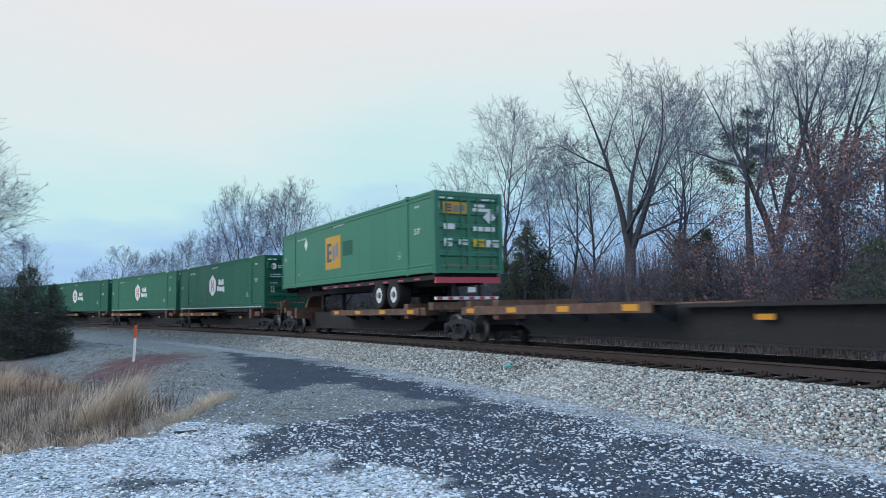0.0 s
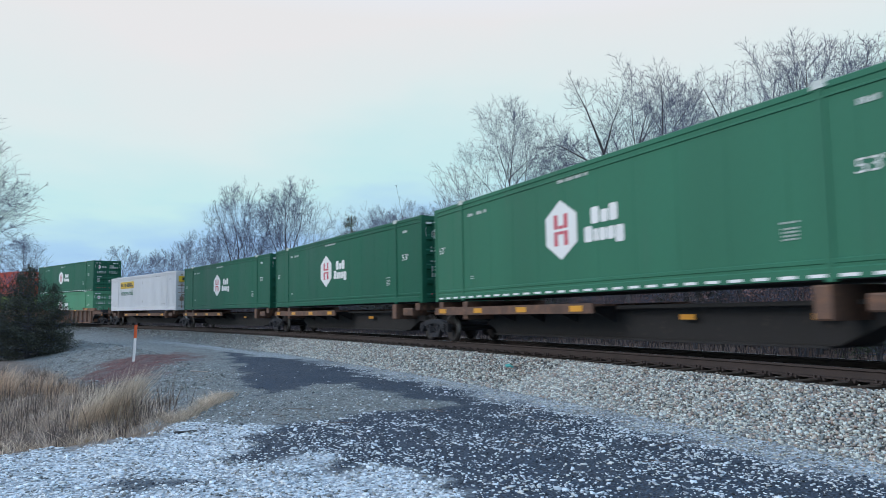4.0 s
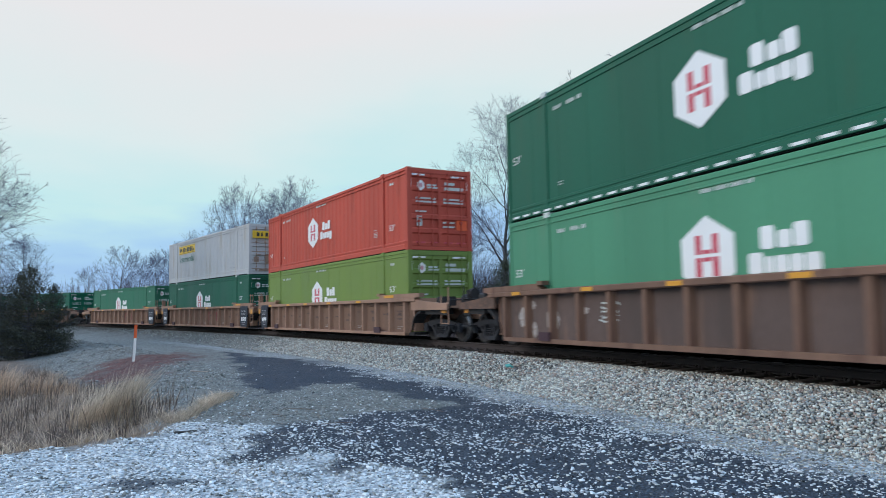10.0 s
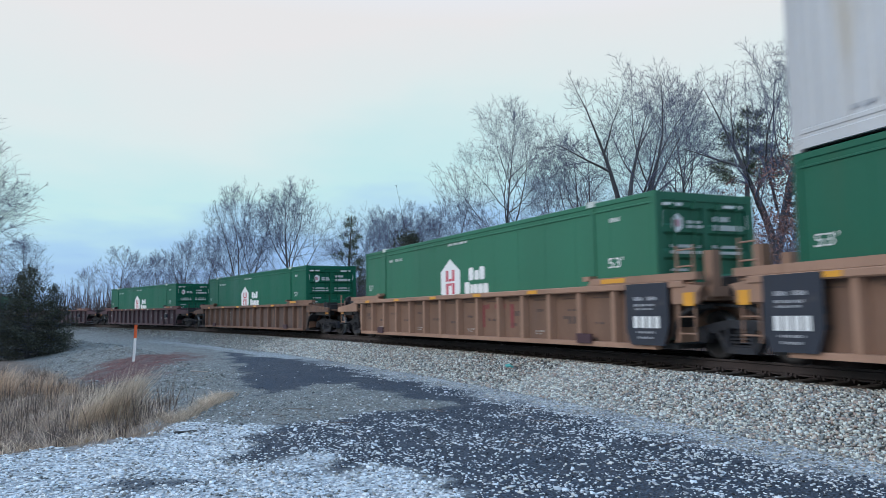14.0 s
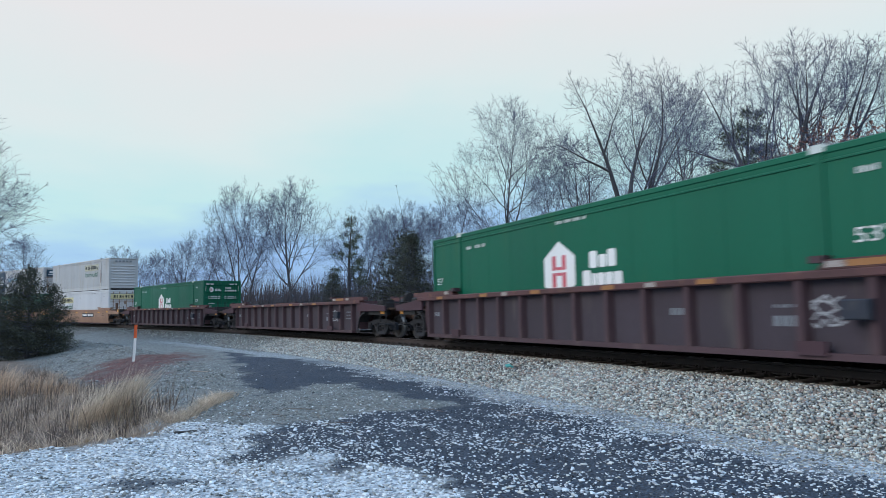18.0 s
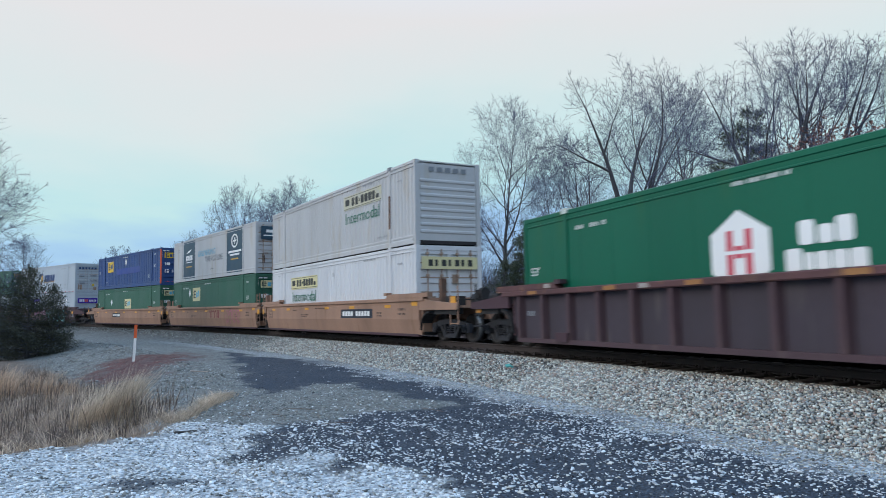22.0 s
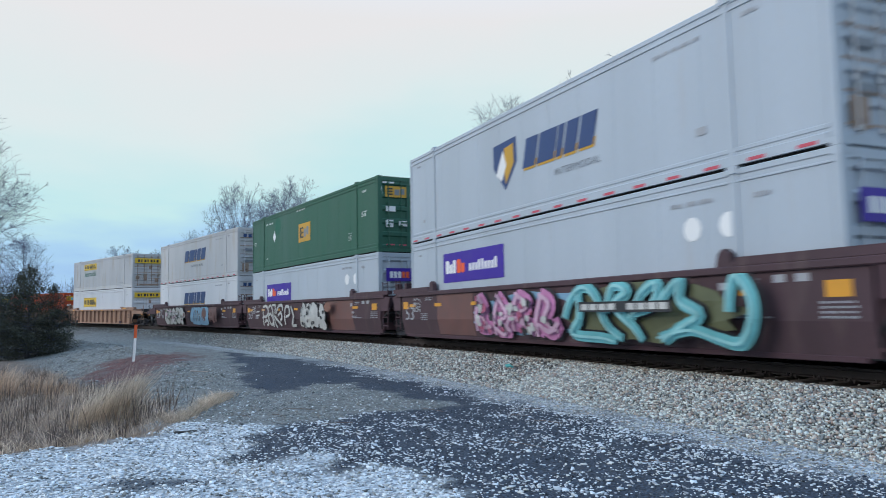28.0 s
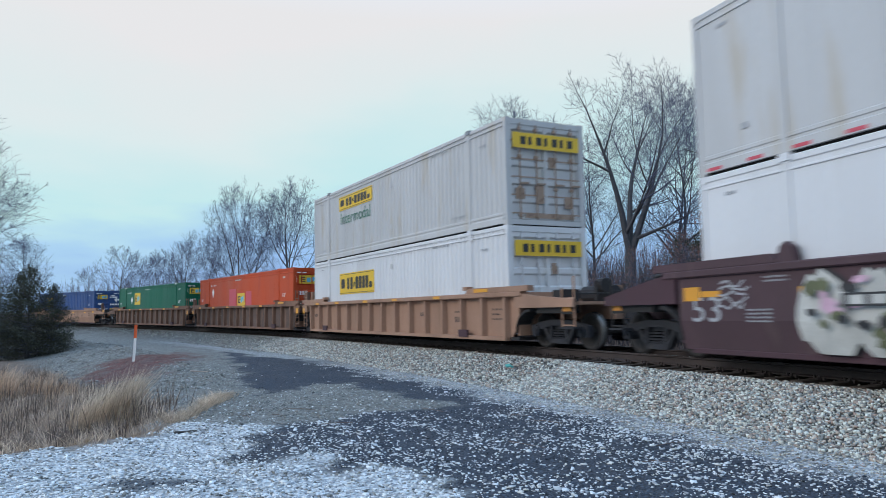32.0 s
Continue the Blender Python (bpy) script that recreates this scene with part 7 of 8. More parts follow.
M_WEED = mat("dead weed stalks", (0.13, 0.098, 0.085), 0.9, vary=0.3, scale=1.5, bump=0.0, island=0.4)
M_THICKET = mat("thicket stems", (0.066, 0.068, 0.088), 0.95, vary=0.3, scale=0.6, bump=0.0, island=0.4)
M_BRUSH = mat("winter brush", (0.074, 0.060, 0.066), 0.95, vary=0.3, scale=0.6, bump=0.0, island=0.4)


class Wood:
    """Tapering limbs as open tubes; thick ones into the trunk, fine ones into the crown."""

    def __init__(self):
        self.v = {0: [], 1: []}
        self.f = {0: [], 1: []}
        self.tips = []

    def limb(self, pts, rads, sides, slot, point=False):
        v, f = self.v[slot], self.f[slot]
        base = len(v)
        last = len(pts) - 1
        for i, p in enumerate(pts):
            if point and i == last:
                v.append(p)
                continue
            d = (pts[min(i + 1, last)] - pts[max(i - 1, 0)]).normalized()
            s = d.orthogonal().normalized()
            t = d.cross(s)
            for k in range(sides):
                a = 6.28319 * k / sides
                v.append(p + rads[i] * (math.cos(a) * s + math.sin(a) * t))
        for i in range(last):
            for k in range(sides):
                a, b = base + i * sides + k, base + i * sides + (k + 1) % sides
                if point and i == last - 1:
                    f.append((a, b, base + last * sides))
                else:
                    f.append((a, b, b + sides))
                    f.append((a, b + sides, a + sides))

    def meshes(self):
        out = []
        for slot, m in ((0, M_BARK), (1, M_TWIG)):
            out.append(tri_mesh("limbs", np.array([tuple(p) for p in self.v[slot]]), np.array(self.f[slot]), m, smooth=True))
        return out


class Crown:
    """The egg-shaped space that a tree's limbs fill."""

    def __init__(self, height, wide, low):
        self.tall = height
        self.c = Vector((0, 0, height * (1 + low) / 2))
        self.r = Vector((height * wide, height * wide, height * (1 - low) / 2))

    def room(self, p, d):
        """How far from a point a limb can go before it leaves the crown."""
        o = Vector([(p[i] - self.c[i]) / self.r[i] for i in range(3)])
        e = Vector([d[i] / self.r[i] for i in range(3)])
        a, b, c = e.dot(e), 2 * o.dot(e), o.dot(o) - 1
        k = b * b - 4 * a * c
        return max(0.25, (-b + math.sqrt(k)) / (2 * a)) if k > 0 else 0.4


def grow(r, wood, start, way_, length, rad, level, top, wander, up, forks, least, crown, bare=0.22):
    """One limb and all that springs from it; side limbs leave at wide angles and sweep up towards the light."""
    n = (9, 7, 5, 2, 1)[level]
    pts, rads = [start.copy()], [rad]
    d = way_.normalized()
    p = start.copy()
    bow = d.orthogonal().normalized()
    bow.rotate(Matrix.Rotation(r.uniform(0, 6.283), 3, d))
    bow *= r.uniform(0.2, 1.0) * wander * (0.35 if level == 0 else 0.9)
    for i in range(n):
        k = wander * (0.7, 1.0, 1.2, 1.2, 1.0)[level]
        if r.random() < 0.3:
            bow = -bow
        d = (d + bow + Vector((r.gauss(0, k), r.gauss(0, k), r.gauss(0, k * 0.6) + up * (0.3, 1.0, 1.3, 0.6, 0.0)[level]))).normalized()
        p = p + d * (length / n)
        pts.append(p.copy())
        rads.append(max(rad * (1 - (i + 1) / n) ** (1.3 if level < 2 else 1.0), least * 0.7))
    wood.limb(pts, rads, (8, 5, 4, 3, 3)[level], 0 if level < 2 else 1, point=level == top)
    if level >= 3:
        wood.tips.append(pts[-1])
    if level == top:
        return
    count = max(2, round(forks[level] * min(1.0, (length / (crown.tall * (1.0, 0.33, 0.13, 0.055)[level])) ** 0.65)))
    lo = (bare, 0.18, 0.12, 0.10)[level]
    turn = r.uniform(0, 6.283)
    for k in range(count):
        f = lo + (0.98 - lo) * (k + r.random()) / count
        i = min(int(f * n), n - 1)
        q = pts[i].lerp(pts[i + 1], f * n - i)
        dd = (pts[i + 1] - pts[i]).normalized()
        side = dd.orthogonal().normalized()
        turn += 2.4 + r.uniform(-0.6, 0.6)
        side.rotate(Matrix.Rotation(turn, 3, dd))
        ang = radians(r.uniform(48, 72) - 34 * f if level == 0 else r.uniform(28, 58))
        nd = dd * math.cos(ang) + side * math.sin(ang)
        room = crown.room(q, (nd + Vector((0, 0, 0.35 if level == 0 else 0.1))).normalized())
        if level == 0:
            ln = room * r.uniform(0.72, 1.06)
        elif level == 1:
            ln = min(room * r.uniform(0.85, 1.08), length * (0.22 + 0.45 * (1 - f)) * r.uniform(0.7, 1.2))
        elif level == 2:
            ln = min(room * 1.1 + 0.2, length * (0.24 + 0.3 * (1 - f)) * r.uniform(0.7, 1.25) + 0.12)
        else:
            ln = length * (0.3 + 0.3 * (1 - f)) * r.uniform(0.8, 1.3) + 0.1
        rr = max(rads[i] * (r.uniform(0.42, 0.66) if level == 0 else r.uniform(0.45, 0.7)), least)
        grow(r, wood, q, nd, ln, rr, level + 1, top, wander, up, forks, least, crown)


def bare_tree(seed, height, lean=0.04, stems=1, forks=(11, 6, 5, 4), top=4, rad=0.17, up=0.05, wander=0.09, least=0.0068, wide=0.30, low=0.22, split=0.0, spread_=0.3, bare=0.22):
    """A bare tree; stems rise from the root, or from a fork at split of the height, where a single trunk carries them."""
    r = random.Random(seed)
    w = Wood()
    crown = Crown(height, wide, low)
    turn = r.uniform(0, 6.283)
    base = Vector((0, 0, -0.3))
    if split:
        mid = Vector((r.uniform(-0.1, 0.1), r.uniform(-0.1, 0.1), height * split))
        w.limb([base, base.lerp(mid, 0.5) + Vector((0.04, 0.03, 0)), mid], [rad * 1.25, rad * 1.05, rad], 8, 0)
        base = mid - Vector((0, 0, 0.1))
    for k in range(stems):
        a = turn + k * 6.283 / stems + r.uniform(-0.4, 0.4)
        tilt = lean if stems == 1 else r.uniform(0.6, 1.2) * spread_
        d = Vector((math.cos(a) * tilt, math.sin(a) * tilt, 1)).normalized()
        o = 0.1 * (stems > 1 and not split)
        start = base + Vector((o * math.cos(a), o * math.sin(a), 0))
        grow(r, w, start, d, min(height * 0.98, crown.room(start, d) * 0.98), rad * (1.0 if stems == 1 else 0.75), 0, top, wander, up, forks, least, crown, 0.08 if split else bare)
    return w


def blades(seed, anchors, count, length, width, spread_, droop=0.0):
    """Small pointed leaf blades about anchor points."""
    r = np.random.RandomState(seed)
    a = np.asarray(anchors)[r.randint(0, len(anchors), count)]
    c = a + r.normal(0, spread_, (count, 3))
    d = r.normal(0, 1, (count, 3))
    d[:, 2] -= droop
    d /= np.linalg.norm(d, axis=1)[:, None]
    s = np.cross(d, r.normal(0, 1, (count, 3)))
    s /= np.linalg.norm(s, axis=1)[:, None] + 1e-9
    l, w = r.uniform(0.6, 1.3, (count, 1)) * length, r.uniform(0.6, 1.3, (count, 1)) * width
    n = np.cross(d, s)
    v = np.stack([c - d * l / 2, c + s * w / 2 + n * w * 0.15, c + d * l / 2, c - s * w / 2 + n * w * 0.15], 1).reshape(-1, 3)
    f = np.arange(count * 4).reshape(-1, 4)
    return v, f


KINDS = {}


TALL = {}


def tree_kind(name, wood, leaf=None):
    """Keep a tree's meshes: trunk and limbs, twigs, and leaves where it has them."""
    KINDS[name] = (*wood.meshes(), leaf)
    TALL[name] = max(p.z for k in (0, 1) for p in wood.v[k])


def plant(kind, x, y, height, turn, base, name="bare_tree", label="bare grey deciduous tree behind the track", category="tree", leaf_name="leaves", wide=1.0):
    trunk, crown, leaf = KINDS[kind]
    z = float(ground_height(np.array([x]), np.array([y]))[0])
    t = thing(name, label, category, "trees behind the track")
    k = height / TALL[kind]
    t.matrix_basis = pose(x, y, z, 0, 0, turn) @ Matrix.Diagonal((k * wide, k * wide, k, 1))
    part("trunk", trunk, None, t)
    part("crown", crown, None, t, "fine bare twigs")
    if leaf:
        part(leaf_name, leaf, None, t)
    return t


def conifer(seed, height, base_r, cone, density, droop, length, width, material, gap=0.022, inner=0.25):
    """An evergreen: whorls of boughs on a straight trunk, clothed in small blades."""
    r = random.Random(seed)
    w = Wood()
    pts = [Vector((0.03 * height * 0.2 * math.sin(i), 0, -0.2 + (height + 0.2) * i / 8)) for i in range(9)]
    w.limb(pts, [0.022 * height * (1 - i / 8.5) for i in range(9)], 6, 0)
    anchors = []
    z = height * cone
    while z < height * 0.985:
        f = (z - height * cone) / (height * (1 - cone))
        reach = base_r * (1 - f) ** 0.75 * r.uniform(0.65, 1.15) + 0.08
        for k in range(r.randint(3, 5)):
            a = r.uniform(0, 6.283)
            d = Vector((math.cos(a), math.sin(a), r.uniform(-0.1, 0.45)))
            p0 = Vector((0, 0, z))
            p1 = p0 + d * reach * 0.55
            p2 = p1 + (d + Vector((0, 0, r.uniform(-0.1, 0.3)))) * reach * 0.45
            w.limb([p0, p1, p2], [0.012 * height * (1 - f) * 0.35 + 0.006, 0.008, 0.004], 3, 1)
            m = max(3, int(reach * 6))
            for i in range(m):
                u = (i + 1) / m
                c = p0.lerp(p1, u / 0.55) if u < 0.55 else p1.lerp(p2, (u - 0.55) / 0.45)
                if u > inner:
                    anchors.append(tuple(c))
        z += height * gap * r.uniform(0.7, 1.4)
    v, f = blades(seed, anchors, density, length, width, 0.10 + 0.02 * base_r, droop)
    return w, tri_mesh("foliage", v, f, material)


def build_kinds():
    fine = dict(least=0.0066, wander=0.085)
    tree_kind("leader", bare_tree(3, 13.0, forks=(20, 11, 7, 5), rad=0.19, up=0.04, wide=0.40, low=0.08, bare=0.22, **fine))
    tree_kind("oak", bare_tree(5, 13.0, stems=3, split=0.30, spread_=0.34, forks=(9, 9, 7, 5), rad=0.24, up=0.03, wide=0.40, low=0.2, **fine))
    tree_kind("fork", bare_tree(8, 12.0, stems=2, spread_=0.2, forks=(11, 8, 7, 5), rad=0.20, up=0.04, wide=0.34, **fine))
    tree_kind("tall", bare_tree(13, 13.0, forks=(17, 9, 6, 5), rad=0.16, up=0.05, wide=0.2, low=0.3, bare=0.3, **fine))
    tree_kind("spread", bare_tree(22, 12.0, stems=4, split=0.38, spread_=0.26, forks=(9, 8, 6, 5), rad=0.22, up=0.05, wide=0.3, low=0.25, **fine))
    tree_kind("thin", bare_tree(34, 11.0, forks=(14, 8, 6), top=3, rad=0.08, up=0.06, wander=0.08, least=0.009, wide=0.15, low=0.3))
    tree_kind("thin_b", bare_tree(35, 11.0, stems=2, forks=(9, 7, 6), top=3, rad=0.08, up=0.06, wander=0.09, least=0.009, wide=0.18, low=0.3))
    tree_kind("mid", bare_tree(44, 13.0, forks=(18, 11, 7, 5), rad=0.22, up=0.04, wander=0.09, least=0.0095, wide=0.40, low=0.12))
    tree_kind("mid_b", bare_tree(45, 13.0, stems=3, forks=(9, 9, 7, 5), rad=0.20, up=0.05, wander=0.09, least=0.0095, wide=0.38, low=0.15))
    tree_kind("far", bare_tree(55, 12.0, forks=(16, 10, 9), top=3, rad=0.2, up=0.03, wander=0.09, least=0.015, wide=0.38, low=0.15))
    tree_kind("far_b", bare_tree(56, 12.0, stems=2, forks=(10, 10, 9), top=3, rad=0.2, up=0.03, wander=0.09, least=0.015, wide=0.4, low=0.15))
    for name, seed in (("leafy", 61), ("leafy_b", 62)):
        w = bare_tree(seed, 7.5, stems=2, forks=(9, 6, 5, 2), top=4, rad=0.09, up=0.0, wander=0.11, wide=0.34, low=0.0, bare=0.1)
        tips = [tuple(p) for p in w.tips]
        v, f = blades(seed, tips, 2900, 0.11, 0.065, 0.13, 0.4)
        tree_kind(name, w, tri_mesh("leaves", v, f, M_LEAF_RED))
    for name, seed, h, br, cone, n, l, wd, m, gap, inner in (("cedar", 71, 6.0, 1.5, 0.04, 9000, 0.19, 0.03, M_CEDAR, 0.022, 0.2), ("cedar_b", 72, 5.0, 1.8, 0.02, 11000, 0.18, 0.032, M_CEDAR, 0.022, 0.25),
                                                             ("pine", 73, 11.0, 2.1, 0.38, 8000, 0.24, 0.03, M_PINE, 0.05, 0.55), ("crown_pine", 75, 12.0, 2.0, 0.66, 8000, 0.24, 0.03, M_PINE, 0.035, 0.45), ("scrub_pine", 74, 5.0, 1.9, 0.08, 9000, 0.2, 0.026, M_PINE, 0.03, 0.35)):
        w, leaf = conifer(seed, h, br, cone, n, 0.0, l, wd, m, gap, inner)
        tree_kind(name, w, leaf)


build_kinds()


def build_trees():
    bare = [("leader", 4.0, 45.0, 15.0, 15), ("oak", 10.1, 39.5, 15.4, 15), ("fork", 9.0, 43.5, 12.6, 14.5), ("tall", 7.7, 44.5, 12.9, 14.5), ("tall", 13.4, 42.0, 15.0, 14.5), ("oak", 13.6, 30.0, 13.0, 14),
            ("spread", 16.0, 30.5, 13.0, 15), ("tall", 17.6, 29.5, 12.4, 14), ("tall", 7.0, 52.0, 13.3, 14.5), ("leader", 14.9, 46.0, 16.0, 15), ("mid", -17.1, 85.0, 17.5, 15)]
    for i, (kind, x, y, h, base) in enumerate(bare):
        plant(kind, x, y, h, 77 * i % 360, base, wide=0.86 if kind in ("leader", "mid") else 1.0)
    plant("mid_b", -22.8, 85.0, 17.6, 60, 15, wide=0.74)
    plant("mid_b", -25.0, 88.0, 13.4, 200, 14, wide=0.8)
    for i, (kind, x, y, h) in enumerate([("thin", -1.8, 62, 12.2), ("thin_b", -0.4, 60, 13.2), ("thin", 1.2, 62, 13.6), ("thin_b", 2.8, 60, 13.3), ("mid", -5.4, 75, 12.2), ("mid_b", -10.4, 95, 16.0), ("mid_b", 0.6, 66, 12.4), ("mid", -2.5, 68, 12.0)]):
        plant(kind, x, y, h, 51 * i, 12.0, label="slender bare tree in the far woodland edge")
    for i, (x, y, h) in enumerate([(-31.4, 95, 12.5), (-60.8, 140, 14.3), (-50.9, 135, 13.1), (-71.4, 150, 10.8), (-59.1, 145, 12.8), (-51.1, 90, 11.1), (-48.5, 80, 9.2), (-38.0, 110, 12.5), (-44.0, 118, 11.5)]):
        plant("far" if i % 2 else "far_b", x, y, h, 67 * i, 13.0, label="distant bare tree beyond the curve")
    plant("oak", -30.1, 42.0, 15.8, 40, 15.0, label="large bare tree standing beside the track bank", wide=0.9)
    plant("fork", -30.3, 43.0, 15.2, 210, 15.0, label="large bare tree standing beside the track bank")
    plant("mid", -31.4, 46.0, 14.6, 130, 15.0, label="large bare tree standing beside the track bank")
    # thin stems through the wood
    r = random.Random(4)
    for i in range(60):
        q, w = r.uniform(2, 80), 14 + 36 * r.random() ** 0.8
        p = on_line(q, w, 0)
        plant(r.choice(("thin", "thin_b", "thin")), p.x, p.y, r.uniform(6.5, 10.5), r.uniform(0, 360), 12.0, label="slender bare sapling in the woodland edge", wide=r.uniform(0.6, 0.95))
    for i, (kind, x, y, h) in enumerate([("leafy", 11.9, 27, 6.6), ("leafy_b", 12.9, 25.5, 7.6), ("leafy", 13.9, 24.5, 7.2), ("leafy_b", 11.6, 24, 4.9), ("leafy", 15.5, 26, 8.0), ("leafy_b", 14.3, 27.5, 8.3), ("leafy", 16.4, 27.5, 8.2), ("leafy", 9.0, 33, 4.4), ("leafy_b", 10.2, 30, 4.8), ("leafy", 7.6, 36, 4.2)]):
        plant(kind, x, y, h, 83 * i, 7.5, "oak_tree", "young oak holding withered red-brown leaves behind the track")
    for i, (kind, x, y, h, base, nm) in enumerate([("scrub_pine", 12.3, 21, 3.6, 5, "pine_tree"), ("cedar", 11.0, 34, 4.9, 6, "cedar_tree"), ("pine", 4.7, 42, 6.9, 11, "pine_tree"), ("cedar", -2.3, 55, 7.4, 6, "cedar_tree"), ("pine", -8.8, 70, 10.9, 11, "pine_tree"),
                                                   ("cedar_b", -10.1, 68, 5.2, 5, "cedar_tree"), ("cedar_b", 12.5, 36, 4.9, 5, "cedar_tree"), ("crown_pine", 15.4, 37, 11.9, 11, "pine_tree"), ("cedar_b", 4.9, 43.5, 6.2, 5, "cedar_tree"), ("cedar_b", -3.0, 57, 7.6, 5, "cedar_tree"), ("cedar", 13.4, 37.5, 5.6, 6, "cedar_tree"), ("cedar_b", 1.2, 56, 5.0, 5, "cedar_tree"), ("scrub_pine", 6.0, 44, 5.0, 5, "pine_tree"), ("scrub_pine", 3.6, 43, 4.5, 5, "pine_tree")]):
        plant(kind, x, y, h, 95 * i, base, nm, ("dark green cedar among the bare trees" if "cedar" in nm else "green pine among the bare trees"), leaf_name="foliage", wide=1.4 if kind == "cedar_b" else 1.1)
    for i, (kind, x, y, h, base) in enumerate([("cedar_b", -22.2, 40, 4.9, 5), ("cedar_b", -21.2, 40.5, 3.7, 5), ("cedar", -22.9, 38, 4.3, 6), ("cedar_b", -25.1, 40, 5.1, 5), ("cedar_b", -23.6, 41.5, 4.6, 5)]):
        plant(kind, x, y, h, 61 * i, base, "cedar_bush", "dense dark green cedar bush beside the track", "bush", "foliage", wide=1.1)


build_trees()


def stems(name, x, y, height, width, lean, material, label, seed, bend_=0.25, toward=None):
    """Curved stalks from the ground, each three facets round and tapering to a point, joined as stuff."""
    r = np.random.RandomState(seed)
    n = len(x)
    z = ground_height(x, y)
    a = r.uniform(0, 6.283, n)
    if toward is not None:
        a = toward + r.normal(0, 0.7, n)
    d = np.stack([np.cos(a), np.sin(a)], 1) * (r.uniform(0.2, 1.0, n) * lean)[:, None]
    rows = []
    for f, k in ((0.0, 1.0), (0.55, 0.75)):
        c = np.stack([x + d[:, 0] * height * (f + bend_ * f * f), y + d[:, 1] * height * (f + bend_ * f * f), z - 0.02 + height * f * (1 - 0.15 * f)], 1)
        for j in range(3):
            b = 2.0944 * j
            rows.append(c + np.stack([np.full(n, math.cos(b)), np.full(n, math.sin(b)), np.zeros(n)], 1) * (width * k / 2)[:, None])
    tip = np.stack([x + d[:, 0] * height * (1 + bend_), y + d[:, 1] * height * (1 + bend_), z + height * 0.86], 1)
    v = np.stack(rows + [tip], 1)
    tris = []
    for j in range(3):
        k = (j + 1) % 3
        tris += [(j, k, 3 + k), (j, 3 + k, 3 + j), (3 + j, 3 + k, 6)]
    f = (np.array(tris)[None] + (np.arange(n) * 7)[:, None, None]).reshape(-1, 3)
    tagged(new(name, tri_mesh(name, v.reshape(-1, 3), f, material)), label, "grass" if "grass" in name else "brush", kind="stuff")


def build_grass():
    r = np.random.RandomState(8)
    # flattened grass on the floor of the ditch
    n = 42000
    x, y = r.uniform(-17, -3.2, n), r.uniform(7.0, 28, n)
    m = (ground_masks(x, y)[3] > 0.3) & (r.uniform(0, 1, n) < np.clip(11.0 / y, 0.3, 0.9))
    x, y = x[m], y[m]
    k = r.uniform(0, 1, len(x))
    h = r.uniform(0.08, 0.30, len(x))
    for lo, hi, m_, lab in ((0.0, 0.5, M_STRAW_GREY, "grey-brown flattened grass on the ditch floor"), (0.5, 0.8, M_STRAW, "pale flattened straw on the ditch floor")):
        t = (k >= lo) & (k < hi)
        stems("dry_grass", x[t], y[t], h[t], r.uniform(0.006, 0.012, t.sum()), 1.7, m_, lab, int(10 * hi), 0.1)
    # standing clumps, each swept its own way
    rows = {0: [], 1: [], 2: []}
    for i in range(1500):
        cx, cy = r.uniform(-17.5, -3.6), r.uniform(8.0, 29.0)
        if ground_masks(np.array([cx]), np.array([cy]))[3][0] < 0.6:
            continue
        kind = r.choice(3, p=(0.44, 0.24, 0.32))
        cnt = (34, 36, 13)[kind]
        tall = r.uniform(0.25, 0.62) * np.clip((cy - 7.4) / 3.6, 0.35, 1.0) * (1.0 + 0.25 * waves(np.array([cx]), np.array([cy]), 2.6, 33)[0])
        tall *= 0.55 if cx > -6.0 and cy > 10.4 else 0.85
        an, dd = r.uniform(0, 6.283, cnt), r.uniform(0.1, 0.34) * np.sqrt(r.uniform(0, 1, cnt))
        rows[kind].append(np.stack([cx + dd * np.cos(an), cy + dd * np.sin(an), r.uniform(0.35, 1.0, cnt) * tall * (0.9, 1.05, 1.9)[kind]], 1))
    for kind, m_, lean, lab, nm in ((0, M_STRAW_GREY, 0.8, "grey-brown dead grass filling the ditch", "dry_grass"), (1, M_STRAW, 0.7, "pale straw-coloured dead grass in the ditch", "dry_grass"), (2, M_WEED, 0.16, "dark upright dead weed stalks in the ditch", "weed_stalks")):
        g = np.concatenate(rows[kind])
        stems(nm, g[:, 0], g[:, 1], g[:, 2], r.uniform(0.005, 0.011, len(g)) * (1.3 if kind == 2 else 1.0), lean, m_, lab, 40 + kind, 0.6)
    # the tall tufts at the edge of the gravel and the broom sedge by the bush
    for cx, cy, rad, cnt, hh, m_ in ((-5.75, 11.9, 0.18, 130, 1.0, M_STRAW), (-5.45, 12.0, 0.2, 170, 1.2, M_STRAW), (-5.2, 12.1, 0.2, 150, 1.25, M_STRAW), (-5.0, 12.0, 0.16, 70, 0.8, M_STRAW), (-7.6, 18.2, 0.4, 120, 0.6, M_STRAW),
                                     (-12.5, 21.0, 0.5, 260, 1.2, M_SEDGE), (-11.6, 21.3, 0.5, 160, 0.9, M_SEDGE), (-12.1, 20.2, 0.4, 160, 1.0, M_SEDGE), (-10.2, 20.0, 0.4, 90, 0.75, M_SEDGE)):
        a, d = r.uniform(0, 6.283, cnt), rad * np.sqrt(r.uniform(0, 1, cnt))
        stems("grass_tuft", cx + d * np.cos(a), cy + d * np.sin(a), r.uniform(0.4, 1.0, cnt) * hh, r.uniform(0.007, 0.014, cnt), 0.42, m_, "tall pale tuft of dry grass beside the gravel" if m_ is M_STRAW else "orange-brown tuft of broom sedge near the bush", int(cnt + cx * 7 + 900), 0.7, toward=0.4)
    cnt = 90
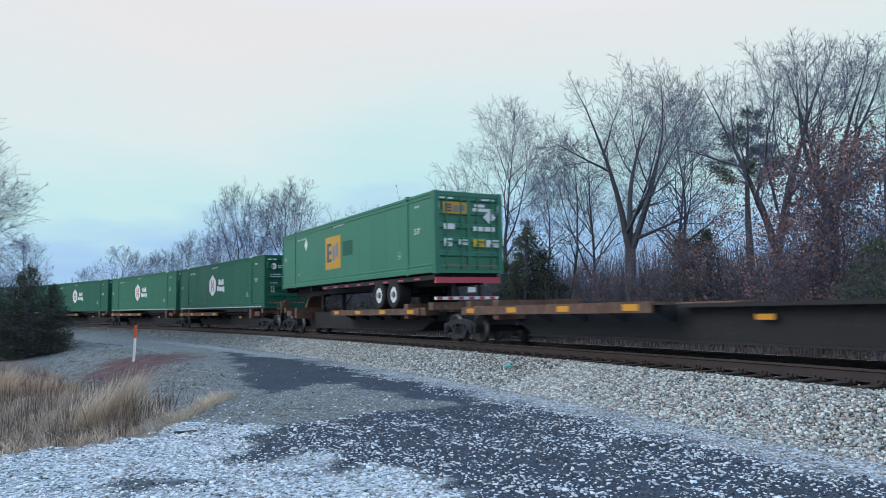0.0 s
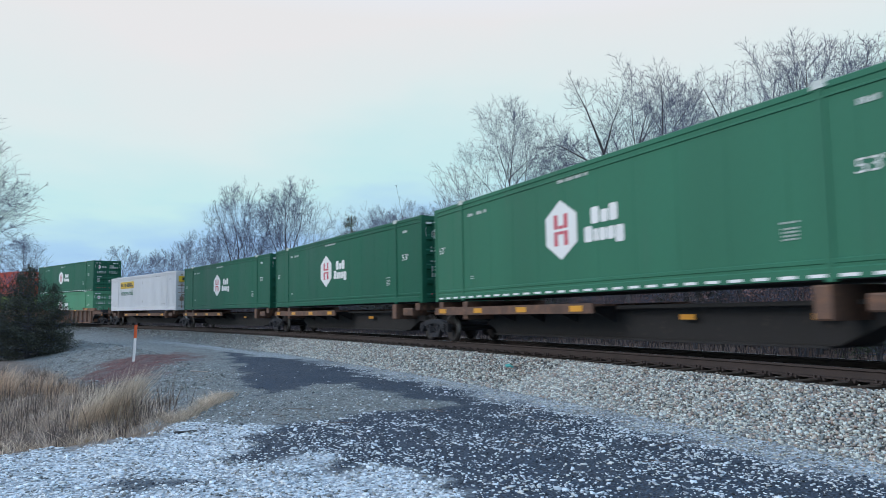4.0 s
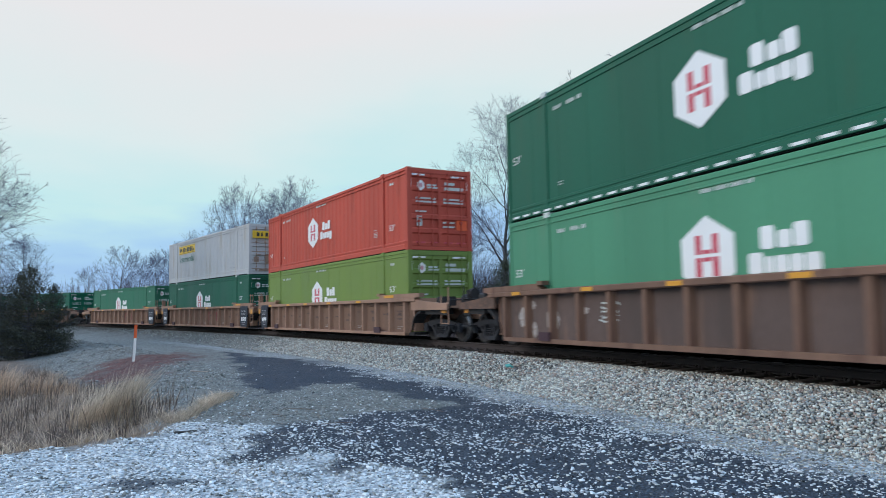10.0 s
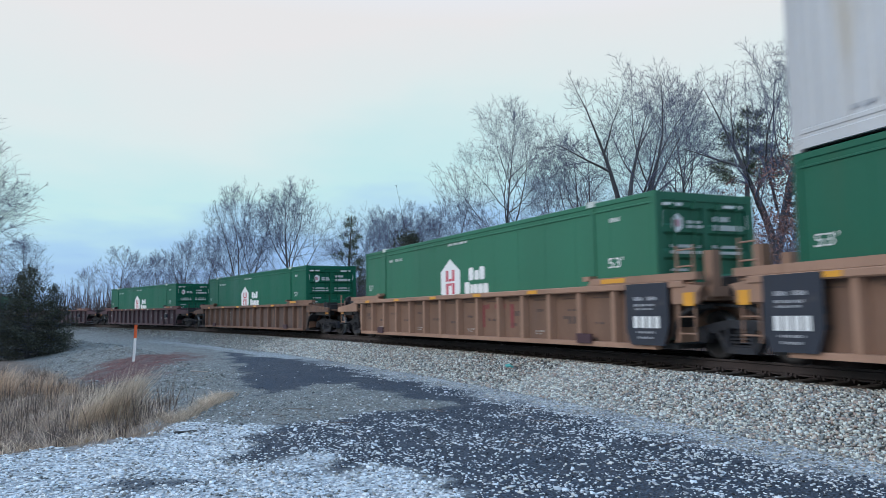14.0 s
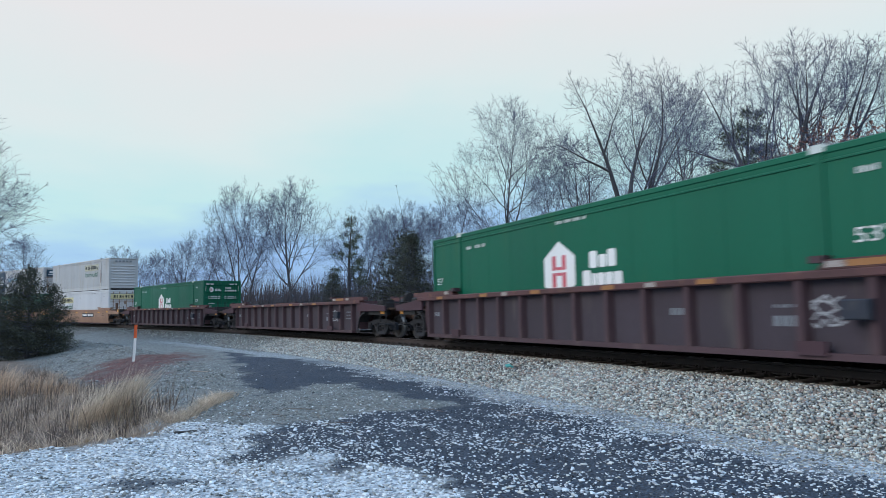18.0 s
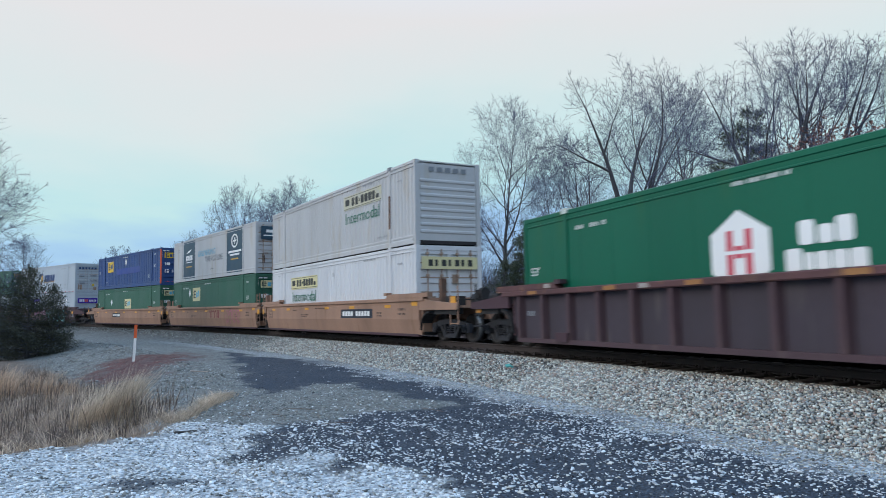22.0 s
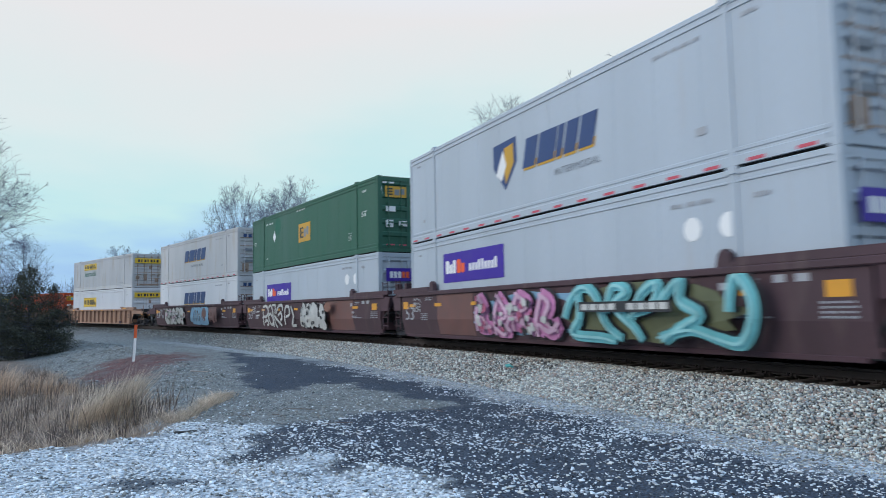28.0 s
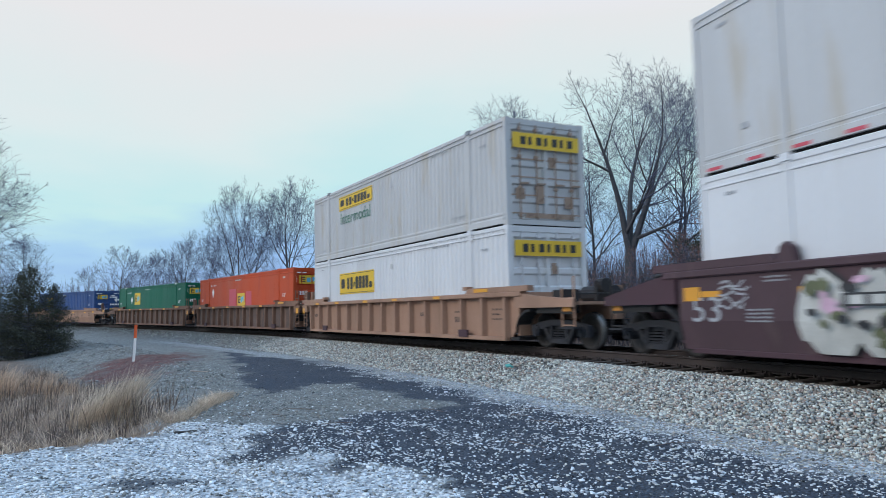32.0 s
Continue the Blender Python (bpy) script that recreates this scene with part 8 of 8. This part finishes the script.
    x, y = r.normal(-4.8, 0.18, cnt), r.normal(12.1, 0.5, cnt)
    stems("weed_stalks", x, y, r.uniform(0.3, 0.8, cnt), r.uniform(0.008, 0.016, cnt), 0.3, M_WEED, "dark dead weeds beside the tall grass", 7)
    # a low dark mat of weeds
    cnt = 2600
    x, y = r.normal(-6.6, 0.75, cnt), r.normal(11.3, 0.5, cnt)
    m = ground_masks(x, y)[3] > 0.5
    stems("weed_mat", x[m], y[m], r.uniform(0.12, 0.34, m.sum()), r.uniform(0.008, 0.014, m.sum()), 0.9, M_WEED, "low dark mat of dead weeds in the ditch", 17)
    # straw washed along the foot of the gravel
    cnt = 1500
    t = r.uniform(0, 1, cnt)
    x, y = -4.05 - 0.15 * t + r.normal(0, 0.1, cnt), 11.4 + 3.3 * t + r.normal(0, 0.15, cnt)
    stems("dry_grass", x, y, r.uniform(0.06, 0.2, cnt), r.uniform(0.006, 0.01, cnt), 1.6, M_STRAW, "flattened straw along the foot of the gravel", 9)
    # brush under the trees
    n = 22000
    q, w = r.uniform(-2, 130, n), -np.abs(r.normal(0, 22, n)) - 6.5
    px, py = line(q)
    x0, y0 = line(q + 0.5)
    x1, y1 = line(q - 0.5)
    dx, dy = x1 - x0, y1 - y0
    x, y = px + dy * w, py - dx * w
    stems("brush", x, y, (1.0 + 4.4 * r.uniform(0, 1, n) ** 1.4) * np.clip((-w - 3) / 8, 0.3, 1.0), r.uniform(0.012, 0.034, n), 0.3, M_BRUSH, "tangled brown winter brush under the trees", 11)
    # fine leaning stems of the thicket between the trunks
    n = 21000
    q, w = r.uniform(0, 75, n), -(13 + 32 * r.uniform(0, 1, n))
    px, py = line(q)
    x0, y0 = line(q + 0.5)
    x1, y1 = line(q - 0.5)
    dx, dy = x1 - x0, y1 - y0
    stems("thicket_brush", px + dy * w, py - dx * w, 2.5 + 5.5 * r.uniform(0, 1, n) ** 1.4, r.uniform(0.016, 0.034, n), 0.34, M_THICKET, "thin grey stems of the winter thicket", 14)
    # the depth of the wood behind
    n = 26000
    q, w = r.uniform(-5, 150, n), -(24 + 70 * r.uniform(0, 1, n) ** 0.8)
    px, py = line(q)
    x0, y0 = line(q + 0.5)
    x1, y1 = line(q - 0.5)
    dx, dy = x1 - x0, y1 - y0
    x, y = px + dy * w, py - dx * w
    stems("far_woods", x, y, 3.0 + 6.5 * r.uniform(0, 1, n) ** 1.3, r.uniform(0.06, 0.13, n), 0.16, M_BRUSH, "distant bare stems deep in the winter wood", 12)


build_grass()


# ---- small litter on the ground ----
def build_litter():
    def at(x, y):
        return float(ground_height(np.array([x]), np.array([y]))[0])

    pale = mat("weathered board", (0.46, 0.36, 0.31), 0.85, vary=0.25, scale=3.0, grain=50.0)
    x, y = -6.7, 21.1
    p = thing("plank", "short pale weathered board lying on the gravel", "plank")
    p.matrix_basis = pose(x, y, at(x, y) + 0.03, 0, 4, 24)
    part("board", Geo().box(-0.36, 0.36, -0.05, 0.05, -0.012, 0.012).prism([(0.36, -0.012), (0.40, -0.01), (0.38, 0.012), (0.36, 0.012)], -0.05, 0.02), pale, p)
    x, y = -3.27, 9.85
    p = thing("dark_board", "thin dark wet board half buried at the grass edge", "plank")
    p.matrix_basis = pose(x, y, at(x, y) + 0.012, 8, 0, 40)
    part("board", Geo().prism([(-0.24, -0.02), (0.22, -0.02), (0.24, 0.006), (-0.18, 0.014)], -0.03, 0.03), M_BLACK, p)
    c = mat("turquoise plastic", (0.10, 0.45, 0.42), 0.5, vary=0.2)
    v = on_line(14.4, -2.2, 0)
    p = thing("plastic_scrap", "crumpled turquoise plastic scrap on the ballast", "litter")
    p.matrix_basis = pose(v.x, v.y, at(v.x, v.y) + 0.07, 20, 10, 30)
    part("scrap", Geo().prism([(-0.08, 0), (0.0, 0.03), (0.07, 0.01), (0.09, 0.05), (0.0, 0.07), (-0.09, 0.03)], -0.05, 0.05), c, p)
    # twigs blown on to the gravel
    r = random.Random(17)
    for i in range(14):
        x, y = r.uniform(-3.0, 5.0), r.uniform(7.5, 12.5)
        t = thing("fallen_twig", "dry brown twig lying on the gravel", "twig", "twigs on the gravel")
        t.matrix_basis = pose(x, y, at(x, y) + 0.03, 0, 0, r.uniform(0, 360))
        l = r.uniform(0.12, 0.32)
        part("stick", Geo().tube((-l, 0, 0), (0, r.uniform(-0.03, 0.03), 0.015), 0.006, 0.005, 5).tube((0, 0, 0.012), (l, r.uniform(-0.08, 0.08), 0.0), 0.005, 0.003, 5), M_WEED, t)


build_litter()


def motions():
    """The train runs past: every car and container is carried along the track, and the wheels roll."""
    poses = {}
    times = [0.5 * i for i in range(65)]
    for ob, s0, half, lift in MOVERS:
        rows = []
        for t in times:
            k = (s0, half, t)
            if k not in poses:
                poses[k] = car_pose(s0 - way(t), half)
            rows.append((t, poses[k] @ Matrix.Translation((0, 0, lift))))
        walk(ob, rows)
    spins = {}
    for ws, s0, dx in WHEELS:
        if s0 not in spins:
            t0 = min(max(16.0 + (s0 - 62) / SPEED, 0.0), 32.0)
            t1 = min(max(16.0 + (s0 + 14) / SPEED, 0.0), 32.0)
            f0, f1 = int(round(t0 * FPS)), int(round(t1 * FPS))
            ts = [f / FPS for f in range(f0, f1 + 1)]
            spins[s0] = [(t, math.degrees((way(t) - way(ts[0])) / 0.43) % 360.0) for t in ts]
        rows = [(t, pose(dx, 0, 0.43, 0, a, 0)) for t, a in spins[s0]]
        if rows[0][0] > 0:
            rows = [(0.0, rows[0][1])] + rows
        if rows[-1][0] < 32:
            rows = rows + [(32.0, rows[-1][1])]
        walk(ws, rows)


motions()
